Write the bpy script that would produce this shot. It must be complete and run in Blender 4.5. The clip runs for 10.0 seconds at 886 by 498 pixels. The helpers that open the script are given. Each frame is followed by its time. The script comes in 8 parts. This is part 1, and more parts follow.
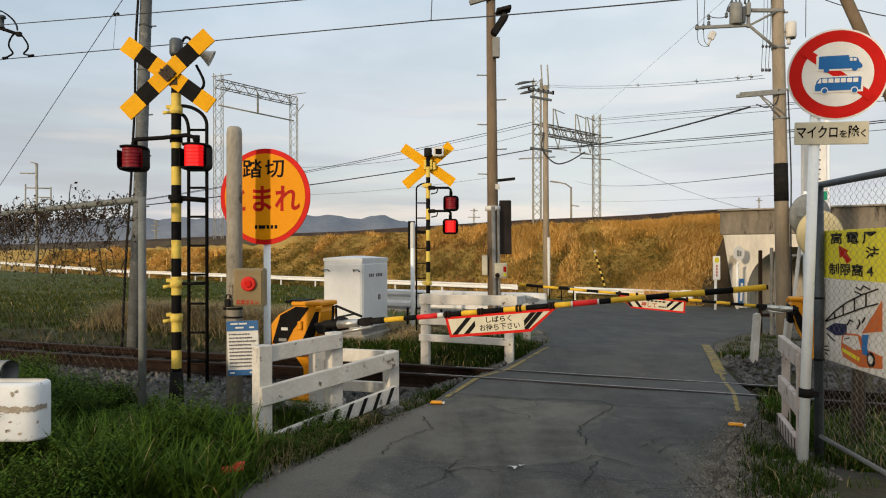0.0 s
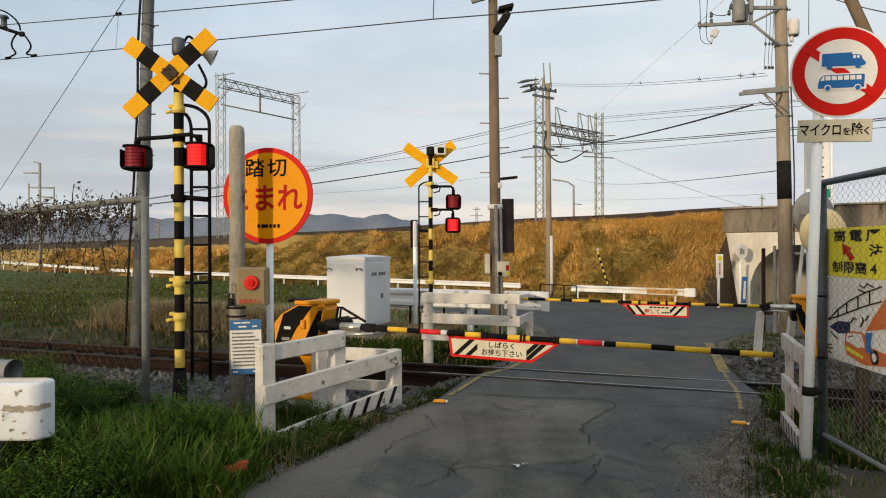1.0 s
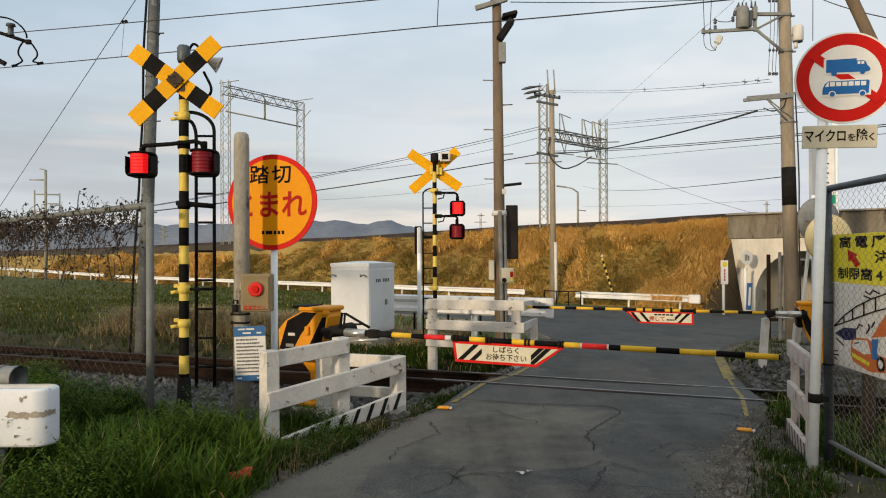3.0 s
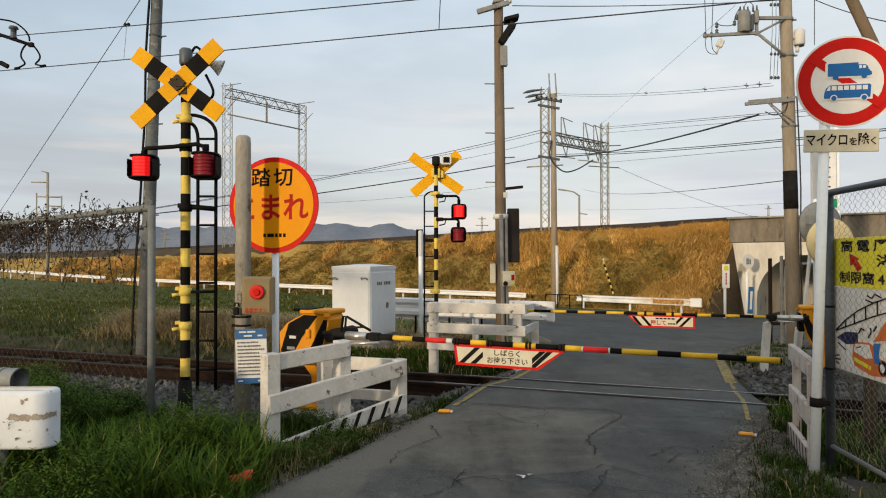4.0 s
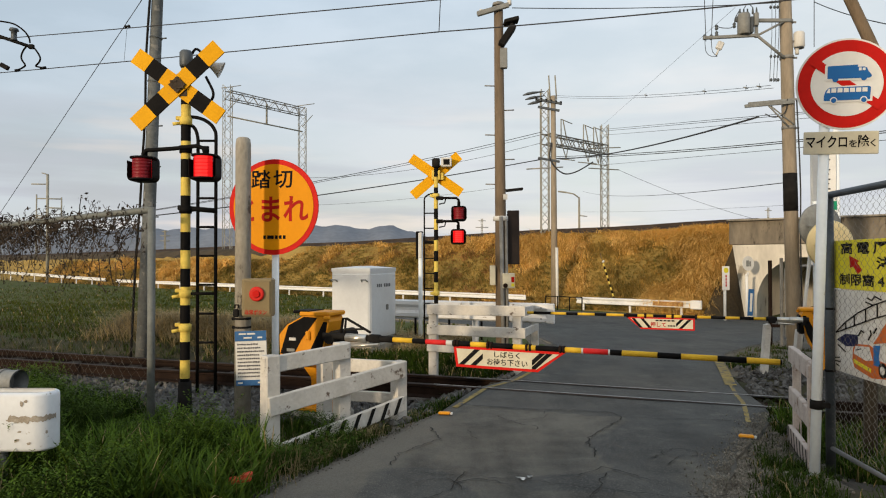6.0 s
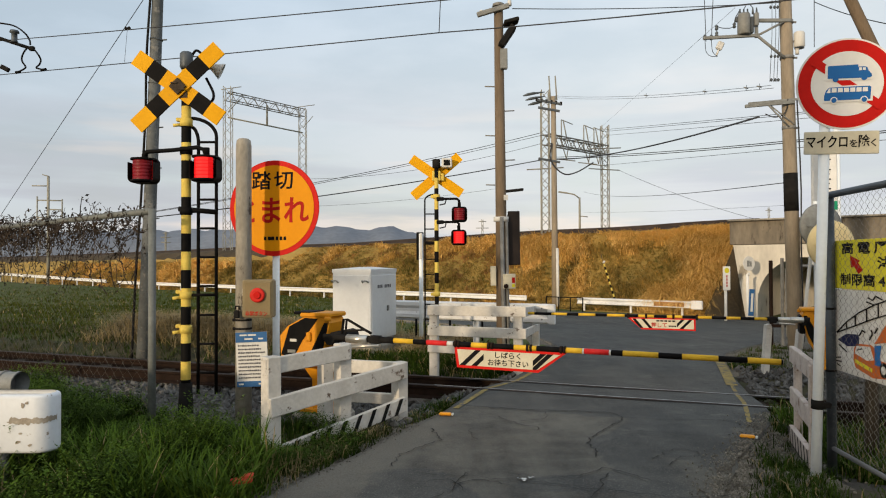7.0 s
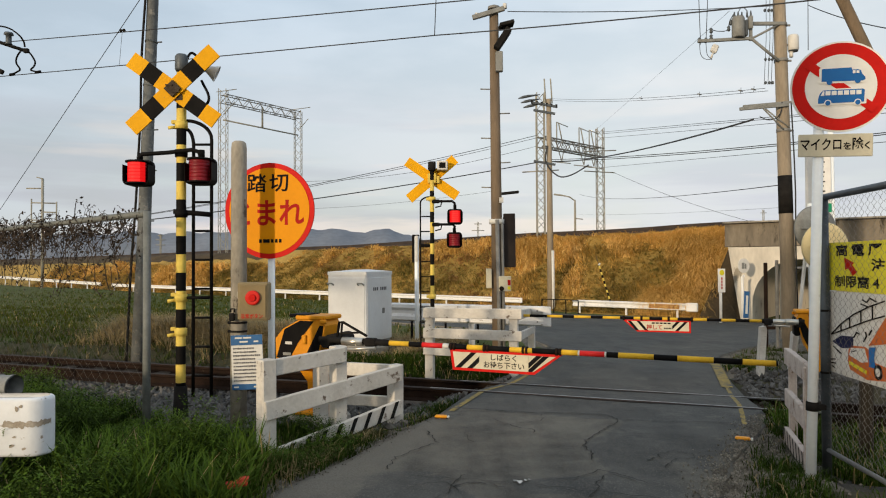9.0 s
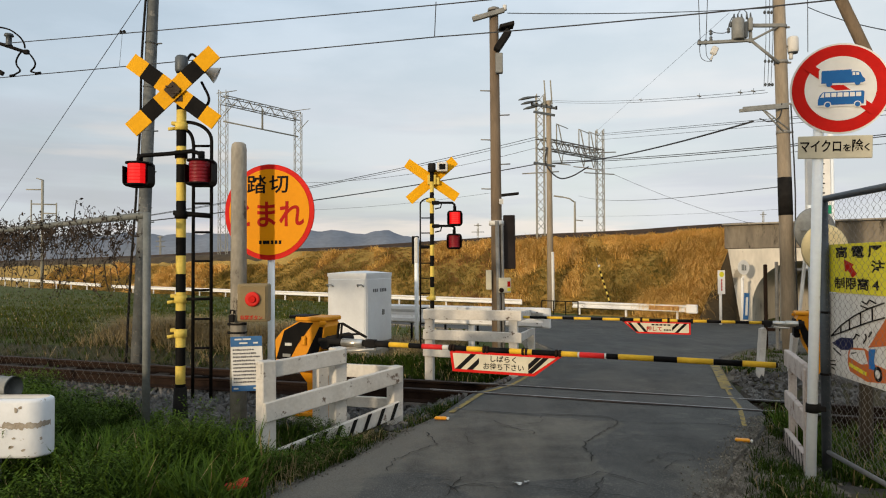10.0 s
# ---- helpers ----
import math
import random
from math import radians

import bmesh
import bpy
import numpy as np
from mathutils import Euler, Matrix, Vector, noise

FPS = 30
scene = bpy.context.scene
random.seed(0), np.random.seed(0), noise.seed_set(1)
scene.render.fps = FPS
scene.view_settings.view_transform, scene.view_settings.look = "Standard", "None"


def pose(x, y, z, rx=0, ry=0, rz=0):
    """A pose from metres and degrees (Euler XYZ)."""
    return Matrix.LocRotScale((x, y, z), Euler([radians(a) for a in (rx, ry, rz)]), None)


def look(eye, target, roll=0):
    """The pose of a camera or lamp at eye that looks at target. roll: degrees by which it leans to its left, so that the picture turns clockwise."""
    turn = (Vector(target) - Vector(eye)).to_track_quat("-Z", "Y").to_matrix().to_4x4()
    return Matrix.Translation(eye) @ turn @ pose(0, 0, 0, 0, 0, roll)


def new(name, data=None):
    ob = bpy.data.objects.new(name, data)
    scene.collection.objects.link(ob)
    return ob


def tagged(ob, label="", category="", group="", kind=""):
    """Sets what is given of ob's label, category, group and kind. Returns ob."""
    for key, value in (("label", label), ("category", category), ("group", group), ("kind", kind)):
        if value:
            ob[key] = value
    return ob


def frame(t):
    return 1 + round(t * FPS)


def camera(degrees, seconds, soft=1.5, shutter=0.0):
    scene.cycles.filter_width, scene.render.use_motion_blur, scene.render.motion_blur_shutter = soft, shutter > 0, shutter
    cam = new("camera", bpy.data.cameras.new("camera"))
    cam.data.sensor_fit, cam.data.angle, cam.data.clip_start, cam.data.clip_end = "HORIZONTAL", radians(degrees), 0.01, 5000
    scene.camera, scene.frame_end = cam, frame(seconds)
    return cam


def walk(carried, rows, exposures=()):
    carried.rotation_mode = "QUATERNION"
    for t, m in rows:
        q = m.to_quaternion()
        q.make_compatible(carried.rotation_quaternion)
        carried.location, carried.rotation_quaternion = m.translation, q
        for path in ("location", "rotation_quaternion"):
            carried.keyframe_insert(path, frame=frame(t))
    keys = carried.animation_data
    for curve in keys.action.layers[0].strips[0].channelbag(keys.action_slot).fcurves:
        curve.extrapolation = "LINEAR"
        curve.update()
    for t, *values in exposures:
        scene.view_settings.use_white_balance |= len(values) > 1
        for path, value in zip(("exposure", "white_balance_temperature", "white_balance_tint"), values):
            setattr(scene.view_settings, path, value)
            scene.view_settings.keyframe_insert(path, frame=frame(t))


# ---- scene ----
PLAN = 1.10                              # metres to a unit of the plan below
cam = camera(64.2, 10.0, 1.1)


def shot(yaw, pitch, roll):
    """Camera pose on the spot: degrees to the left, up, and of lean."""
    return pose(0, 0, 1.43 * PLAN, 90 + pitch, 0, yaw) @ pose(0, 0, 0, 0, 0, roll)


CAMERA_ROWS = [
    (0.0, shot(-0.555, 0.008, -0.068)), (0.5, shot(-0.310, -0.168, -0.166)), (1.0, shot(-0.346, -0.100, -0.192)),
    (1.5, shot(-0.458, 0.107, 0.072)), (2.0, shot(-0.056, 0.252, -0.174)), (2.5, shot(-0.049, 0.289, -0.252)),
    (4.0, shot(0.092, 0.675, -0.096)), (4.5, shot(0.010, 0.642, -0.009)), (5.0, shot(-0.004, 0.709, 0.002)),
    (5.5, shot(0.040, 0.777, -0.001)), (7.0, shot(0.132, 0.899, -0.200)), (7.5, shot(0.104, 0.853, -0.197)),
    (8.0, shot(0.073, 0.983, -0.298)), (8.5, shot(-0.134, 0.983, -0.284)), (9.0, shot(-0.225, 1.096, -0.245)),
    (9.5, shot(-0.296, 0.954, -0.153)), (10.0, shot(-0.239, 1.217, -0.205)),
]
walk(cam, CAMERA_ROWS)

# ---------------------------------------------------------------- light
scene.view_settings.exposure = -0.06
SUN_TURN, SUN_RISE = 35.0, 8.0          # degrees left of straight behind, degrees above the horizon
to_sun = Vector((-math.sin(radians(SUN_TURN)) * math.cos(radians(SUN_RISE)),
                 -math.cos(radians(SUN_TURN)) * math.cos(radians(SUN_RISE)), math.sin(radians(SUN_RISE))))
sun = new("sun", bpy.data.lights.new("sun", "SUN"))
sun.data.energy, sun.data.angle, sun.data.color = 2.92, radians(2.6), (1.0, 0.785, 0.53)
sun.matrix_world = look(to_sun * 60, (0, 0, 0))

world = bpy.data.worlds.new("sky")
scene.world = world
world.use_nodes = True
wn, wl = world.node_tree.nodes, world.node_tree.links
wn.clear()
sky = wn.new("ShaderNodeTexSky")
sky.sky_type, sky.sun_disc = "NISHITA", False
sky.sun_elevation, sky.sun_rotation = radians(SUN_RISE), radians(180 + SUN_TURN)
sky.air_density, sky.dust_density, sky.ozone_density = 1.0, 1.5, 1.0
coord = wn.new("ShaderNodeTexCoord")
stretch = wn.new("ShaderNodeMapping")
stretch.inputs["Scale"].default_value = (2.0, 2.0, 6.0)
stretch.inputs["Rotation"].default_value = (0, radians(6), 0)
cloud = wn.new("ShaderNodeTexNoise")
cloud.inputs["Scale"].default_value, cloud.inputs["Detail"].default_value = 1.6, 7.0
cloud.inputs["Roughness"].default_value = 0.55
cover = wn.new("ShaderNodeMapRange")
cover.inputs["From Min"].default_value, cover.inputs["From Max"].default_value = 0.40, 0.62
cover.inputs["To Min"].default_value, cover.inputs["To Max"].default_value = 0.76, 0.98
tint = wn.new("ShaderNodeValToRGB")
tint.color_ramp.elements[0].position, tint.color_ramp.elements[0].color = 0.50, (4.65, 4.80, 4.92, 1)
tint.color_ramp.elements[1].position, tint.color_ramp.elements[1].color = 0.70, (4.25, 5.0, 5.75, 1)
middle = tint.color_ramp.elements.new(0.585)
middle.color = (4.75, 5.05, 5.25, 1)
height = wn.new("ShaderNodeVectorMath")
height.operation = "DOT_PRODUCT"
height.inputs[1].default_value = (-0.26, 0.0, 1.0)
lift = wn.new("ShaderNodeMath")
lift.operation = "MULTIPLY_ADD"
lift.inputs[1].default_value, lift.inputs[2].default_value = 0.5, 0.5
blend = wn.new("ShaderNodeMix")
blend.data_type = "RGBA"
# thin cloud is brighter the nearer it lies to the sun
toward = wn.new("ShaderNodeVectorMath")
toward.operation = "DOT_PRODUCT"
toward.inputs[1].default_value = to_sun
aureole = wn.new("ShaderNodeMapRange")
aureole.interpolation_type = "SMOOTHSTEP"
aureole.inputs["From Min"].default_value, aureole.inputs["From Max"].default_value = 0.1, 1.0
brighter = wn.new("ShaderNodeMix")
brighter.data_type = "RGBA"
brighter.inputs["B"].default_value = (7.9, 7.3, 6.3, 1)
back = wn.new("ShaderNodeBackground")
back.inputs["Strength"].default_value = 0.166
wout = wn.new("ShaderNodeOutputWorld")
wl.new(coord.outputs["Generated"], stretch.inputs["Vector"])
wl.new(stretch.outputs["Vector"], cloud.inputs["Vector"])
wl.new(cloud.outputs["Fac"], cover.inputs["Value"])
wl.new(coord.outputs["Generated"], height.inputs[0])
wl.new(height.outputs["Value"], lift.inputs[0])
wl.new(lift.outputs[0], tint.inputs["Fac"])
wl.new(cover.outputs["Result"], blend.inputs["Factor"])
wl.new(sky.outputs["Color"], blend.inputs["A"])
wl.new(coord.outputs["Generated"], toward.inputs[0])
wl.new(toward.outputs["Value"], aureole.inputs["Value"])
wl.new(tint.outputs["Color"], brighter.inputs["A"])
wl.new(aureole.outputs["Result"], brighter.inputs["Factor"])
# low bands: mauve-grey cloud with cream gaps, fading out higher up
def cloud_band(scale, turn, lo, hi, amount, colour, source):
    """Mixes a stretched cloud layer near the horizon over the sky colour."""
    place, tex = wn.new("ShaderNodeMapping"), wn.new("ShaderNodeTexNoise")
    place.inputs["Scale"].default_value, place.inputs["Rotation"].default_value = scale, (0, radians(turn), 0)
    place.inputs["Location"].default_value = (amount * 3.1, 0.7, 0.2)
    tex.inputs["Scale"].default_value, tex.inputs["Detail"].default_value, tex.inputs["Roughness"].default_value = 1.5, 6.0, 0.5
    cut, low, both, out = (wn.new("ShaderNodeMapRange"), wn.new("ShaderNodeMapRange"), wn.new("ShaderNodeMath"), wn.new("ShaderNodeMix"))
    cut.interpolation_type = low.interpolation_type = "SMOOTHSTEP"
    cut.inputs["From Min"].default_value, cut.inputs["From Max"].default_value = lo, hi
    low.inputs["From Min"].default_value, low.inputs["From Max"].default_value = 0.05, 0.30
    low.inputs["To Min"].default_value, low.inputs["To Max"].default_value = amount, 0.0
    split = wn.new("ShaderNodeSeparateXYZ")
    both.operation, out.data_type = "MULTIPLY", "RGBA"
    out.inputs["B"].default_value = (*colour, 1)
    wl.new(coord.outputs["Generated"], place.inputs["Vector"])
    wl.new(place.outputs["Vector"], tex.inputs["Vector"])
    wl.new(tex.outputs["Fac"], cut.inputs["Value"])
    wl.new(coord.outputs["Generated"], split.inputs["Vector"])
    wl.new(split.outputs["Z"], low.inputs["Value"])
    wl.new(cut.outputs["Result"], both.inputs[0])
    wl.new(low.outputs["Result"], both.inputs[1])
    wl.new(both.outputs[0], out.inputs["Factor"])
    wl.new(source, out.inputs["A"])
    return out.outputs["Result"]


low_grey = cloud_band((1.2, 1.2, 13.0), 4, 0.44, 0.62, 0.85, (3.78, 3.90, 4.36), brighter.outputs["Result"])
low_cream = cloud_band((1.9, 1.9, 17.0), -3, 0.52, 0.66, 0.85, (6.0, 5.45, 5.15), low_grey)
# the cover thins and darkens towards the left
side = wn.new("ShaderNodeVectorMath")
side.operation = "DOT_PRODUCT"
side.inputs[1].default_value = (1.0, 0.0, 0.0)
shade = wn.new("ShaderNodeMapRange")
shade.inputs["From Min"].default_value, shade.inputs["From Max"].default_value = -0.6, 0.25
shade.inputs["To Min"].default_value, shade.inputs["To Max"].default_value = 0.84, 1.04
dimmed = wn.new("ShaderNodeVectorMath")
dimmed.operation = "SCALE"
wl.new(coord.outputs["Generated"], side.inputs[0])
wl.new(side.outputs["Value"], shade.inputs["Value"])
wl.new(shade.outputs["Result"], dimmed.inputs["Scale"])
wl.new(low_cream, dimmed.inputs[0])
wl.new(dimmed.outputs["Vector"], blend.inputs["B"])
wl.new(blend.outputs["Result"], back.inputs["Color"])
wl.new(back.outputs["Background"], wout.inputs["Surface"])


# ---------------------------------------------------------------- materials
def mat(name, c1, c2=None, rough=0.6, metal=0.0, scale=6.0, bump=0.15, worn=None, wear=0.0, wear_scale=9.0,
        per="", vary=0.25, glow=None, detail=40.0, stretch_z=1.0, gloss=0.16):
    """Procedural surface: two colours mottled coarsely and finely, optional worn patches, fine relief."""
    m = bpy.data.materials.new(name)
    m.use_nodes = True
    n, l = m.node_tree.nodes, m.node_tree.links
    b = n["Principled BSDF"]
    c2 = c2 or tuple(v * 0.75 for v in c1)
    tc = n.new("ShaderNodeTexCoord")
    mp = n.new("ShaderNodeMapping")
    mp.inputs["Scale"].default_value = (1, 1, stretch_z)
    l.new(tc.outputs["Object"], mp.inputs["Vector"])
    big, fine = n.new("ShaderNodeTexNoise"), n.new("ShaderNodeTexNoise")
    for t, s, d in ((big, scale, 5.0), (fine, scale * detail / 6.0, 3.0)):
        t.inputs["Scale"].default_value, t.inputs["Detail"].default_value = s, d
        l.new(mp.outputs["Vector"], t.inputs["Vector"])
    ramp = n.new("ShaderNodeMapRange")
    ramp.inputs["From Min"].default_value, ramp.inputs["From Max"].default_value = 0.3, 0.7
    l.new(big.outputs["Fac"], ramp.inputs["Value"])
    mix = n.new("ShaderNodeMix")
    mix.data_type = "RGBA"
    mix.inputs["A"].default_value, mix.inputs["B"].default_value = (*c1, 1), (*c2, 1)
    l.new(ramp.outputs["Result"], mix.inputs["Factor"])
    hsv = n.new("ShaderNodeHueSaturation")
    val = n.new("ShaderNodeMath")
    val.operation = "MULTIPLY_ADD"
    val.inputs[1].default_value, val.inputs[2].default_value = vary * 1.6, 1.0 - vary * 0.8
    l.new(fine.outputs["Fac"], val.inputs[0])
    top = val.outputs[0]
    if per:
        info = n.new("ShaderNodeObjectInfo" if per == "object" else "ShaderNodeNewGeometry")
        rnd = n.new("ShaderNodeMath")
        rnd.operation = "MULTIPLY_ADD"
        rnd.inputs[1].default_value, rnd.inputs[2].default_value = (0.34, 0.83) if per == "soft" else (0.7, 0.65)
        l.new(info.outputs["Random" if per == "object" else "Random Per Island"], rnd.inputs[0])
        both = n.new("ShaderNodeMath")
        both.operation = "MULTIPLY"
        l.new(top, both.inputs[0])
        l.new(rnd.outputs[0], both.inputs[1])
        top = both.outputs[0]
    l.new(top, hsv.inputs["Value"])
    l.new(mix.outputs["Result"], hsv.inputs["Color"])
    col = hsv.outputs["Color"]
    b.inputs["Specular IOR Level"].default_value = gloss
    b.inputs["Roughness"].default_value, b.inputs["Metallic"].default_value = rough, metal
    if worn:
        spots = n.new("ShaderNodeTexNoise")
        spots.inputs["Scale"].default_value, spots.inputs["Detail"].default_value = wear_scale, 8.0
        spots.inputs["Roughness"].default_value = 0.65
        l.new(mp.outputs["Vector"], spots.inputs["Vector"])
        cut = n.new("ShaderNodeMapRange")
        edge = 0.68 - 0.30 * wear
        cut.inputs["From Min"].default_value, cut.inputs["From Max"].default_value = edge, edge + 0.05
        l.new(spots.outputs["Fac"], cut.inputs["Value"])
        wmix = n.new("ShaderNodeMix")
        wmix.data_type = "RGBA"
        wmix.inputs["B"].default_value = (*worn, 1)
        l.new(cut.outputs["Result"], wmix.inputs["Factor"])
        l.new(col, wmix.inputs["A"])
        col = wmix.outputs["Result"]
    l.new(col, b.inputs["Base Color"])
    if bump:
        bp = n.new("ShaderNodeBump")
        bp.inputs["Strength"].default_value, bp.inputs["Distance"].default_value = bump, 0.02
        l.new(fine.outputs["Fac"], bp.inputs["Height"])
        l.new(bp.outputs["Normal"], b.inputs["Normal"])
    if glow:
        b.inputs["Emission Color"].default_value = (*glow[0], 1)
        b.inputs["Emission Strength"].default_value = glow[1]
    return m


M = {}
M["asphalt_pale"] = mat("asphalt_pale", (0.165, 0.156, 0.138), (0.225, 0.212, 0.186), 0.9, scale=2.4, bump=0.6, vary=1.5, detail=260.0,
                        worn=(0.11, 0.107, 0.10), wear=0.38, wear_scale=5.0)
M["crack"] = mat("crack", (0.038, 0.037, 0.034), rough=0.9)
M["groove"] = mat("groove", (0.018, 0.018, 0.018), rough=0.9)
M["soil"] = mat("soil", (0.065, 0.055, 0.036), (0.036, 0.042, 0.02), 0.95, scale=0.8, bump=0.6, vary=0.5, detail=120.0)
M["dirt"] = mat("dirt", (0.150, 0.132, 0.105), (0.095, 0.083, 0.066), 0.95, scale=2.2, bump=0.7, vary=0.9, detail=120.0)
M["gravel"] = mat("gravel", (0.075, 0.068, 0.058), (0.042, 0.038, 0.033), 0.95, scale=3.0, bump=0.8, vary=0.7, detail=110.0)
M["stone"] = mat("stone", (0.135, 0.135, 0.132), (0.060, 0.057, 0.054), 0.9, scale=5.0, bump=0.4, per="island", vary=0.4)
# rust-brown stones, darkened further to stand in for shade between the rails
M["stone_rust_shaded"] = mat("stone_rust_shaded", (0.060, 0.043, 0.032), (0.030, 0.022, 0.017), 0.9, scale=5.0, bump=0.4, per="island", vary=0.4)
M["stone_earth"] = mat("stone_earth", (0.235, 0.22, 0.19), (0.11, 0.10, 0.085), 0.9, scale=7.0, bump=0.4, per="island", vary=0.4)
M["rail"] = mat("rail", (0.014, 0.009, 0.007), (0.025, 0.015, 0.011), 0.85, 0.0, scale=7.0, bump=0.4, vary=0.4, gloss=0.08)
M["rail_head"] = mat("rail_head", (0.36, 0.35, 0.34), (0.17, 0.165, 0.16), 0.45, 0.85, scale=14.0, bump=0.05)
M["sleeper"] = mat("sleeper", (0.085, 0.070, 0.056), (0.050, 0.041, 0.034), 0.9, scale=4.0, bump=0.4, per="object")
M["yellow"] = mat("yellow", (0.76, 0.38, 0.008), (0.66, 0.32, 0.006), 0.5, scale=5.0, bump=0.05, vary=0.12, gloss=0.06,
                  worn=(0.32, 0.22, 0.10), wear=0.05, wear_scale=24.0)
M["arm_yellow"] = mat("arm_yellow", (0.74, 0.47, 0.045), (0.62, 0.37, 0.03), 0.5, scale=7.0, bump=0.06, vary=0.18, gloss=0.08,
                      worn=(0.36, 0.27, 0.14), wear=0.10, wear_scale=20.0)
M["yellow_dull"] = mat("yellow_dull", (0.72, 0.56, 0.12), (0.58, 0.42, 0.08), 0.6, scale=9.0, bump=0.1, vary=0.2,
                       worn=(0.20, 0.15, 0.08), wear=0.12, wear_scale=22.0)
M["orange"] = mat("orange", (0.72, 0.30, 0.012), (0.62, 0.24, 0.010), 0.5, scale=5.0, bump=0.08, vary=0.15,
                  worn=(0.22, 0.12, 0.06), wear=0.10, wear_scale=18.0)
M["black"] = mat("black", (0.006, 0.006, 0.0065), (0.010, 0.0095, 0.0095), 0.6, scale=8.0, bump=0.08, gloss=0.04)
M["black_dull"] = mat("black_dull", (0.011, 0.0105, 0.0105), (0.020, 0.019, 0.018), 0.8, scale=9.0, bump=0.15, gloss=0.06)
M["red"] = mat("red", (0.56, 0.014, 0.010), (0.48, 0.012, 0.009), 0.5, scale=6.0, bump=0.04, vary=0.12, gloss=0.06)
M["red_band"] = mat("red_band", (0.66, 0.03, 0.03), (0.55, 0.02, 0.02), 0.4, scale=8.0, bump=0.05, vary=0.15)
M["white_enamel"] = mat("white_enamel", (0.78, 0.78, 0.76), (0.68, 0.68, 0.66), 0.35, scale=4.0, bump=0.02, vary=0.08)
M["sign_cream"] = mat("sign_cream", (0.58, 0.55, 0.43), (0.48, 0.45, 0.35), 0.5, scale=7.0, bump=0.03, vary=0.12)
M["white_post"] = mat("white_post", (0.82, 0.87, 0.91), (0.78, 0.83, 0.87), 0.4, scale=5.0, bump=0.04, vary=0.1,
                      worn=(0.30, 0.27, 0.23), wear=0.03, wear_scale=16.0)
M["white_wood"] = mat("white_wood", (0.62, 0.60, 0.56), (0.51, 0.485, 0.44), 0.75, scale=5.0, bump=0.25, vary=0.2,
                      worn=(0.15, 0.115, 0.09), wear=0.24, wear_scale=8.5)
M["white_wood_old"] = mat("white_wood_old", (0.56, 0.49, 0.44), (0.42, 0.35, 0.31), 0.85, scale=8.0, bump=0.35, vary=0.3,
                          worn=(0.24, 0.17, 0.13), wear=0.30, wear_scale=8.0)
M["white_guard"] = mat("white_guard", (0.74, 0.745, 0.75), (0.66, 0.665, 0.67), 0.45, scale=5.0, bump=0.05, vary=0.1,
                       worn=(0.30, 0.26, 0.22), wear=0.14, wear_scale=13.0)
# cooler copy of white_guard; the blue tint stands in for skylit shade
M["white_sleeve_shade"] = mat("white_sleeve_shade", (0.70, 0.735, 0.775), (0.63, 0.66, 0.70), 0.4, scale=5.0, bump=0.05, vary=0.1,
                        worn=(0.28, 0.25, 0.21), wear=0.07, wear_scale=13.0)
M["cabinet"] = mat("cabinet", (0.65, 0.675, 0.695), (0.59, 0.61, 0.63), 0.45, scale=3.0, bump=0.03, vary=0.08,
                   worn=(0.50, 0.46, 0.40), wear=0.01, wear_scale=5.0)
M["concrete"] = mat("concrete", (0.36, 0.335, 0.285), (0.23, 0.212, 0.18), 0.9, scale=5.0, bump=0.4, vary=0.4, stretch_z=0.5,
                    worn=(0.10, 0.085, 0.07), wear=0.30, wear_scale=9.0)
M["concrete_pale"] = mat("concrete_pale", (0.62, 0.58, 0.50), (0.48, 0.45, 0.39), 0.9, scale=1.2, bump=0.3, vary=0.25, stretch_z=0.35,
                         worn=(0.25, 0.225, 0.18), wear=0.32, wear_scale=1.7)
M["concrete_dark"] = mat("concrete_dark", (0.25, 0.215, 0.165), (0.12, 0.105, 0.085), 0.9, scale=1.5, bump=0.35, vary=0.4, stretch_z=0.3,
                         worn=(0.055, 0.048, 0.038), wear=0.42, wear_scale=1.3)
M["galvanised"] = mat("galvanised", (0.25, 0.26, 0.255), (0.18, 0.185, 0.18), 0.6, 0.12, scale=9.0, bump=0.08, vary=0.25)
M["post_grey"] = mat("post_grey", (0.185, 0.20, 0.195), (0.125, 0.135, 0.13), 0.6, 0.1, scale=7.0, bump=0.1, vary=0.3)
M["mast_grey"] = mat("mast_grey", (0.150, 0.162, 0.165), (0.085, 0.093, 0.095), 0.75, 0.05, scale=3.0, bump=0.15, vary=0.45, worn=(0.20, 0.20, 0.19), wear=0.35, wear_scale=9.0)
M["steel_grey"] = mat("steel_grey", (0.26, 0.26, 0.25), (0.18, 0.175, 0.165), 0.65, 0.2, scale=8.0, bump=0.15, vary=0.3,
                      worn=(0.13, 0.085, 0.055), wear=0.10)
M["steel_dark"] = mat("steel_dark", (0.10, 0.115, 0.13), (0.07, 0.08, 0.09), 0.5, 0.35, scale=9.0, bump=0.1, vary=0.2)
M["wire_rusty"] = mat("wire_rusty", (0.145, 0.135, 0.115), (0.085, 0.075, 0.06), 0.7, 0.1, scale=10.0, bump=0.0)
M["wire_mesh"] = mat("wire_mesh", (0.20, 0.195, 0.185), (0.13, 0.122, 0.115), 0.6, 0.1, scale=10.0, bump=0.0)
M["wood_pole"] = mat("wood_pole", (0.205, 0.155, 0.108), (0.13, 0.098, 0.068), 0.85, scale=9.0, bump=0.3, vary=0.3, stretch_z=0.12)
M["timber_dark"] = mat("timber_dark", (0.055, 0.047, 0.036), (0.033, 0.028, 0.022), 0.9, scale=8.0, bump=0.3, vary=0.3, stretch_z=0.15)
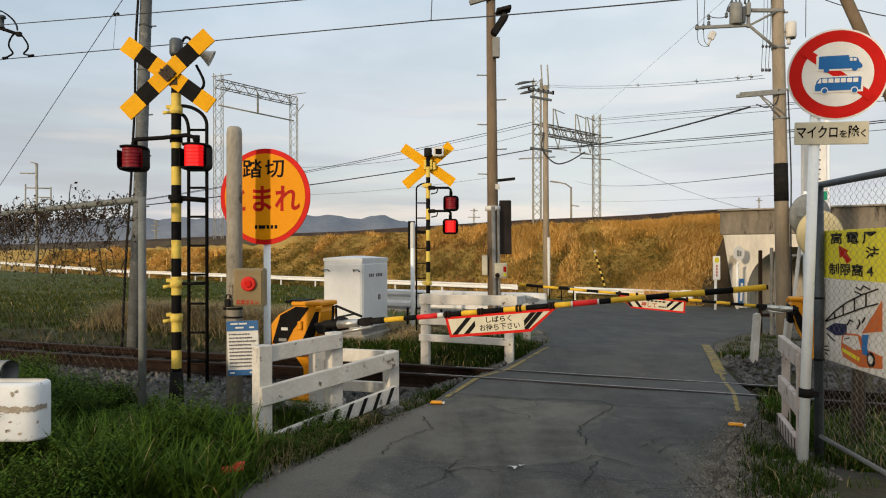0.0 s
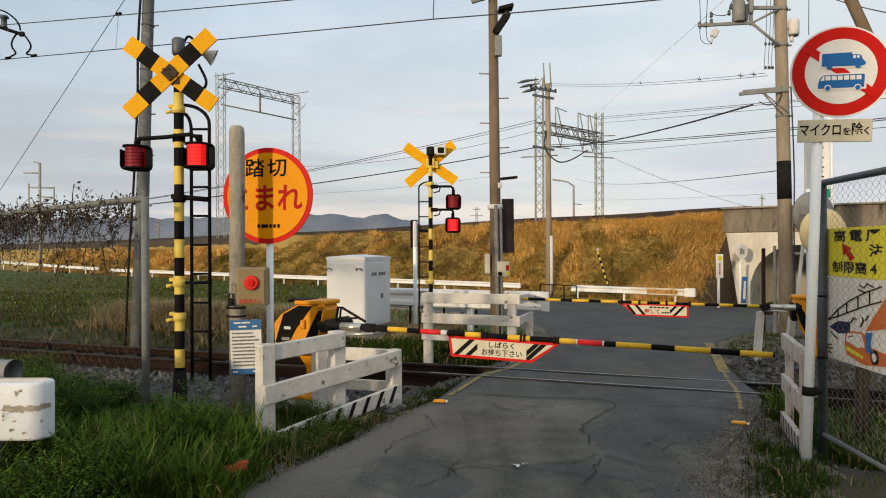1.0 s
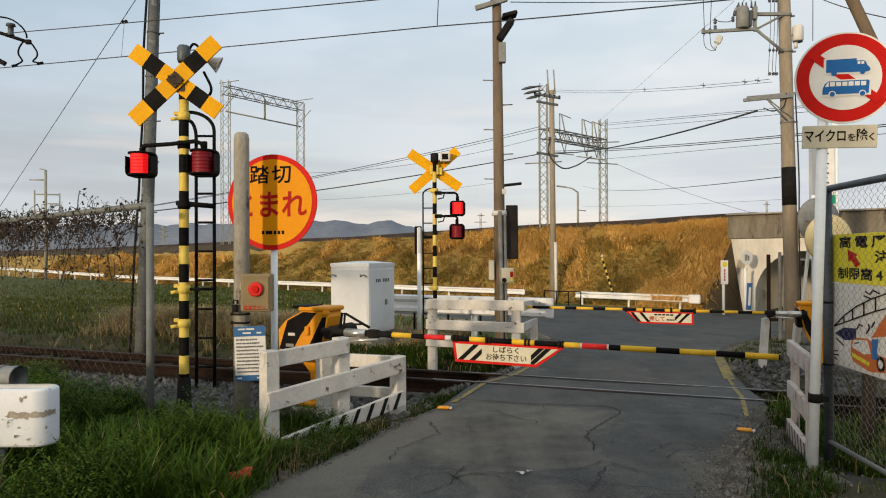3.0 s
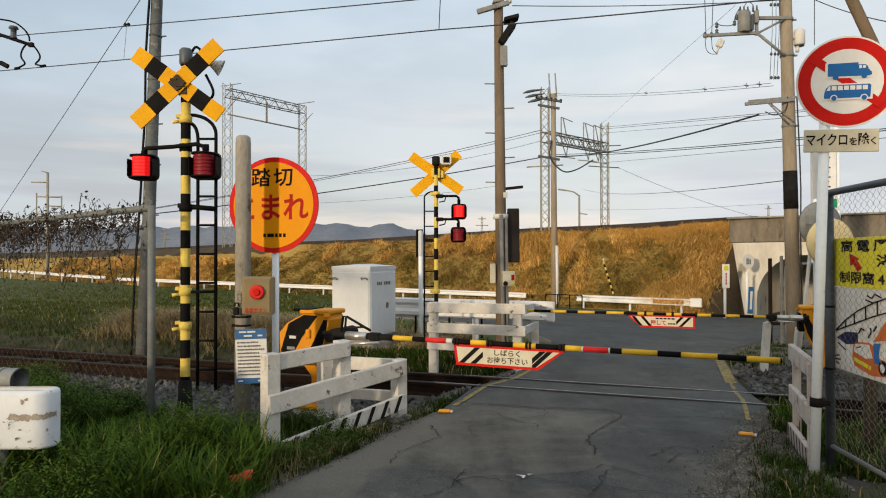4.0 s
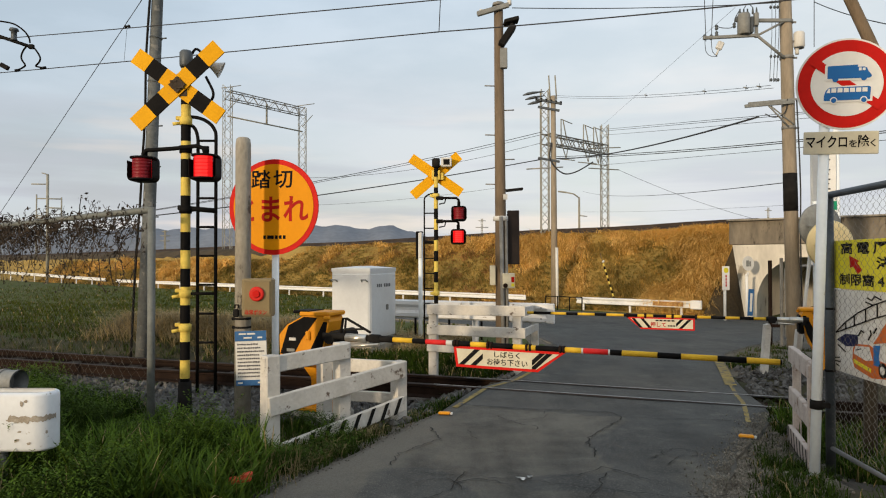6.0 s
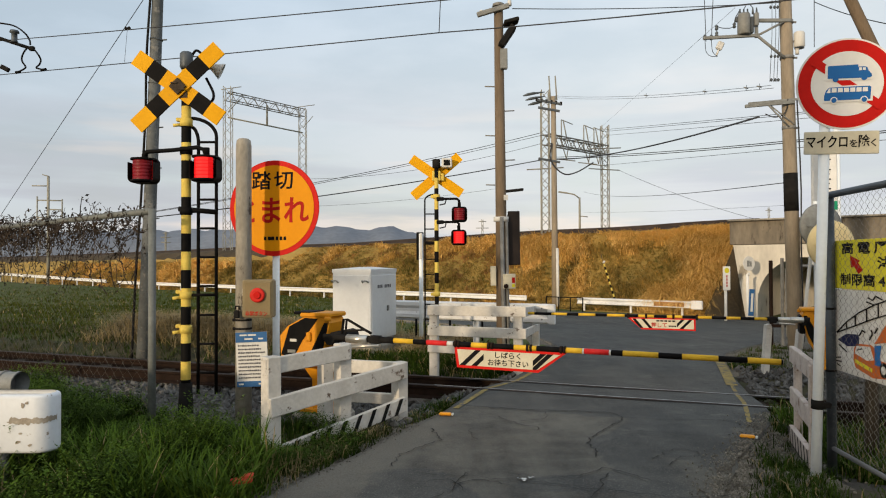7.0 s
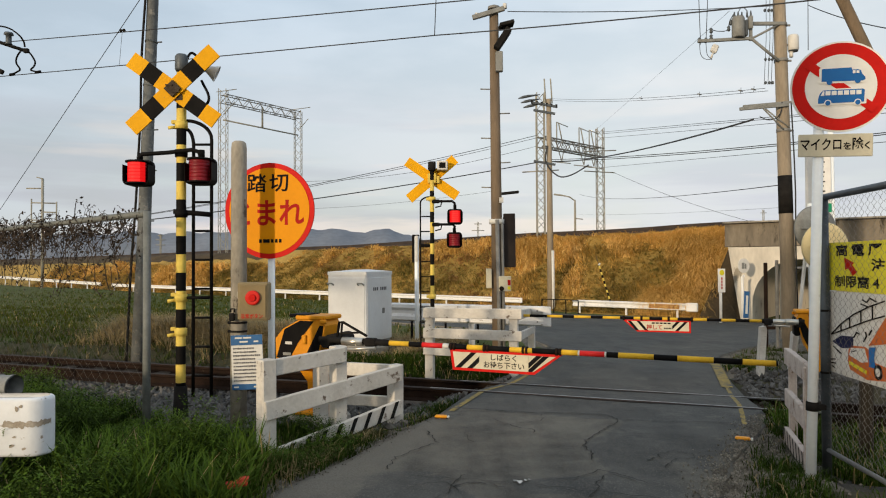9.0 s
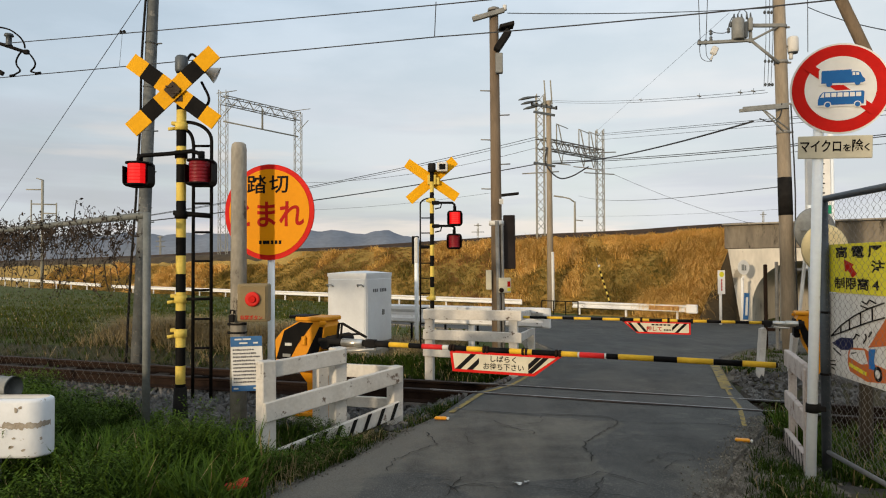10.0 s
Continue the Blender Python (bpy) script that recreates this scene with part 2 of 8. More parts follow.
M["pole_tan"] = mat("pole_tan", (0.33, 0.28, 0.215), (0.22, 0.185, 0.14), 0.85, scale=6.0, bump=0.2, vary=0.3, stretch_z=0.2)
M["lattice"] = mat("lattice", (0.33, 0.32, 0.27), (0.22, 0.215, 0.19), 0.7, 0.0, scale=5.0, bump=0.0)
M["cable"] = mat("cable", (0.045, 0.05, 0.055), (0.03, 0.03, 0.035), 0.6, scale=5.0, bump=0.0)
M["silver"] = mat("silver", (0.62, 0.60, 0.55), (0.50, 0.48, 0.43), 0.3, 0.8, scale=12.0, bump=0.05)
M["button_box"] = mat("button_box", (0.25, 0.20, 0.115), (0.20, 0.16, 0.09), 0.55, scale=9.0, bump=0.05, vary=0.12)
M["button_face"] = mat("button_face", (0.23, 0.175, 0.09), (0.19, 0.145, 0.075), 0.55, scale=9.0, bump=0.05, vary=0.12)
M["sign_orange"] = mat("sign_orange", (0.70, 0.275, 0.004), (0.66, 0.255, 0.004), 0.5, scale=4.0, bump=0.01, vary=0.08, gloss=0.06)
M["sign_yellow"] = mat("sign_yellow", (0.66, 0.60, 0.03), (0.60, 0.54, 0.025), 0.45, scale=4.0, bump=0.02, vary=0.08)
M["sign_blue"] = mat("sign_blue", (0.012, 0.13, 0.40), (0.010, 0.11, 0.35), 0.4, scale=4.0, bump=0.01, vary=0.08)
M["plate_blue"] = mat("plate_blue", (0.035, 0.125, 0.30), (0.03, 0.10, 0.24), 0.5, scale=5.0, bump=0.02, vary=0.15)
M["plate_white"] = mat("plate_white", (0.62, 0.62, 0.60), (0.55, 0.55, 0.53), 0.5, scale=6.0, bump=0.02, vary=0.12)
M["ink"] = mat("ink", (0.008, 0.008, 0.009), rough=0.6, bump=0.0, gloss=0.05)
M["ink_soft"] = mat("ink_soft", (0.13, 0.13, 0.14), rough=0.6, bump=0.0)
M["ink_red"] = mat("ink_red", (0.42, 0.012, 0.008), rough=0.5, bump=0.0, gloss=0.05)
M["lens_off"] = mat("lens_off", (0.21, 0.007, 0.014), (0.15, 0.005, 0.010), 0.45, scale=12.0, bump=0.02, vary=0.2, gloss=0.25)
M["lens_on"] = mat("lens_on", (0.22, 0.004, 0.004), rough=0.5, bump=0.0, gloss=0.1, glow=((1.0, 0.010, 0.012), 0.72))
M["lens_core"] = mat("lens_core", (0.25, 0.006, 0.006), rough=0.5, bump=0.0, gloss=0.1, glow=((1.0, 0.035, 0.03), 1.05))
M["button_red"] = mat("button_red", (0.62, 0.03, 0.02), (0.52, 0.02, 0.015), 0.35, scale=8.0, bump=0.02, vary=0.12)
M["paint_yellow"] = mat("paint_yellow", (0.33, 0.245, 0.075), (0.19, 0.15, 0.07), 0.85, scale=6.0, bump=0.3, vary=0.4,
                        worn=(0.10, 0.095, 0.09), wear=0.5, wear_scale=9.0)
M["reflector"] = mat("reflector", (0.85, 0.36, 0.02), (0.75, 0.30, 0.02), 0.4, scale=12.0, bump=0.05)
M["grass"] = mat("grass", (0.037, 0.064, 0.008), (0.019, 0.036, 0.005), 0.8, scale=0.9, bump=0.0, per="island", vary=0.3, gloss=0.04)
M["grass_bright"] = mat("grass_bright", (0.072, 0.124, 0.013), (0.041, 0.075, 0.009), 0.7, scale=1.6, bump=0.0, per="island", vary=0.25, gloss=0.06)
M["grass_olive"] = mat("grass_olive", (0.20, 0.165, 0.042), (0.11, 0.10, 0.026), 0.85, scale=0.6, bump=0.0, per="soft", vary=0.3)
M["grass_dry"] = mat("grass_dry", (0.37, 0.285, 0.145), (0.22, 0.165, 0.08), 0.85, scale=0.5, bump=0.0, per="soft", vary=0.3)
M["dead_grass"] = mat("dead_grass", (0.11, 0.09, 0.042), (0.06, 0.055, 0.022), 0.85, scale=0.6, bump=0.0, per="soft", vary=0.3)
M["grass_field"] = mat("grass_field", (0.078, 0.088, 0.017), (0.042, 0.056, 0.010), 0.85, scale=0.4, bump=0.0, per="soft", vary=0.3, gloss=0.04)
M["head_dull"] = mat("head_dull", (0.045, 0.035, 0.030), (0.026, 0.020, 0.017), 0.7, 0.0, scale=14.0, bump=0.05, gloss=0.12)
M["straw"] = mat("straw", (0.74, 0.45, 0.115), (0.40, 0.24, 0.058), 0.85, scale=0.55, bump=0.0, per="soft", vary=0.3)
# pale straw, brightened to stand in for sunlit clump tops as well
M["straw_pale_lit"] = mat("straw_pale_lit", (0.90, 0.61, 0.22), (0.64, 0.41, 0.125), 0.85, scale=0.7, bump=0.0, per="soft", vary=0.25)
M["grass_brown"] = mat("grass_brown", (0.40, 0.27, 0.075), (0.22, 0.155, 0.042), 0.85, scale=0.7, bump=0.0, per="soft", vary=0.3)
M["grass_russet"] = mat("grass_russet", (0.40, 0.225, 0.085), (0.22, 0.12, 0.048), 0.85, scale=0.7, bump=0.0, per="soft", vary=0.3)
M["crest_earth"] = mat("crest_earth", (0.062, 0.043, 0.030), (0.030, 0.022, 0.017), 0.95, scale=1.1, bump=0.6, vary=0.6, detail=90.0)
M["bank_soil"] = mat("bank_soil", (0.36, 0.235, 0.065), (0.17, 0.125, 0.036), 0.95, scale=0.35, bump=0.6, vary=0.5, detail=90.0)
M["earth_dark"] = mat("earth_dark", (0.085, 0.062, 0.036), (0.040, 0.033, 0.022), 0.95, scale=0.9, bump=0.6, vary=0.5, detail=90.0)
M["field"] = mat("field", (0.048, 0.072, 0.012), (0.078, 0.082, 0.022), 0.95, scale=0.25, bump=0.5, vary=0.5, detail=160.0)
M["vine"] = mat("vine", (0.055, 0.042, 0.032), (0.032, 0.025, 0.020), 0.9, scale=5.0, bump=0.0, per="island")
# blue-grey of distance haze is mixed straight into the hills' base colour
M["hill_hazed"] = mat("hill_hazed", (0.20, 0.22, 0.255), (0.145, 0.165, 0.20), 1.0, scale=0.012, bump=0.0, vary=0.3, detail=60.0)
M["mirror_back"] = mat("mirror_back", (0.80, 0.66, 0.36), (0.74, 0.60, 0.32), 0.4, scale=4.0, bump=0.02, vary=0.08)
M["green_band"] = mat("green_band", (0.02, 0.32, 0.17), rough=0.5, bump=0.0)
M["brown_panel"] = mat("brown_panel", (0.032, 0.024, 0.021), (0.024, 0.018, 0.016), 0.6, scale=6.0, bump=0.05)
M["wall_plain"] = mat("wall_plain", (0.40, 0.37, 0.33), (0.34, 0.31, 0.28), 0.9, scale=0.8, bump=0.2, vary=0.2)
M["scuff"] = mat("scuff", (0.24, 0.20, 0.155), (0.38, 0.35, 0.30), 0.85, scale=14.0, bump=0.2, vary=0.4)
M["bracket_rust"] = mat("bracket_rust", (0.075, 0.058, 0.042), (0.04, 0.03, 0.022), 0.8, scale=12.0, bump=0.2, vary=0.4)
M["crane_orange"] = mat("crane_orange", (0.52, 0.13, 0.025), (0.44, 0.10, 0.02), 0.55, scale=7.0, bump=0.02, vary=0.15)
M["ink_blue"] = mat("ink_blue", (0.018, 0.022, 0.07), rough=0.6, bump=0.0, gloss=0.05)
M["rust_paint"] = mat("rust_paint", (0.40, 0.22, 0.08), (0.26, 0.13, 0.05), 0.85, scale=4.0, bump=0.2, vary=0.4)
M["red_scrap"] = mat("red_scrap", (0.58, 0.06, 0.03), (0.48, 0.05, 0.025), 0.5, scale=9.0, bump=0.1)


def dusty(m, dust):
    """Lays pale grit over a surface where its mesh carries the value grit."""
    n, l = m.node_tree.nodes, m.node_tree.links
    b = n["Principled BSDF"]
    was = b.inputs["Base Color"].links[0].from_socket
    at, tc, tex = n.new("ShaderNodeAttribute"), n.new("ShaderNodeTexCoord"), n.new("ShaderNodeTexNoise")
    at.attribute_name = "grit"
    tex.inputs["Scale"].default_value, tex.inputs["Detail"].default_value = 5.0, 9.0
    tex.inputs["Roughness"].default_value = 0.7
    add, cut, mix = n.new("ShaderNodeMath"), n.new("ShaderNodeMapRange"), n.new("ShaderNodeMix")
    add.operation = "ADD"
    cut.inputs["From Min"].default_value, cut.inputs["From Max"].default_value = 0.74, 1.30
    mix.data_type = "RGBA"
    grain, two = n.new("ShaderNodeTexNoise"), n.new("ShaderNodeMix")
    grain.inputs["Scale"].default_value, grain.inputs["Detail"].default_value, grain.inputs["Roughness"].default_value = 70.0, 4.0, 0.75
    two.data_type = "RGBA"
    two.inputs["A"].default_value, two.inputs["B"].default_value = (*(v * 0.25 for v in dust), 1), (*(v * 1.75 for v in dust), 1)
    l.new(tc.outputs["Object"], grain.inputs["Vector"])
    l.new(grain.outputs["Fac"], two.inputs["Factor"])
    l.new(two.outputs["Result"], mix.inputs["B"])
    l.new(tc.outputs["Object"], tex.inputs["Vector"])
    l.new(at.outputs["Fac"], add.inputs[0])
    l.new(tex.outputs["Fac"], add.inputs[1])
    l.new(add.outputs[0], cut.inputs["Value"])
    l.new(cut.outputs["Result"], mix.inputs["Factor"])
    l.new(was, mix.inputs["A"])
    l.new(mix.outputs["Result"], b.inputs["Base Color"])


def asphalt_surface(name, new_pair, old_pair):
    """Asphalt of two ages, split by the mesh's value old: blotches, streaks along the lane, open stones and wear."""
    m = bpy.data.materials.new(name)
    m.use_nodes = True
    n, l = m.node_tree.nodes, m.node_tree.links
    b = n["Principled BSDF"]
    b.inputs["Roughness"].default_value, b.inputs["Specular IOR Level"].default_value = 0.82, 0.22
    tc = n.new("ShaderNodeTexCoord")

    def tex(scale, detail, rough=0.55, stretch3=None, turn=0.0):
        t = n.new("ShaderNodeTexNoise")
        t.inputs["Scale"].default_value, t.inputs["Detail"].default_value, t.inputs["Roughness"].default_value = scale, detail, rough
        if stretch3:
            mp = n.new("ShaderNodeMapping")
            mp.inputs["Rotation"].default_value, mp.inputs["Scale"].default_value = (0, 0, radians(turn)), stretch3
            l.new(tc.outputs["Object"], mp.inputs["Vector"])
            l.new(mp.outputs["Vector"], t.inputs["Vector"])
        else:
            l.new(tc.outputs["Object"], t.inputs["Vector"])
        return t.outputs["Fac"]

    def span(value, lo, hi, a=0.0, c=1.0):
        r = n.new("ShaderNodeMapRange")
        for key, v in (("From Min", lo), ("From Max", hi), ("To Min", a), ("To Max", c)):
            r.inputs[key].default_value = v
        l.new(value, r.inputs["Value"])
        return r.outputs["Result"]

    def calc(op, p, q):
        k = n.new("ShaderNodeMath")
        k.operation = op
        for slot, v in ((0, p), (1, q)):
            if isinstance(v, float):
                k.inputs[slot].default_value = v
            else:
                l.new(v, k.inputs[slot])
        return k.outputs[0]

    def mix(fac, p, q, mode="MIX"):
        k = n.new("ShaderNodeMix")
        k.data_type, k.blend_type = "RGBA", mode
        if isinstance(fac, float):
            k.inputs["Factor"].default_value = fac
        else:
            l.new(fac, k.inputs["Factor"])
        for slot, v in (("A", p), ("B", q)):
            if isinstance(v, tuple):
                k.inputs[slot].default_value = (*v, 1)
            else:
                l.new(v, k.inputs[slot])
        return k.outputs["Result"]

    blotch, stain, streak = tex(0.9, 4.0), tex(3.4, 9.0, 0.68), tex(1.7, 6.0, 0.6, (2.4, 0.30, 1.0), 22.0)
    tone = calc("ADD", calc("MULTIPLY", blotch, 0.38), calc("ADD", calc("MULTIPLY", stain, 0.34), calc("MULTIPLY", streak, 0.28)))
    tone = span(tone, 0.41, 0.59)
    at = n.new("ShaderNodeAttribute")
    at.attribute_name = "old"
    age = span(calc("ADD", at.outputs["Fac"], calc("MULTIPLY", stain, 0.5)), 0.66, 0.86)
    col = mix(age, mix(tone, *new_pair), mix(tone, *old_pair))
    # stones bared by wear, and small dark pits
    stones_n, pits = tex(95.0, 3.0, 0.6), tex(42.0, 4.0, 0.7)
    col = mix(span(stones_n, 0.54, 0.68, 0.0, 0.55), col, (0.22, 0.21, 0.185))
    col = mix(span(pits, 0.60, 0.68, 0.0, 0.7), col, (0.028, 0.028, 0.027))
    # pale scuffed patches where the binder has gone
    col = mix(calc("MULTIPLY", span(tex(2.2, 8.0, 0.72), 0.56, 0.66), span(stones_n, 0.42, 0.58, 0.15, 0.65)), col, (0.17, 0.162, 0.142))
    l.new(col, b.inputs["Base Color"])
    bp = n.new("ShaderNodeBump")
    bp.inputs["Strength"].default_value, bp.inputs["Distance"].default_value = 0.55, 0.02
    l.new(calc("ADD", calc("MULTIPLY", stones_n, 0.6), calc("MULTIPLY", stain, 0.8)), bp.inputs["Height"])
    l.new(bp.outputs["Normal"], b.inputs["Normal"])
    return m


M["asphalt"] = asphalt_surface("asphalt", ((0.044, 0.045, 0.044), (0.084, 0.084, 0.078)), ((0.050, 0.048, 0.043), (0.130, 0.123, 0.105)))
dusty(M["asphalt"], (0.150, 0.138, 0.115))


# ---------------------------------------------------------------- mesh tools
class Shape:
    """Collects vertices and faces for one mesh."""

    def __init__(self):
        self.v, self.f, self.mi, self.sm = [], [], [], []

    def add(self, verts, faces, mi=0, smooth=False):
        o = len(self.v)
        self.v.extend([tuple(p) for p in verts])
        for f in faces:
            self.f.append([o + i for i in f])
            self.mi.append(mi)
            self.sm.append(smooth)
        return self

    def box(self, c, size, m=None, mi=0, bevel=0.0):
        """A box with chamfered edges, centred on c; m turns it about c."""
        hx, hy, hz = (s / 2 for s in size)
        b = min(bevel, hx * 0.9, hy * 0.9, hz * 0.9)
        c = Vector(c)
        r = m.to_3x3() if m else Matrix.Identity(3)
        if b <= 0:
            vs = [Vector((x * hx, y * hy, z * hz)) for x in (-1, 1) for y in (-1, 1) for z in (-1, 1)]
            fs = [(0, 1, 3, 2), (4, 6, 7, 5), (0, 4, 5, 1), (2, 3, 7, 6), (0, 2, 6, 4), (1, 5, 7, 3)]
            return self.add([c + r @ p for p in vs], fs, mi)
        vs, at = [], {}
        for x in (-1, 1):
            for y in (-1, 1):
                for z in (-1, 1):
                    for k, p in enumerate(((x * hx, y * (hy - b), z * (hz - b)), (x * (hx - b), y * hy, z * (hz - b)), (x * (hx - b), y * (hy - b), z * hz))):
                        at[x, y, z, k] = len(vs)
                        vs.append(Vector(p))
        fs = []
        for k in range(3):
            for s in (-1, 1):
                q = []
                for a, d in ((-1, -1), (1, -1), (1, 1), (-1, 1)):
                    key = [0, 0, 0]
                    key[k], key[(k + 1) % 3], key[(k + 2) % 3] = s, a, d
                    q.append(at[(*key, k)])
                fs.append(q if s > 0 else q[::-1])
        for k in range(3):
            i, j = (k + 1) % 3, (k + 2) % 3
            for a in (-1, 1):
                for d in (-1, 1):
                    ends = []
                    for e in (-1, 1):
                        key = [0, 0, 0]
                        key[k], key[i], key[j] = e, a, d
                        ends.append((at[(*key, i)], at[(*key, j)]))
                    q = [ends[0][0], ends[1][0], ends[1][1], ends[0][1]]
                    fs.append(q if a * d > 0 else q[::-1])
        for x in (-1, 1):
            for y in (-1, 1):
                for z in (-1, 1):
                    q = [at[x, y, z, 0], at[x, y, z, 1], at[x, y, z, 2]]
                    fs.append(q if x * y * z > 0 else q[::-1])
        return self.add([c + r @ p for p in vs], fs, mi)

    def tube(self, pts, rad, seg=10, mi=0, caps=True, smooth=True):
        """A round tube along points; rad is one radius or one for each point."""
        pts = [Vector(p) for p in pts]
        rads = rad if isinstance(rad, (list, tuple)) else [rad] * len(pts)
        rings, up = [], None
        for i, p in enumerate(pts):
            d = (pts[min(i + 1, len(pts) - 1)] - pts[max(i - 1, 0)]).normalized()
            if up is None:
                up = Vector((0, 0, 1)) if abs(d.z) < 0.9 else Vector((1, 0, 0))
            s = d.cross(up).normalized()
            up = s.cross(d).normalized()
            rings.append([p + (s * math.cos(2 * math.pi * k / seg) + up * math.sin(2 * math.pi * k / seg)) * rads[i] for k in range(seg)])
        o = len(self.v)
        for ring in rings:
            self.v.extend(tuple(q) for q in ring)
        for i in range(len(pts) - 1):
            for k in range(seg):
                a, b2 = o + i * seg + k, o + i * seg + (k + 1) % seg
                self.f.append([a, b2, b2 + seg, a + seg])
                self.mi.append(mi)
                self.sm.append(smooth)
        if caps:
            self.f.append([o + k for k in range(seg)][::-1])
            self.f.append([o + (len(pts) - 1) * seg + k for k in range(seg)])
            self.mi += [mi, mi]
            self.sm += [False, False]
        return self

    def plate(self, outline, thick, m=None, mi=0):
        """A flat outline in x, z, made thick along y; its front is at y = -thick / 2."""
        m = m or Matrix.Identity(4)
        k = len(outline)
        vs = [m @ Vector((x, -thick / 2, z)) for x, z in outline] + [m @ Vector((x, thick / 2, z)) for x, z in outline]
        fs = [list(range(k)), list(range(k, 2 * k))[::-1]] + [[i, i + k, (i + 1) % k + k, (i + 1) % k] for i in range(k)]
        area = sum(outline[i][0] * outline[(i + 1) % k][1] - outline[(i + 1) % k][0] * outline[i][1] for i in range(k))
        if area < 0:
            fs = [f[::-1] for f in fs]
        return self.add(vs, fs, mi)

    def moved(self, m):
        self.v = [tuple(m @ Vector(p)) for p in self.v]
        return self

    def mesh(self, name, mats):
        me = bpy.data.meshes.new(name)
        me.from_pydata(self.v, [], self.f)
        for one in mats:
            me.materials.append(M[one])
        me.polygons.foreach_set("material_index", self.mi)
        me.polygons.foreach_set("use_smooth", self.sm)
        me.update()
        return me


def part(name, shape, material, parent, label="", at=None):
    """One mesh object under a thing or a part; material is a name or a list of names."""
    mats = [material] if isinstance(material, str) else list(material)
    ob = new(name, shape if isinstance(shape, bpy.types.Mesh) else shape.mesh(name, mats))
    ob.parent = parent
    if at:
        ob.matrix_basis = at
    return tagged(ob, label)


def thing(name, label, category, at, group=""):
    ob = new(name)
    ob.empty_display_size = 0.1
    ob.matrix_world = at
    return tagged(ob, label, category, group)


def solo(name, shape, material, label="", category="", at=None, group="", kind=""):
    mats = [material] if isinstance(material, str) else list(material)
    ob = new(name, shape.mesh(name, mats))
    if at:
        ob.matrix_world = at
    return tagged(ob, label, category, group, kind)


def writing(shape, text, x, z, size, y, mi, m=None, bold=0.0, wide=1.0):
    """Adds the letters of a line of text, centred on x, z and facing -y, to a shape."""
    cu = bpy.data.curves.new("letters", "FONT")
    cu.body, cu.size, cu.align_x, cu.align_y, cu.offset, cu.resolution_u = text, size, "CENTER", "CENTER", bold, 4
    ob = bpy.data.objects.new("letters", cu)
    scene.collection.objects.link(ob)
    me = bpy.data.meshes.new_from_object(ob.evaluated_get(bpy.context.evaluated_depsgraph_get()))
    vs = [Vector((v.co.x * wide + x, y, v.co.y + z)) for v in me.vertices]
    if m:
        vs = [m @ v for v in vs]
    shape.add(vs, [list(p.vertices) for p in me.polygons], mi)
    bpy.data.objects.remove(ob)
    bpy.data.curves.remove(cu)
    bpy.data.meshes.remove(me)


def letters(parent, text, x, z, size, y, material, bold=0.0, wide=1.0, gap=1.0):
    """One part for each character of a line of text, centred on x."""
    step = size * wide * gap
    for k, ch in enumerate(text):
        s = Shape()
        writing(s, ch, x + (k - (len(text) - 1) / 2) * step, z, size, y, 0, None, bold, 1.0)
        if wide != 1.0:
            c = x + (k - (len(text) - 1) / 2) * step
            s.v = [(c + (a - c) * wide, b, d) for a, b, d in s.v]
        part("letter", s, material, parent)


def disc(r, n=40, cx=0.0, cz=0.0):
    return [(cx + r * math.cos(2 * math.pi * k / n), cz + r * math.sin(2 * math.pi * k / n)) for k in range(n)]


def rect(x0, z0, x1, z1):
    return [(x0, z0), (x1, z0), (x1, z1), (x0, z1)]


def banded_pole(height, r, step, first, mi_a=0, mi_b=1, z0=0.0, seg=14):
    """An upright tube in bands of two colours that alternate from the height first."""
    cuts = [z0] + [first + step * k for k in range(60) if z0 < first + step * k < height] + [height]
    s = Shape().tube([(0, 0, z) for z in cuts], r, seg)
    for i in range(len(cuts) - 1):
        for k in range(seg):
            s.mi[i * seg + k] = mi_a if i % 2 else mi_b
    return s


def beam(shape, p, q, wide, tall, mi=0, bevel=0.006):
    """A plank between two points: wide across, tall upwards."""
    p, q = Vector(p), Vector(q)
    d = (q - p).normalized()
    side = Vector((0, 0, 1)).cross(d)
    side = side.normalized() if side.length > 1e-4 else Vector((1, 0, 0))
    up = d.cross(side)
    m = Matrix((d, side, up)).transposed()
    return shape.box((p + q) / 2, ((q - p).length, wide, tall), m, mi, bevel)


# ---------------------------------------------------------------- ground
TRACK = Vector((1.84, 7.31))                 # a point of the near rail
ALONG = Vector((-0.9335, 0.3585))            # along the rails, to the far left
ACROSS = Vector((0.3585, 0.9335))            # over the rails, away
FOOT, BANK, BANK_IN = Vector((9.0, 26.0)), Vector((-0.763, 0.646)), Vector((0.646, 0.763))


def ease(a, b, v):
    t = min(1.0, max(0.0, (v - a) / (b - a)))
    return t * t * (3 - 2 * t)


def over(x, y):
    return (Vector((x, y)) - TRACK).dot(ACROSS)


def level(x, y):
    """Height of the graded ground and of the road."""
    q = over(x, y)
    return -0.082 * min(1.0, max(0.0, q / 1.03)) - 0.5 * min(1.0, max(0.0, (q - 3.0) / 14.0))


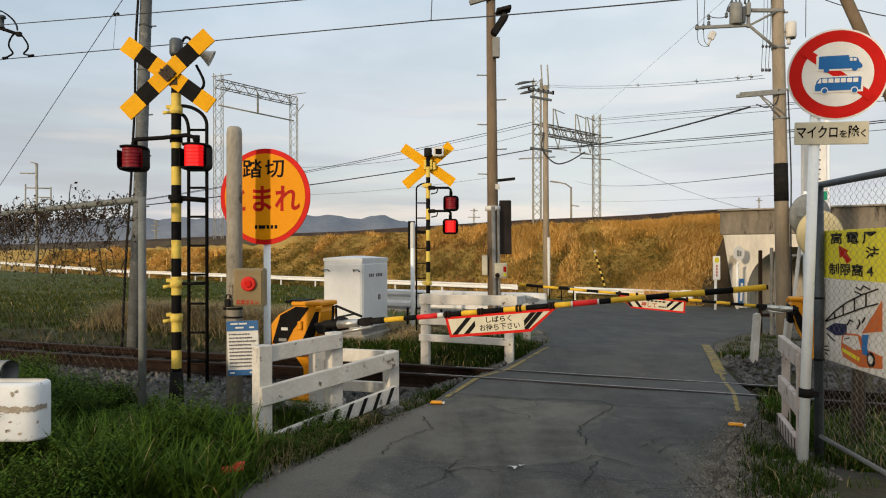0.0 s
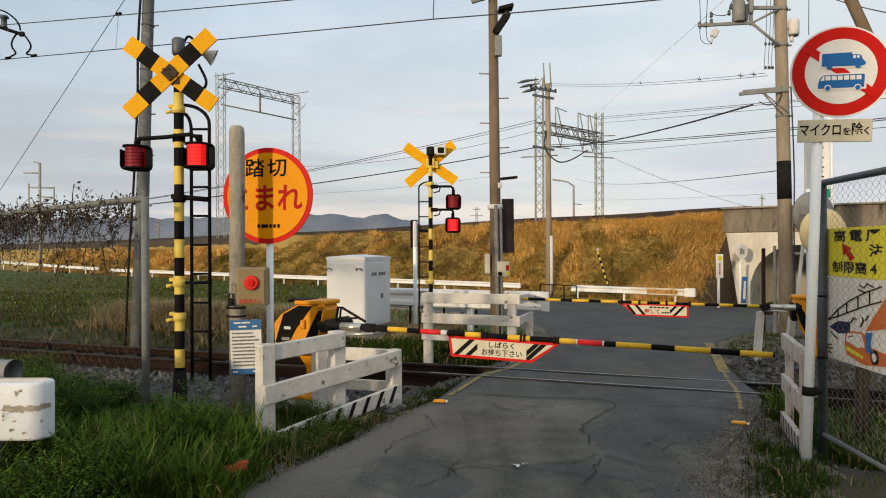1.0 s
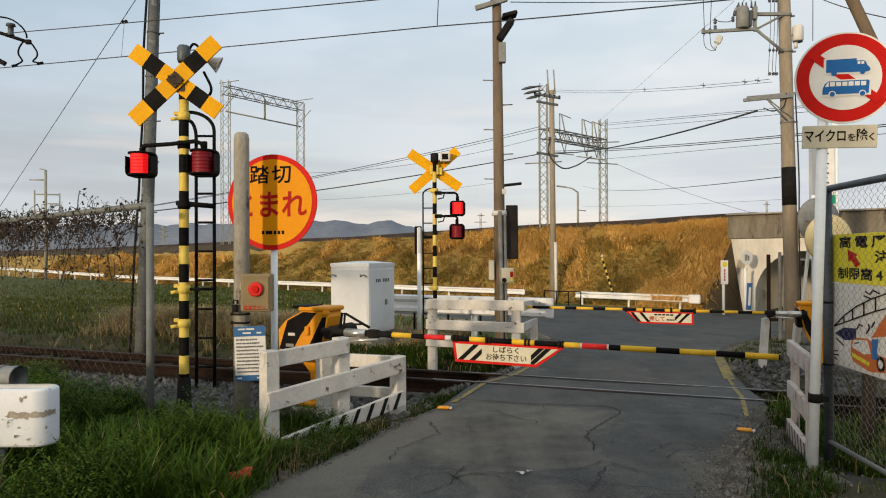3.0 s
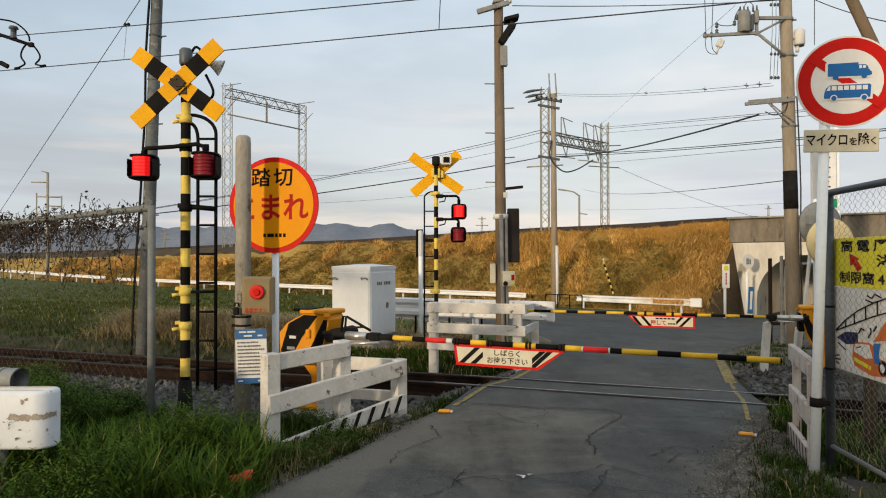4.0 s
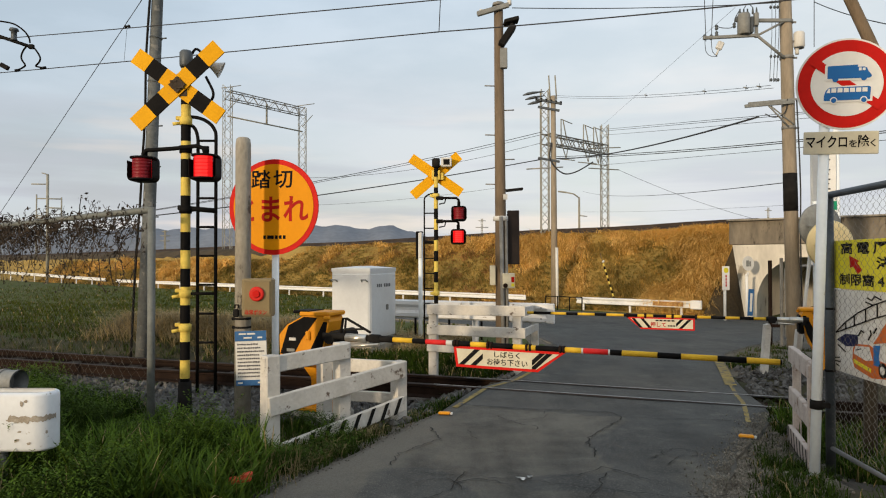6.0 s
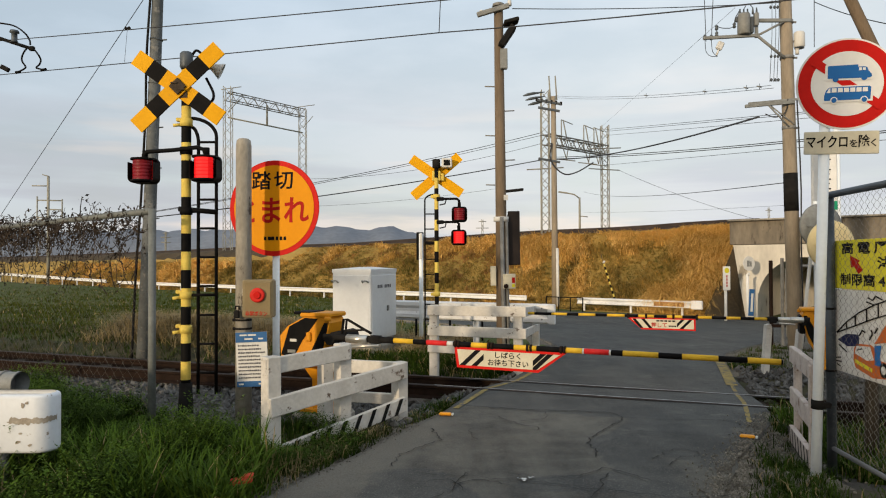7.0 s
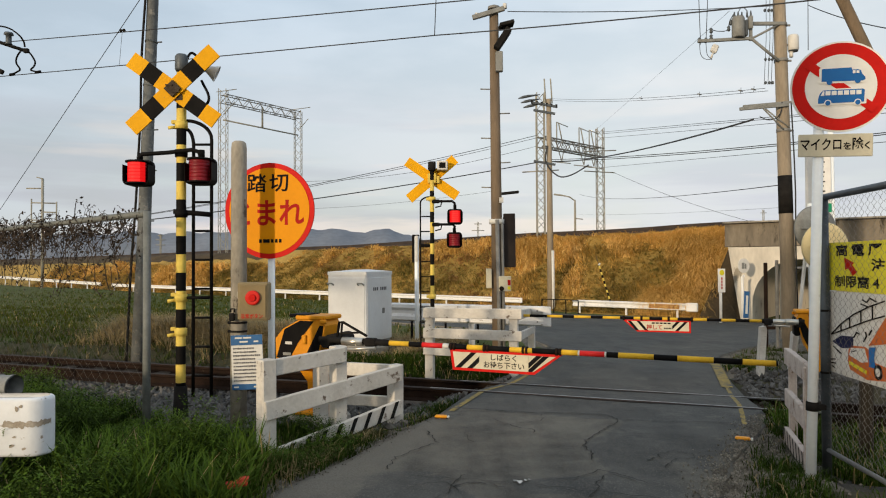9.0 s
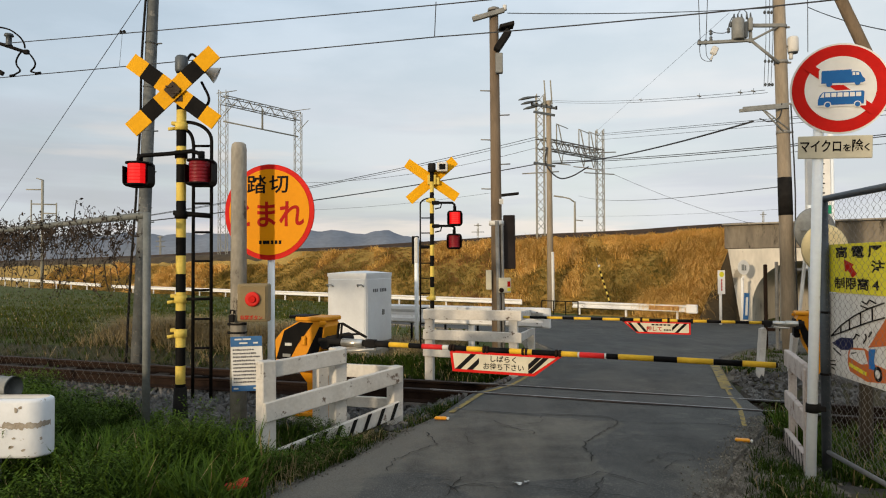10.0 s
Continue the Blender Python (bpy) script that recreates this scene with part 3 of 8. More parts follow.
ROAD_ROWS = [((-6.5, -14.0), (-3.2, -14.0)), ((-2.7, 0.0), (0.55, 0.0)), ((-1.4, 3.6), (1.42, 3.6)), ((-1.1, 4.32), (1.70, 4.32)),
             ((-0.74, 5.02), (2.05, 5.02)), ((-0.36, 5.92), (2.66, 5.92)), ((-0.05, 6.6), (3.03, 6.6)), ((0.30, 7.7), (3.34, 7.7)),
             ((0.88, 9.1), (3.70, 9.1)), ((1.50, 10.6), (4.15, 10.6)), ((1.95, 12.0), (4.75, 12.0)), ((2.1, 13.2), (5.9, 13.6)),
             ((2.0, 15.2), (7.6, 15.6)), ((1.4, 18.5), (9.6, 18.0)), ((-3.0, 24.0), (11.5, 20.6)), ((-3.0, 33.0), (14.0, 21.5))]


def road_edges(y):
    for (a, b), (c, d) in zip(ROAD_ROWS, ROAD_ROWS[1:]):
        ya, yc = (a[1] + b[1]) / 2, (c[1] + d[1]) / 2
        if ya <= y <= yc:
            t = (y - ya) / (yc - ya)
            return a[0] + (c[0] - a[0]) * t, b[0] + (d[0] - b[0]) * t
    return 0.0, 0.0


def land(x, y):
    """Height of the earth sheet: lower along the track and under the road."""
    z = level(x, y)
    q = over(x, y)
    left, right = road_edges(y)
    inside = left - 0.02 < x < right + 0.02 and right > left
    bed = ease(-2.6, -0.9, q) * (1 - ease(1.6, 2.5, q))
    if inside:
        return z - 0.30 * bed - 0.04
    near = min(abs(x - left), abs(x - right))
    z -= 0.235 * bed * (min(1.0, near / 0.7) if right > left else 1.0)
    z -= 0.085 * ease(0.02, 0.14, q) * (1 - ease(0.88, 1.0, q)) * min(1.0, near / 0.4)
    bump = 0.05 * noise.noise(Vector((x * 0.9, y * 0.9, 0))) + 0.03 * noise.noise(Vector((x * 2.7, y * 2.7, 4)))
    return z - 0.010 + bump * min(1.0, near / 0.5) * (1 - 0.7 * bed)


def spread(lo, hi, step, far):
    out = [lo + step * k for k in range(int(round((hi - lo) / step)) + 1)]
    grow, a, b = step, lo, hi
    while b < far:
        grow *= 1.35
        a, b = a - grow, b + grow
        out = [a] + out + [b]
    return out


def build_ground():
    xs, ys = spread(-8.0, 7.0, 0.22, 2600.0), spread(2.0, 20.0, 0.22, 2600.0)
    s = Shape()
    for y in ys:
        for x in xs:
            s.v.append((x, y, land(x, y) if abs(x) < 300 and abs(y) < 300 else -0.7))
    w = len(xs)
    for j in range(len(ys) - 1):
        for i in range(w - 1):
            cx, cy = (xs[i] + xs[i + 1]) / 2, (ys[j] + ys[j + 1]) / 2
            q = over(cx, cy)
            left, right = road_edges(cy)
            mi = 0
            if -2.5 < q < 1.75 and abs(cx) < 40:
                mi = 1
            elif q > 2.6:
                mi = 2 if cx < left - 0.3 or right <= left or q > 16 else 3
            if right > left and (left - 0.5 < cx < left + 0.2 or right - 0.2 < cx < right + 0.7) and q < -1.6:
                mi = 3
            s.f.append([j * w + i, j * w + i + 1, (j + 1) * w + i + 1, (j + 1) * w + i])
            s.mi.append(mi)
            s.sm.append(True)
    return solo("ground", s, ("soil", "gravel", "field", "dirt"), "grassy soil verges, ballast bed and green field", "ground", kind="structure")


build_ground()


def build_road():
    s = Shape()
    cols, rows = 44, []
    for (a, b), (c, d) in zip(ROAD_ROWS, ROAD_ROWS[1:]):
        steps = max(2, int((c[1] - a[1]) / (0.09 if 3.0 < a[1] < 10.7 else 0.3)))
        for k in range(steps):
            t = k / steps
            rows.append((a[0] + (c[0] - a[0]) * t, a[1] + (c[1] - a[1]) * t, b[0] + (d[0] - b[0]) * t, b[1] + (d[1] - b[1]) * t))
    for x0, y0, x1, y1 in rows:
        wob = 0.06 * noise.noise(Vector((x0 * 1.7, y0 * 1.7, 9))) if y0 < 7 else 0
        wob2 = 0.06 * noise.noise(Vector((x1 * 1.7, y1 * 1.7, 3))) if y1 < 7 else 0
        for i in range(cols + 1):
            t = i / cols
            x, y = x0 + wob + (x1 + wob2 - x0 - wob) * t, y0 + (y1 - y0) * t
            s.v.append((x, y, level(x, y) + 0.006 * noise.noise(Vector((x * 0.8, y * 0.8, 2)))))
    n0, w = len(s.v), cols + 1
    for j in range(len(rows) - 1):
        for i in range(cols):
            s.add([], [])
            s.f.append([j * w + i, j * w + i + 1, (j + 1) * w + i + 1, (j + 1) * w + i])
            s.mi.append(0)
            s.sm.append(True)
    for side in (0, cols):
        base = len(s.v)
        for j in range(len(rows)):
            x, y, z = s.v[j * w + side]
            s.v.append((x + (-0.06 if side == 0 else 0.06), y, z - 0.4))
        for j in range(len(rows) - 1):
            q = [j * w + side, base + j, base + j + 1, (j + 1) * w + side]
            s.f.append(q[::-1] if side == 0 else q)
            s.mi.append(1)
            s.sm.append(False)
    ob = solo("road", s, ("asphalt", "asphalt_pale"), "worn grey asphalt lane with cracks over the crossing", "road", kind="structure")
    grit = ob.data.attributes.new("grit", "FLOAT", "POINT")
    for i, v in enumerate(s.v):
        left, right = road_edges(v[1])
        near = 1 - ease(5.8, 7.2, v[1])
        grit.data[i].value = near * (0.95 * (1 - ease(0.0, 0.85, v[0] - left)) + 0.45 * (1 - ease(0.0, 0.42, right - v[0])))
        grit.data[i].value += 0.40 * math.exp(-((v[0] - 1.22) / 0.42) ** 2 - ((v[1] - 6.36) / 0.14) ** 2)
    old = ob.data.attributes.new("old", "FLOAT", "POINT")
    for i, v in enumerate(s.v):
        q = over(v[0], v[1]) + 0.10 * noise.noise(Vector((v[0] * 2.2, v[1] * 2.2, 17)))
        wob = 0.35 * noise.noise(Vector((v[0] * 2.6, v[1] * 2.6, 23)))
        repair = max(1 - ease(0.75, 1.05, math.hypot((v[0] + 0.16 + 0.25 * (v[1] - 4.4)) / 0.36, (v[1] - 4.40) / 0.55) + wob),
                     0.7 * (1 - ease(0.7, 1.1, math.hypot((v[0] - 0.95) / 0.50, (v[1] - 4.55) / 0.26) + wob)),
                     0.75 * (1 - ease(0.6, 1.1, math.hypot((v[0] - 2.0) / 0.55, (v[1] - 5.6) / 0.9) + wob)))
        split = 1.06 + 0.52 * ease(5.35, 6.45, v[1]) + 0.10 * noise.noise(Vector((v[0] * 3, v[1] * 3, 31)))
        newer = 0.62 * ease(split - 0.04, split + 0.10, v[0]) * (1 - ease(0.35, 0.75, v[0] - split))
        old.data[i].value = (1 - ease(-0.99, -0.86, q)) * (1 - repair) * (1 - newer)
    return ob


road = build_road()


def draped(points, lift, mi=0, shape=None):
    """A flat piece of any outline laid on the road."""
    s = shape or Shape()
    s.add([(x, y, level(x, y) + lift) for x, y in points], [list(range(len(points)))], mi)
    return s


def ribbon(points, width, lift, shape=None, ragged=0.0, seed=1):
    """A strip of paint or a crack laid on the road along points."""
    s, rnd = shape or Shape(), random.Random(seed)
    pts = []
    for (x0, y0), (x1, y1) in zip(points, points[1:]):
        k = max(1, int(math.hypot(x1 - x0, y1 - y0) / (0.04 if ragged else 0.12)))
        pts += [(x0 + (x1 - x0) * i / k, y0 + (y1 - y0) * i / k) for i in range(k)]
    pts.append(points[-1])
    vs = []
    for i, (x, y) in enumerate(pts):
        a, b = pts[max(0, i - 1)], pts[min(len(pts) - 1, i + 1)]
        d = Vector((b[0] - a[0], b[1] - a[1])).normalized()
        side = Vector((-d.y, d.x))
        j = (rnd.random() - 0.5) * ragged
        wv = width / 2 * (1 + (rnd.random() - 0.5) * (1.2 if ragged else 0))
        for e in (1, -1):
            p = Vector((x, y)) + side * (e * wv + j)
            vs.append((p.x, p.y, level(p.x, p.y) + 0.007 + lift))
    s.add(vs, [[2 * i, 2 * i + 1, 2 * i + 3, 2 * i + 2] for i in range(len(pts) - 1)])
    return s


def blob(cx, cy, rx, ry, seed, turn=0.0, n=96):
    rnd = random.Random(seed)
    ph = [rnd.random() * 6.28 for _ in range(4)]
    out = []
    for k in range(n):
        a = 2 * math.pi * k / n
        r = 1 + 0.14 * math.sin(2 * a + ph[0]) + 0.10 * math.sin(3 * a + ph[1]) + 0.06 * math.sin(7 * a + ph[2])
        if n > 20:
            r += 0.30 * noise.noise(Vector((2.4 * math.cos(a), 2.4 * math.sin(a), seed))) + 0.16 * noise.noise(Vector((7 * math.cos(a), 7 * math.sin(a), seed)))
        x, y = rx * r * math.cos(a), ry * r * math.sin(a)
        out.append((cx + x * math.cos(turn) - y * math.sin(turn), cy + x * math.sin(turn) + y * math.cos(turn)))
    return out


def on_road(s, q):
    p = TRACK + ALONG * s + ACROSS * q
    return p.x, p.y


for q in (0.062, 0.968):
    a, b = on_road(2.05, q), on_road(-1.85, q)
    part("flangeway", ribbon([a, b], 0.055, -0.004), "groove", road, "dark flange groove")
for q in (-0.042, 0.985):
    a, b = on_road(2.05, q), on_road(-1.85, q)
    part("rail_joint", ribbon([a, b], 0.028, -0.003, ragged=0.012, seed=5), "groove", road, "dark gap along the rail")
for k, (pts, wd) in enumerate((
        ([(0.20, 6.92), (0.42, 6.85), (0.78, 6.72), (1.21, 6.68), (1.54, 6.58), (1.60, 6.42)], 0.014),
        ([(1.60, 6.42), (1.56, 6.28), (1.42, 6.08), (1.32, 5.90), (1.17, 5.70), (1.10, 5.50), (1.13, 5.30), (1.08, 5.10)], 0.011),
        ([(1.62, 6.40), (1.95, 6.30), (2.25, 6.31), (2.64, 6.18)], 0.008), ([(1.09, 4.72), (1.0, 4.55), (0.96, 4.42), (0.86, 4.25)], 0.009),
        ([(0.22, 6.0), (0.20, 5.85), (0.25, 5.6)], 0.006), ([(-0.12, 6.0), (-0.08, 5.8), (-0.02, 5.62)], 0.010),
        ([(-0.02, 5.62), (-0.2, 5.4), (-0.33, 5.2), (-0.38, 4.9)], 0.007),
        ([(-0.2, 4.75), (0.2, 4.66), (0.6, 4.55), (0.9, 4.42), (1.4, 4.25), (1.9, 4.3)], 0.006),
        ([(0.95, 6.62), (0.9, 6.35), (0.55, 6.2)], 0.005), ([(1.6, 5.9), (2.0, 5.75), (2.3, 5.7)], 0.005))):
    part("crack", ribbon(pts, wd, 0.002, ragged=0.035, seed=k), "crack", road, "")
def stray_cracks(count, seed):
    """Fine cracks wandering over the old surface."""
    rnd = random.Random(seed)
    for k in range(count):
        y = rnd.uniform(4.0, 6.4)
        left, right = road_edges(y)
        x, a, pts = rnd.uniform(left + 0.4, right - 0.35), rnd.choice((0.4, 1.3, 1.9, 2.8)) + rnd.gauss(0, 0.3), []
        for _ in range(rnd.randint(4, 9)):
            pts.append((x, y))
            x, y, a = x + 0.13 * math.cos(a), y + 0.13 * math.sin(a), a + rnd.gauss(0, 0.55)
        part("crack", ribbon(pts, rnd.uniform(0.004, 0.008), 0.002, ragged=0.03, seed=seed + k), "crack", road, "")


stray_cracks(7, 77)
part("edge_line", ribbon([(0.10, 6.81), (0.48, 7.89), (1.08, 9.28), (1.75, 10.95)], 0.055, 0.0), "paint_yellow", road, "worn yellow edge line")
part("edge_line", ribbon([(2.64, 6.15), (3.03, 7.2), (3.42, 8.45)], 0.042, 0.0), "paint_yellow", road, "worn yellow edge line")
part("edge_line", ribbon([(3.42, 8.45), (3.98, 10.2), (4.4, 11.5)], 0.13, 0.003), "paint_yellow", road, "worn yellow edge line")
s = Shape()
for k in range(9):
    draped(blob(0.51 + random.uniform(-0.06, 0.06), 4.6 + random.uniform(-0.04, 0.04), random.uniform(0.006, 0.02), random.uniform(0.006, 0.014), k, n=8), 0.012, 0, s)
part("paint_spot", s, "white_enamel", road, "spatter of white paint")


def build_stud(x, y, turn):
    t = thing("road_stud", "orange plastic road stud on the asphalt", "road stud", pose(x, y, level(x, y) + 0.004, 0, 0, turn), "road studs")
    part("body", Shape().box((0, 0, 0.012), (0.115, 0.06, 0.024), bevel=0.011), "reflector", t)
    part("lens", Shape().box((0.068, 0, 0.010), (0.02, 0.05, 0.018), bevel=0.005), "plate_white", t, "grey reflector strip")


build_stud(0.0, 6.52, -8)
build_stud(2.41, 5.66, -24)


# ---------------------------------------------------------------- track
def on_track(s, q, z=0.0):
    p = TRACK + ALONG * s + ACROSS * q
    return (p.x, p.y, z)


def build_rail(q, z, name):
    prof = [(-0.064, -0.153), (0.064, -0.153), (0.064, -0.142), (0.009, -0.122), (0.009, -0.045), (0.033, -0.034), (0.033, -0.008), (0.015, 0.0),
            (-0.015, 0.0), (-0.033, -0.008), (-0.033, -0.034), (-0.009, -0.045), (-0.009, -0.122), (-0.064, -0.142)]
    s, k = Shape(), len(prof)
    stations = [-60, -25, -12, -6, -3, -1.9, 2.1, 3, 6, 12, 25, 60, 140]
    for d in stations:
        for a, b in prof:
            x, y, _ = on_track(d, q + a)
            s.v.append((x, y, z + b - (0.045 if q < 0.5 else 0.015) * ease(2.1, 6.0, d)))
    for i in range(len(stations) - 1):
        for j in range(k):
            a, b = i * k + j, i * k + (j + 1) % k
            s.f.append([a, a + k, b + k, b])
            s.mi.append(1 if j == 7 else 2 if 6 <= j <= 8 else 0)
            s.sm.append(False)
    t = thing(name, "rusty steel rail with a polished head", "rail", Matrix.Identity(4), "rails of the track")
    head, web = Shape(), Shape()
    dull = Shape()
    for f, mi in zip(s.f, s.mi):
        worn = 5 * k <= f[0] < 6 * k
        (web if not mi else head if worn and mi == 1 else dull).add([s.v[i] for i in f], [(0, 1, 2, 3)])
    for sh in (head, dull, web):
        seen, remap = {}, []
        for v in sh.v:
            remap.append(seen.setdefault(tuple(round(c, 5) for c in v), len(seen)))
        sh.v, sh.f = list(seen), [[remap[i] for i in f] for f in sh.f]
    part("rail_head", head, "rail_head", t, "polished head")
    part("rail_head", dull, "head_dull", t, "dull dark brown head")
    part("web_and_foot", web, "rail", t, "rusty web")


build_rail(0.0, 0.012, "rail")
build_rail(1.03, -0.070, "rail")

s = Shape().box((0, 0, 0), (0.22, 2.0, 0.16), bevel=0.015)
sleeper_mesh = s.mesh("sleeper", ("sleeper",))
tilt = math.degrees(math.atan2(-0.082, 1.03))
for k in range(-14, 60):
    if -3.6 < k * 0.62 < 2.0:
        continue
    x, y, _ = on_track(k * 0.62, 0.515)
    ob = new("sleeper", sleeper_mesh)
    ob.matrix_world = pose(x, y, -0.315, 0, 0, math.degrees(math.atan2(ALONG.y, ALONG.x))) @ pose(0, 0, 0, -tilt * -1, 0, 0)
    tagged(ob, "weathered sleeper bedded in ballast", "sleeper", "sleepers of the track")


def stones(count, where, size, seed):
    rnd, s = random.Random(seed), Shape()
    for _ in range(count):
        x, y, z = where(rnd)
        r = size * (0.55 + rnd.random() * 0.9)
        m = Euler((rnd.random() * 6, rnd.random() * 6, rnd.random() * 6)).to_matrix()
        vs = []
        for a, b, c in ((1, 0, 0), (-1, 0, 0), (0, 1, 0), (0, -1, 0), (0, 0, 1), (0, 0, -1)):
            vs.append(Vector((x, y, z)) + m @ Vector((a * r * rnd.uniform(0.7, 1.3), b * r * rnd.uniform(0.6, 1.1), c * r * rnd.uniform(0.5, 0.9))))
        s.add(vs, [(0, 2, 4), (2, 1, 4), (1, 3, 4), (3, 0, 4), (2, 0, 5), (1, 2, 5), (3, 1, 5), (0, 3, 5)])
    return s


def ballast_place(rnd):
    while True:
        d, q = rnd.triangular(-6, 24, 2), rnd.uniform(-2.75, 3.1)
        x, y, _ = on_track(d, q)
        left, right = road_edges(y)
        if (left - 0.1 < x < right + 0.1 and right > left) or (q < -1.9 and x > -1.5) or (q < -0.75 and x > 2.0) or 0.03 < q < 1.0 or (q > 1.85 and x < 3.0):
            continue
        return x, y, land(x, y) + rnd.uniform(0.0, 0.035)


def between_place(rnd):
    while True:
        x, y, _ = on_track(rnd.triangular(-6, 24, 2), rnd.uniform(0.04, 0.99))
        left, right = road_edges(y)
        if not (left - 0.1 < x < right + 0.1 and right > left):
            return x, y, land(x, y) + rnd.uniform(-0.01, 0.015)


solo("ballast", stones(3200, between_place, 0.040, 9), "stone_rust_shaded", "rust-brown ballast stones between the rails, darkened for shade", "ballast", kind="stuff")


solo("ballast", stones(21000, ballast_place, 0.042, 2), "stone", "grey-brown ballast stones round the rails", "ballast", kind="stuff")


def verge_place(rnd):
    while True:
        y = rnd.uniform(3.6, 6.6)
        left, right = road_edges(y)
        if rnd.random() < 0.72:
            x = right + rnd.gauss(0.10, 0.14)
        else:
            x = left + rnd.gauss(-0.12, 0.07)
        return x, y, (level(x, y) if left < x < right else land(x, y)) + 0.006


def coarse_place(rnd):
    y = rnd.uniform(3.7, 5.6)
    x = road_edges(y)[1] + abs(rnd.gauss(0.22, 0.28))
    return x, y, land(x, y) + 0.008


solo("gravel", stones(380, coarse_place, 0.016, 6), "stone_earth", "larger loose stones on the bare verge", "gravel", kind="stuff")
solo("gravel", stones(9500, verge_place, 0.0075, 4), "stone_earth", "loose grey gravel along the lane", "gravel", kind="stuff")


# ---------------------------------------------------------------- embankment
def bank_at(s, d, z):
    p = FOOT + BANK * s + BANK_IN * d
    return (p.x, p.y, z)


CREST = [(-50, 2.9), (0, 2.88), (2, 2.84), (4, 2.77), (6, 2.73), (10, 2.71), (16, 2.56), (24, 2.36), (35, 2.30), (50, 2.10), (80, 1.85), (190, 1.5)]


def crest(s):
    for (a, b), (c, d) in zip(CREST, CREST[1:]):
        if s <= c:
            return b + (d - b) * (s - a) / (c - a)
    return CREST[-1][1]


BANK_PROFILE = [(-1.2, 0.0), (0.0, 0.02), (0.7, 0.19), (1.5, 0.40), (2.4, 0.62), (3.3, 0.83), (4.0, 0.97), (4.5, 1.0), (4.9, 1.0), (5.2, 1.07), (8.6, 1.07), (14.0, 1.0), (20.0, 0.0)]


def bank_height(a, d):
    """Height of the bank at a along it and d up its slope, with its hummocks."""
    k = 0.0
    for (d0, k0), (d1, k1) in zip(BANK_PROFILE, BANK_PROFILE[1:]):
        if d0 <= d <= d1:
            k = k0 + (k1 - k0) * (d - d0) / (d1 - d0)
    x, y, _ = bank_at(a, d, 0)
    rough = min(1.0, max(0.0, d / 0.7)) * (1 - ease(3.6, 4.6, d))
    lump = 0.17 * noise.noise(Vector((x * 0.5, y * 0.5, 1))) + 0.15 * noise.noise(Vector((x * 1.15, y * 1.15, 6)))
    return -0.65 + (crest(a) + 0.65) * k + rough * lump


def build_bank(name, s0, s1, step, label):
    slope = [(-1.2), 0.0] + [0.35 * k for k in range(1, 13)]
    depths = slope + [d for d, _ in BANK_PROFILE if d > 4.3]
    s = Shape()
    count = int((s1 - s0) / step) + 1
    for i in range(count):
        a = s0 + (s1 - s0) * i / (count - 1)
        s.v += [bank_at(a, d, bank_height(a, d)) for d in depths]
    w, top = len(depths), len(slope)
    for i in range(count - 1):
        a = s0 + (s1 - s0) * i / (count - 1)
        for j in range(w - 1):
            s.f.append([i * w + j, i * w + j + 1, (i + 1) * w + j + 1, (i + 1) * w + j])
            s.mi.append(3 if top - 1 <= j <= top + 2 else 1 if (a > 30 + 5 * noise.noise(Vector((a * 0.2, 3, 3))) and 2.9 < depths[j] < 5.0) else 0)
            s.sm.append(j < top)
    for i, rev in ((0, True), (count - 1, False)):
        f = [i * w + j for j in range(w)]
        s.f.append(f if rev else f[::-1])
        s.mi.append(2)
        s.sm.append(False)
    return solo(name, s, ("bank_soil", "earth_dark", "earth_dark", "crest_earth"), label, "embankment", kind="structure")


build_bank("embankment", -0.9, 190.0, 0.6, "railway embankment covered in dry straw-coloured grass")
build_bank("embankment", -46.0, -7.6, 1.3, "railway embankment covered in dry straw-coloured grass")


def tufts(count, where, seed, blades=5, mi_pick=None):
    """Tufts of bent blades; where gives x, y, z, height and width."""
    rnd, s = random.Random(seed), Shape()
    for _ in range(count):
        x, y, z, h, wd, lean, *which = where(rnd)
        for _ in range(blades):
            a = which[1] + rnd.gauss(0, 0.8) if len(which) > 1 else rnd.random() * 6.283
            dx, dy = math.cos(a), math.sin(a)
            hh = h * rnd.uniform(0.5, 1.2)
            ln = lean * rnd.uniform(0.2, 1.3) * hh
            bx, by = x + rnd.gauss(0, wd * 2.0), y + rnd.gauss(0, wd * 2.0)
            px, py = -dy * wd / 2, dx * wd / 2
            mi = which[0] if which and which[0] else mi_pick(rnd) if mi_pick else 0
            s.add([(bx - px, by - py, z), (bx + px, by + py, z), (bx + px * 0.8 + dx * ln * 0.35, by + py * 0.8 + dy * ln * 0.35, z + hh * 0.6),
                   (bx - px * 0.8 + dx * ln * 0.35, by - py * 0.8 + dy * ln * 0.35, z + hh * 0.6), (bx + dx * ln, by + dy * ln, z + hh * (0.98 - 0.25 * lean))],
                  [(0, 1, 2, 3), (3, 2, 4)], mi)
    return s


DOWN = math.atan2(-BANK_IN.y, -BANK_IN.x)


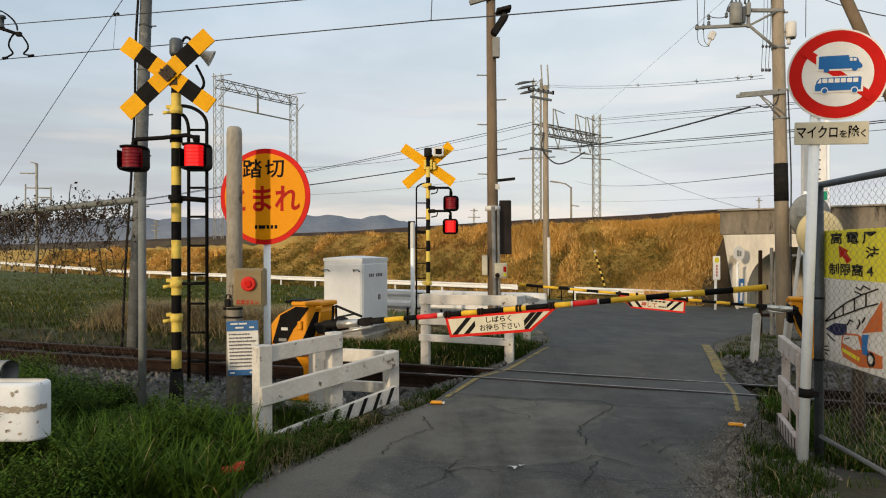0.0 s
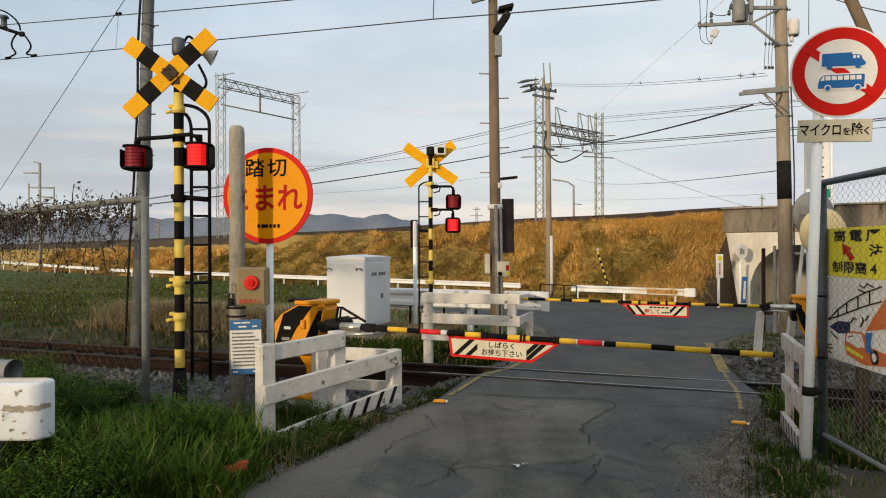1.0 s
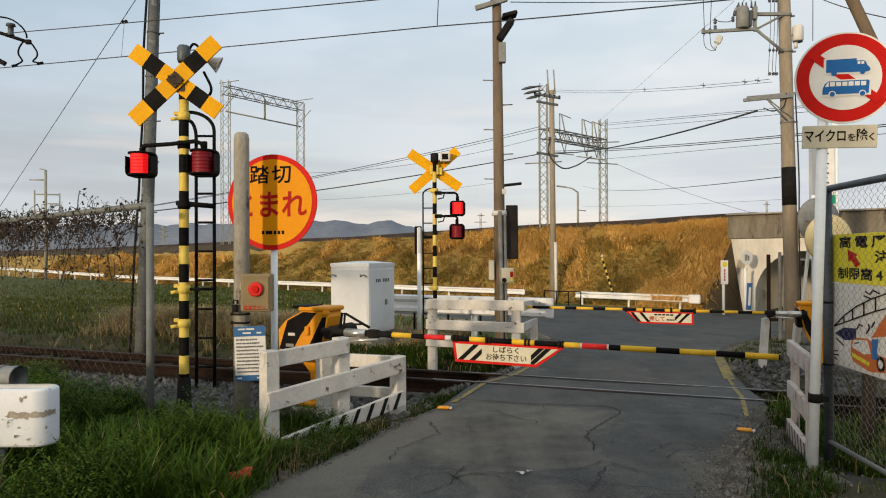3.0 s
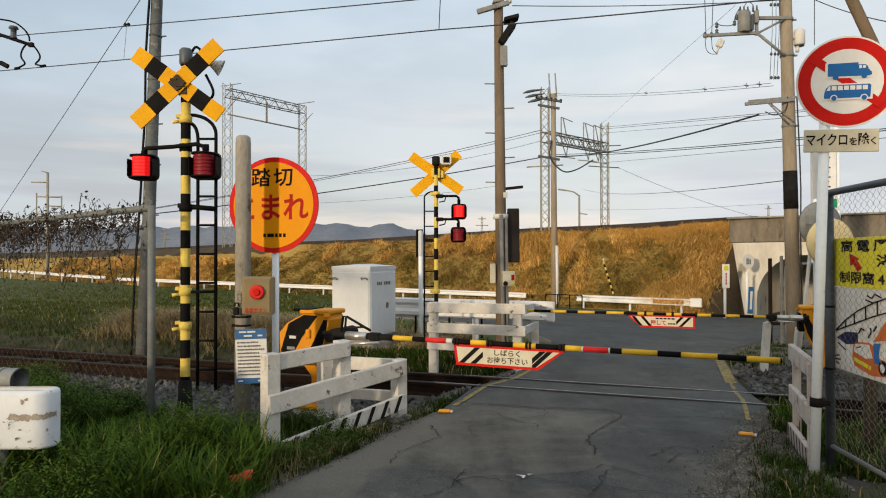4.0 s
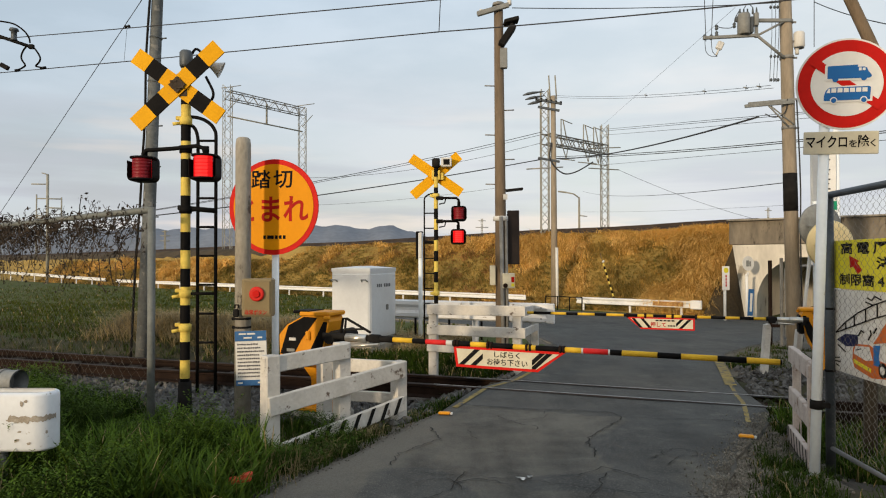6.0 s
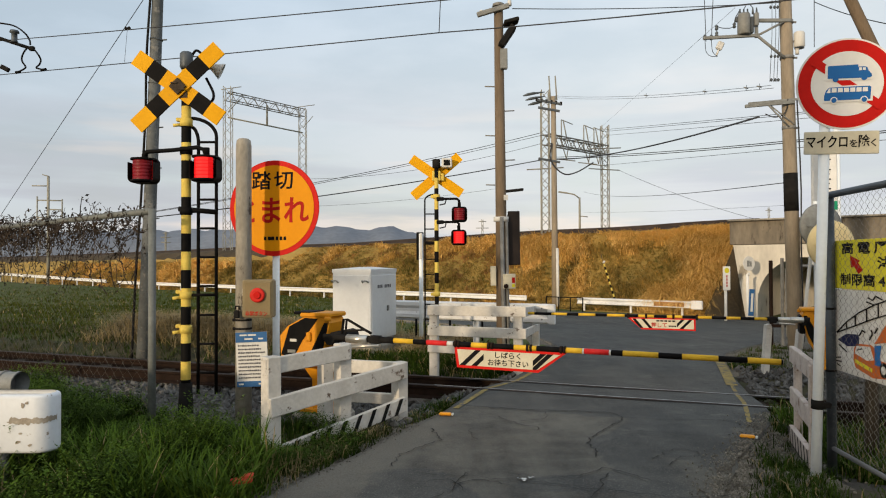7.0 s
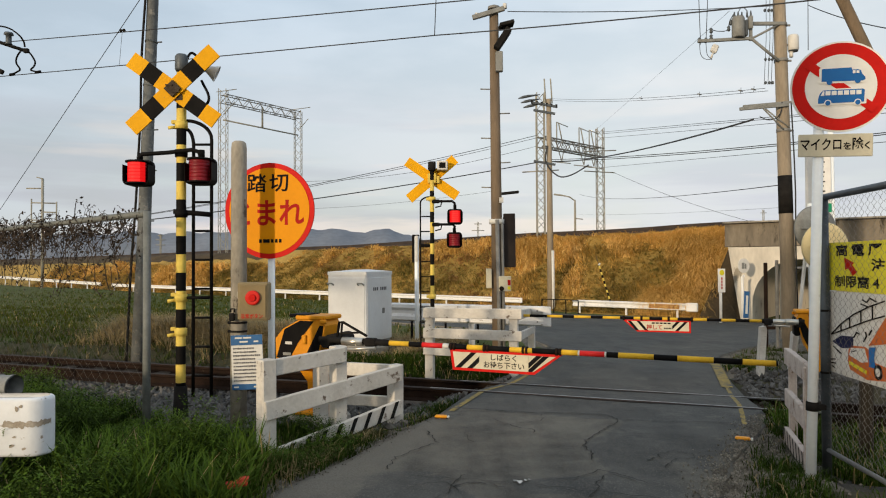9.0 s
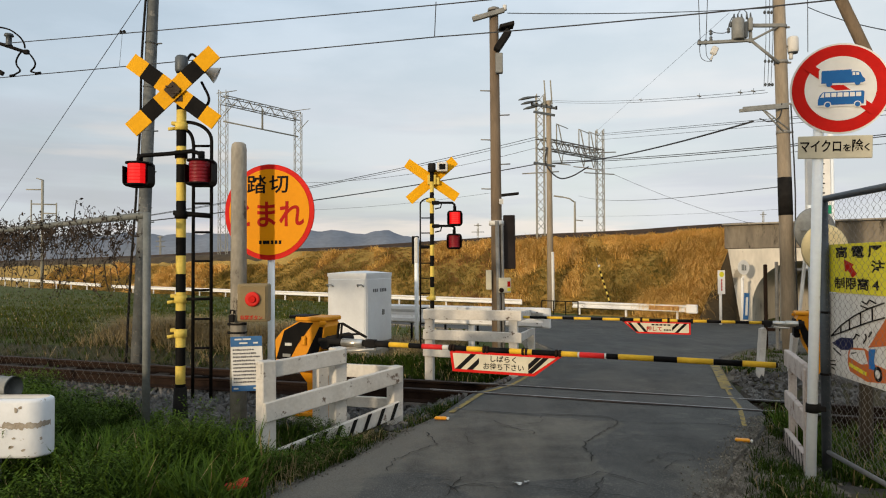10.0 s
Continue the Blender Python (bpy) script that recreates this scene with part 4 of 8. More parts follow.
def bank_grass_place(rnd):
    a = -0.9 + 62.0 * rnd.random() ** 1.5
    d = rnd.uniform(-0.3, 4.2)
    if a > 27 and d > 2.75:
        d = rnd.uniform(-0.3, 2.75)
    x, y, z = bank_at(a, d, bank_height(a, max(d, 0.0)) - 0.03)
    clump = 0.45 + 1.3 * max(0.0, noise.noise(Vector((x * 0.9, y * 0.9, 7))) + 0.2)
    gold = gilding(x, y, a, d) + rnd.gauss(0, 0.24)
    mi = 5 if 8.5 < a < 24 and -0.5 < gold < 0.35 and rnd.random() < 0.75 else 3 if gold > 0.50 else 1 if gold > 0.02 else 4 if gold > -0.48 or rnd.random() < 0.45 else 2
    return x, y, z, 0.27 * clump * (0.5 if d > 3.3 else 1.0), 0.026 + 0.0005 * a, 1.7, mi, DOWN


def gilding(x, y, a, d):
    """How golden the slope is: paler on top and at the wall end, partly painted low sunlight, brown and olive below."""
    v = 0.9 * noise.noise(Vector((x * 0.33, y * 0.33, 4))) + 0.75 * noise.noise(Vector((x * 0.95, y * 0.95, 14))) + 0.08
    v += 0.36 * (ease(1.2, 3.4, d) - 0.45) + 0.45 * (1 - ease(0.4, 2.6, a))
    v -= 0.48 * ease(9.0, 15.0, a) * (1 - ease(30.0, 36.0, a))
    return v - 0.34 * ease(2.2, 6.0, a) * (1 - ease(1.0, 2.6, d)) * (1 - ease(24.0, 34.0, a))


solo("dry_grass", tufts(26000, bank_grass_place, 11, 4, None), ("straw", "straw", "grass_olive", "straw_pale_lit", "grass_brown", "grass_russet"),
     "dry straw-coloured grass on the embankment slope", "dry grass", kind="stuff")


def drooping(count, where, seed, blades, mi_pick):
    """Clumps of long dry blades that rise, arch over and hang down the slope; where gives x, y, z, length and width."""
    rnd, s = random.Random(seed), Shape()
    for _ in range(count):
        cx, cy, cz, size, wide = where(rnd)
        mi = mi_pick(rnd)
        for _ in range(blades):
            a = DOWN + rnd.gauss(0, 0.95)
            d, e = Vector((math.cos(a), math.sin(a), 0)), Vector((-math.sin(a), math.cos(a), 0))
            p = Vector((cx + rnd.gauss(0, 0.10), cy + rnd.gauss(0, 0.10), cz))
            length, tilt, bend = size * rnd.uniform(0.55, 1.25), rnd.uniform(0.0, 0.5), rnd.uniform(0.35, 0.75)
            rows = []
            for k in range(5):
                w = wide * (1.0, 1.0, 0.9, 0.65, 0.1)[k]
                rows += [p + e * w, p - e * w]
                p = p + (d * math.sin(tilt) + Vector((0, 0, math.cos(tilt)))) * length / 4
                tilt = min(2.6, tilt + bend)
            s.add(rows, [(2 * k, 2 * k + 1, 2 * k + 3, 2 * k + 2) for k in range(4)], mi)
    return s


def bank_clump_place(rnd):
    while True:
        a = -0.95 + 50.0 * rnd.random() ** 1.7
        d = rnd.uniform(0.0, 3.9)
        x, y, z = bank_at(a, d, bank_height(a, max(d, 0.0)) - 0.03)
        thick = gilding(x, y, a, d)
        if a > 26 and d > 2.5:
            continue
        if thick > rnd.uniform(-0.1, 0.75) + 0.25 * ease(24, 34, a):
            return x, y, z, (0.58 + 0.45 * max(0.0, min(thick, 1.0))) * (1.30 if a < 1.7 and d < 2.8 else 0.42 if d > 3.0 and a < 5 else 0.6 if d > 3.4 else 1.0), 0.0085 + 0.0003 * a


solo("tall_dry_grass", drooping(3900, bank_clump_place, 12, 17, lambda r: 0 if r.random() < 0.42 else 1),
     ("straw", "straw_pale_lit"), "taller drooping dry grass clumps", "dry grass", kind="stuff")


# ---------------------------------------------------------------- underpass
def build_underpass():
    t = thing("underpass", "pale concrete arch portal through the embankment", "underpass",
              Matrix.Translation((*bank_at(0, -0.15, 0)[:2], 0)) @ Matrix(((-BANK.x, BANK_IN.x, 0, 0), (-BANK.y, BANK_IN.y, 0, 0), (0, 0, 1, 0), (0, 0, 0, 1))))
    cx, r, spring = 3.95, 1.52, -0.03
    arch = [(cx - r, -0.8)] + [(cx - r * math.cos(math.pi * k / 20), spring + r * math.sin(math.pi * k / 20)) for k in range(21)] + [(cx + r, -0.8)]
    s = Shape()
    top = 1.92
    outer = [(2.05, -0.8), (1.62, top), (7.4, top), (7.4, -0.8)]
    for y0, rev in ((0.0, False), (0.35, True)):
        o = len(s.v)
        s.v += [(x, y0, z) for x, z in arch]
        s.v += [(x, y0, z) for x, z in outer]
        n = len(arch)
        fs = [[o + n, o, o + 1, o + n + 1]]
        half = n // 2
        for k in range(1, half):
            fs.append([o + n + 1, o + k, o + k + 1])
        fs.append([o + n + 1, o + half, o + n + 2])
        for k in range(half, n - 2):
            fs.append([o + n + 2, o + k, o + k + 1])
        fs.append([o + n + 2, o + n - 2, o + n - 1, o + n + 3])
        for f in fs:
            s.f.append(f[::-1] if rev else f)
            s.mi.append(0)
            s.sm.append(False)
    part("portal_wall", s, "concrete_pale", t, "")
    s = Shape()
    for y0 in (0.0, 9.0):
        s.v += [(x, y0, z) for x, z in arch]
    n = len(arch)
    s.f += [[k, k + 1, n + k + 1, n + k] for k in range(n - 1)]
    s.f.append([n + k for k in range(n)])
    s.mi += [0] * n
    s.sm += [True] * (n - 1) + [False]
    part("barrel", s, "concrete_pale", t, "concrete barrel vault")
    s = Shape().box((4.45, 0.28, 2.34), (5.9, 0.55, 0.82), bevel=0.02)
    part("parapet", s, "concrete_dark", t, "stained darker concrete parapet")
    s = Shape().box((4.45, 0.2, 2.78), (5.95, 0.75, 0.06), bevel=0.02)
    part("coping", s, "concrete", t)
    s = Shape()
    s.add([(1.62, 0.1, top), (2.05, 0.1, -0.8), (0.6, -0.4, -0.8), (0.9, 0.9, 0.8), (0.95, 2.6, 2.3), (1.55, 2.4, 2.9)], [(0, 3, 2, 1), (0, 5, 4, 3)])
    part("wing_slope", s, "earth_dark", t, "dark bare earth beside the wall")
    return t


build_underpass()


def build_hills():
    s = Shape()
    prof = []
    for k in range(361):
        u = -1.15 + 2.5 * k / 360
        z = 44 + 5 * noise.noise(Vector((u * 9.0, 0, 5))) + 6 * noise.noise(Vector((u * 26, 0, 8))) + 3.5 * noise.noise(Vector((u * 62, 0, 2))) + 1.2 * noise.noise(Vector((u * 140, 0, 6)))
        z += 5 * math.exp(-((u + 0.078) / 0.022) ** 2) + 7 * math.exp(-((u + 0.165) / 0.03) ** 2) + 6 * math.exp(-((u + 0.19) / 0.06) ** 2) + 5 * math.exp(-((u + 0.40) / 0.10) ** 2)
        z *= 1 - 0.6 * ease(-0.06, 0.02, u)
        prof.append((u * 1000.0, z))
    for d, k in ((0, 0.0), (60, 0.55), (150, 1.0), (400, 0.4)):
        for x, z in prof:
            s.v.append((x * (1 + d / 1200), 1000.0 + d, -2 + z * k * (1 + d / 1000) + (4 * noise.noise(Vector((x * 0.02, d, 0))) if k == 0.55 else 0)))
    w = len(prof)
    for j in range(3):
        for i in range(w - 1):
            s.f.append([j * w + i, j * w + i + 1, (j + 1) * w + i + 1, (j + 1) * w + i])
            s.mi.append(0)
            s.sm.append(True)
    return solo("backdrop", s, "hill_hazed", "wooded hills in the distance, blue-grey haze in their colour", "hills", kind="structure")


build_hills()


# plain unseen walls added behind the camera for shade; low sun comes over them
for name, x0, x1, y, h in (("wall_south_1", -60.0, -9.1, -9.0, 2.3), ("wall_south_2", -9.0, -6.78, -8.8, 5.7), ("wall_south_3", -6.7, 26.0, -9.0, 2.3)):
    solo(name, Shape().box(((x0 + x1) / 2, y, h / 2 - 0.3), (x1 - x0, 0.3, h + 0.6)), "wall_plain", "unseen plain wall behind the camera, added to shade the lane", "wall", kind="structure")


# ---------------------------------------------------------------- crossing signals
def smooth(points, n=5):
    """Rounds a chain of points into a flowing curve through them."""
    p = [Vector(v) for v in points]
    p = [p[0] * 2 - p[1]] + p + [p[-1] * 2 - p[-2]]
    out = []
    for a, b, c, d in zip(p, p[1:], p[2:], p[3:]):
        for k in range(n):
            t = k / n
            out.append(0.5 * (2 * b + (c - a) * t + (2 * a - 5 * b + 4 * c - d) * t * t + (3 * b - a - 3 * c + d) * t ** 3))
    return out + [p[-2]]


def bow(p, q, r, plane_up=1.0, n=8):
    """Points of a quarter bend from p sideways and then down to q."""
    p, q = Vector(p), Vector(q)
    out = []
    for k in range(n + 1):
        a = math.pi / 2 * k / n
        out.append(Vector((p.x + (q.x - p.x) * math.sin(a), p.y + (q.y - p.y) * math.sin(a), q.z + (p.z - q.z) * math.cos(a))))
    return out


def cross_board(length, wide, angle, centre, y, bands):
    """One board of the crossbuck; bands lists the cuts from one end, in two colours in turn."""
    s = Shape()
    m = Matrix.Translation(centre) @ Matrix.Rotation(-radians(angle), 4, "Y")
    cuts = [-length / 2] + bands + [length / 2]
    for i in range(len(cuts) - 1):
        s.plate(rect(cuts[i], -wide / 2, cuts[i + 1], wide / 2), 0.018, m @ Matrix.Translation((0, y, 0)), i % 2)
    return s


def lamp_parts(signal, x, y, z, size, name="signal_lamp"):
    """A lamp: backboard, hood and a drum whose lit half turns to the front when it flashes."""
    lamp = part(name, Shape().tube([(0, 0.05, 0.13 * size), (0, 0.05, 0.20 * size)], 0.028 * size, 10), "black", signal,
                "black signal lamp with red drum lens", at=pose(x, y, z))
    s = Shape()
    w, h, r = 0.128 * size, 0.130 * size, 0.055 * size
    ring = []
    for cx, cz, a0 in ((w - r, h - r, 0), (-w + r, h - r, 90), (-w + r, -h + r, 180), (w - r, -h + r, 270)):
        ring += [(cx + r * math.cos(radians(a0 + 15 * k)), cz + r * math.sin(radians(a0 + 15 * k))) for k in range(7)]
    s.plate(ring, 0.05 * size, Matrix.Translation((0, 0.085 * size, 0)))
    part("backboard", s, "black", lamp)
    s = Shape()
    n = len(ring)
    for sc, yy in ((1.0, 0.06), (1.0, -0.055), (0.955, -0.055), (0.955, 0.06)):
        s.v += [(a * sc, yy * size, b * sc) for a, b in ring]
    for j in range(3):
        s.f += [[j * n + k, j * n + (k + 1) % n, (j + 1) * n + (k + 1) % n, (j + 1) * n + k] for k in range(n)]
    keep = [i for i, f in enumerate(s.f) if min(s.v[j][2] for j in f) < 0.07 * size]
    s.f = [s.f[i] for i in keep]
    s.mi, s.sm = [0] * len(s.f), [False] * len(s.f)
    part("hood", s, "black", lamp, "open black rim")
    for zz in (0.105, -0.108):
        part("end_plate", Shape().tube([(0, -0.01 * size, zz * size - 0.008), (0, -0.01 * size, zz * size + 0.008)], 0.112 * size, 20), "black", lamp)
    drum, s, n = 0.090 * size, Shape(), 28
    rings = []
    for i in range(6):
        z0, z1 = (-0.098 + 0.0327 * i) * size, (-0.098 + 0.0327 * (i + 1)) * size
        rings += [(z0, 1.0), (z1 - 0.006 * size, 1.0), (z1 - 0.003 * size, 0.965)]
    for zz, k in rings:
        s.v += [(drum * k * math.sin(2 * math.pi * j / n), -drum * k * math.cos(2 * math.pi * j / n), zz) for j in range(n)]
    for i in range(len(rings) - 1):
        for j in range(n):
            o = i * n
            s.f.append([o + j, o + (j + 1) % n, o + n + (j + 1) % n, o + n + j])
            a = abs(((j + 0.5) / n + 0.5) % 1.0 - 0.5) * 360
            s.mi.append((2 if a < 34 and i % 3 == 0 else 1) if a < 75 else 0)
            s.sm.append(True)
    lens = part("lens_drum", s, ("lens_off", "lens_on", "lens_core"), lamp, "red drum lens")
    lens.matrix_basis = pose(0, -0.01 * size, 0)
    return lens


def build_near_signal():
    t = thing("crossing_signal", "yellow and black crossing signal mast with crossbuck", "crossing signal", pose(-2.43, 6.63, -0.04))
    s = banded_pole(3.28, 0.045, 0.171, 0.36, 0, 1, 0.3)
    part("mast", s, ("yellow_dull", "black"), t)
    s = Shape().tube([(0, 0, -0.15), (0, 0, 0.02), (0, 0, 0.33)], [0.075, 0.072, 0.058], 14)
    s.box((0, 0, -0.02), (0.24, 0.24, 0.08), bevel=0.01)
    part("base", s, "black_dull", t, "black cast base")
    s = Shape().tube([(0, 0, 3.28), (0, 0, 3.30), (0, 0, 3.42), (0, 0, 3.44)], [0.05, 0.060, 0.060, 0.045], 16)
    part("cap", s, "steel_dark", t, "dark grey junction cap")
    part("cross_board", cross_board(0.985, 0.155, -36, (-0.045, -0.075, 3.085), 0, [-0.335, -0.175, 0.175, 0.335]), ("yellow", "black"), t)
    part("cross_board", cross_board(1.06, 0.155, 43.5, (-0.045, -0.098, 3.085), 0, [-0.335, -0.175, 0.175, 0.335]), ("yellow", "black"), t)
    s = Shape().box((-0.04, -0.118, 3.09), (0.115, 0.02, 0.115), Matrix.Rotation(radians(45), 4, "Y"), bevel=0.004)
    s.box((-0.07, -0.13, 3.12), (0.06, 0.014, 0.014)).box((-0.01, -0.13, 3.06), (0.07, 0.014, 0.014)).box((-0.0, -0.04, 3.09), (0.08, 0.1, 0.2))
    part("bracket", s, "bracket_rust", t, "dark rusty steel bracket")
    # loudspeaker horn
    s = Shape()
    a, d = Vector((0.185, 0.05, 3.335)), Vector((0.84, 0.25, -0.40)).normalized()
    s.tube([a, a + d * 0.04, a + d * 0.09, a + d * 0.14], [0.025, 0.032, 0.055, 0.083], 16, caps=False)
    s.tube([a - d * 0.06, a + d * 0.03], 0.04, 12)
    part("loudspeaker", s, "plate_white", t, "pale grey loudspeaker horn")
    s = Shape().tube(smooth([(0.03, 0, 3.36), (0.08, 0.02, 3.46), (0.14, 0.02, 3.42), (0.16, 0.02, 3.33)]), 0.012, 6)
    s.tube(smooth([(0.18, 0.02, 3.2), (0.25, 0.02, 3.05), (0.22, 0.03, 2.97), (0.14, 0.03, 2.95), (0.04, 0.03, 3.03)]), 0.013, 6)
    part("cable", s, "black", t)
    # lamp arm
    s = Shape().tube([(-0.375, -0.06, 2.40), (-0.375, -0.06, 2.46), (-0.345, -0.06, 2.49), (-0.1, -0.06, 2.505), (0.12, -0.06, 2.53), (0.185, -0.06, 2.51), (0.205, -0.06, 2.45)], 0.02, 8)
    s.tube([(0, 0, 2.47), (0, 0, 2.54)], 0.058, 12)
    s.tube([(-0.375, -0.06, 2.40), (-0.375, -0.06, 2.44)], 0.034, 10)
    s.tube([(0.205, -0.06, 2.42), (0.205, -0.06, 2.46)], 0.034, 10)
    part("lamp_arm", s, "black", t)
    one = lamp_parts(t, -0.370, -0.09, 2.315, 0.94)
    two = lamp_parts(t, 0.205, -0.09, 2.33, 1.0)
    # ladder
    for x0, z1, zt in ((0.105, 2.58, 2.74), (0.275, 2.64, 2.82)):
        s = Shape().tube(bow((0.03, 0.03, zt), (x0, 0.03, z1), 0) + [Vector((x0, 0.03, 0.22))], 0.0165, 8)
        part("ladder_rail", s, "black", t)
    for k in range(9):
        part("rung", Shape().tube([(0.105, 0.03, 0.417 + 0.272 * k), (0.275, 0.03, 0.417 + 0.272 * k)], 0.0125, 6), "black", t)
    for z, m in ((2.77, "yellow_dull"), (1.15, "yellow_dull"), (0.83, "yellow_dull"), (1.94, "black")):
        s = Shape().tube([(0, 0, z - 0.035), (0, 0, z + 0.035)], 0.058, 14)
        if m == "black":
            s.tube([(-0.07, 0.0, z + 0.02), (0.28, 0.03, z - 0.01)], 0.024, 8)
        else:
            s.box((-0.065, 0, z + 0.03), (0.05, 0.05, 0.035), bevel=0.006).tube([(-0.05, -0.02, z - 0.02), (-0.11, -0.04, z - 0.03)], 0.016, 8)
            if z > 1 and z < 2:
                part("tie", Shape().tube([(0.05, 0.0, z), (0.28, 0.03, z)], 0.016, 6), "black", t)
        part("clamp", s, m, t)
    return one, two


def build_far_signal():
    t = thing("crossing_signal", "crossing signal seen from behind with plain yellow crossbuck", "crossing signal", pose(-0.13, 11.45, -0.2))
    s = banded_pole(3.12, 0.035, 0.171, 0.40, 0, 1, 0.2)
    part("mast", s, ("yellow_dull", "black"), t)
    part("base", Shape().tube([(0, 0, -0.2), (0, 0, 0.22)], [0.07, 0.06], 12), "black_dull", t)
    part("cap", Shape().tube([(0, 0, 3.12), (0, 0, 3.14), (0, 0, 3.26), (0, 0, 3.27)], [0.05, 0.066, 0.066, 0.04], 14), "black_dull", t)
    part("cross_board", cross_board(1.0, 0.16, -35, (0.0, 0.075, 3.0), 0, []), ("yellow",), t, "yellow board seen from behind")
    part("cross_board", cross_board(1.0, 0.16, 41, (0.0, 0.098, 3.0), 0, []), ("yellow",), t, "yellow board seen from behind")
    part("bracket", Shape().box((0, 0.03, 3.0), (0.14, 0.09, 0.16), bevel=0.01).box((0.1, 0.04, 2.98), (0.05, 0.07, 0.12), bevel=0.008), "yellow_dull", t)
    s = Shape().box((0.17, -0.02, 3.2), (0.17, 0.14, 0.15), bevel=0.012)
    sp = part("loudspeaker", s, "plate_white", t, "white boxed loudspeaker")
    part("speaker_mouth", Shape().box((0.17, -0.094, 3.2), (0.10, 0.012, 0.09), bevel=0.004), "black", sp)
    outs = []
    for z, x in ((2.62, 0.37), (2.245, 0.36)):
        s = Shape().tube([(0.02, -0.05, z - 0.02), (0.12, -0.05, z + 0.0), (0.33, -0.05, z), (0.365, -0.05, z - 0.03), (x, -0.05, z - 0.10)], 0.02, 8)
        s.tube([(0.05, -0.05, z - 0.1), (0.14, -0.05, z - 0.08), (0.16, -0.05, z)], 0.012, 6).box((0.06, -0.03, z), (0.12, 0.07, 0.06), bevel=0.01)
        part("lamp_arm", s, "black", t)
        outs.append(lamp_parts(t, x, -0.08, z - 0.25, 0.97))
    for x0 in (-0.19, -0.195):
        part("ladder_rail", Shape().tube(bow((-0.03, 0.03, 2.70), (x0, 0.03, 2.60), 0) + [Vector((x0, 0.03, 0.3))], 0.014, 6, mi=0), "black", t)
        break
    for k in range(9):
        part("rung", Shape().tube([(-0.19, 0.03, 0.42 + 0.245 * k), (-0.03, 0.03, 0.42 + 0.245 * k)], 0.011, 6), "black", t)
    for z in (2.66, 1.08, 0.55):
        part("clamp", Shape().tube([(0, 0, z - 0.035), (0, 0, z + 0.035)], 0.058, 12).box((-0.07, 0, z), (0.05, 0.04, 0.05), bevel=0.006), "yellow_dull", t)
    part("tie", Shape().tube([(-0.19, 0.03, 1.92), (0.03, 0.0, 1.90)], 0.022, 8), "black", t)
    return outs


near_left, near_right = build_near_signal()
far_top, far_bottom = build_far_signal()


# ---------------------------------------------------------------- barriers
ARM_TURN = math.degrees(math.atan2(-ALONG.y, -ALONG.x))      # the arm points along the rails to the right


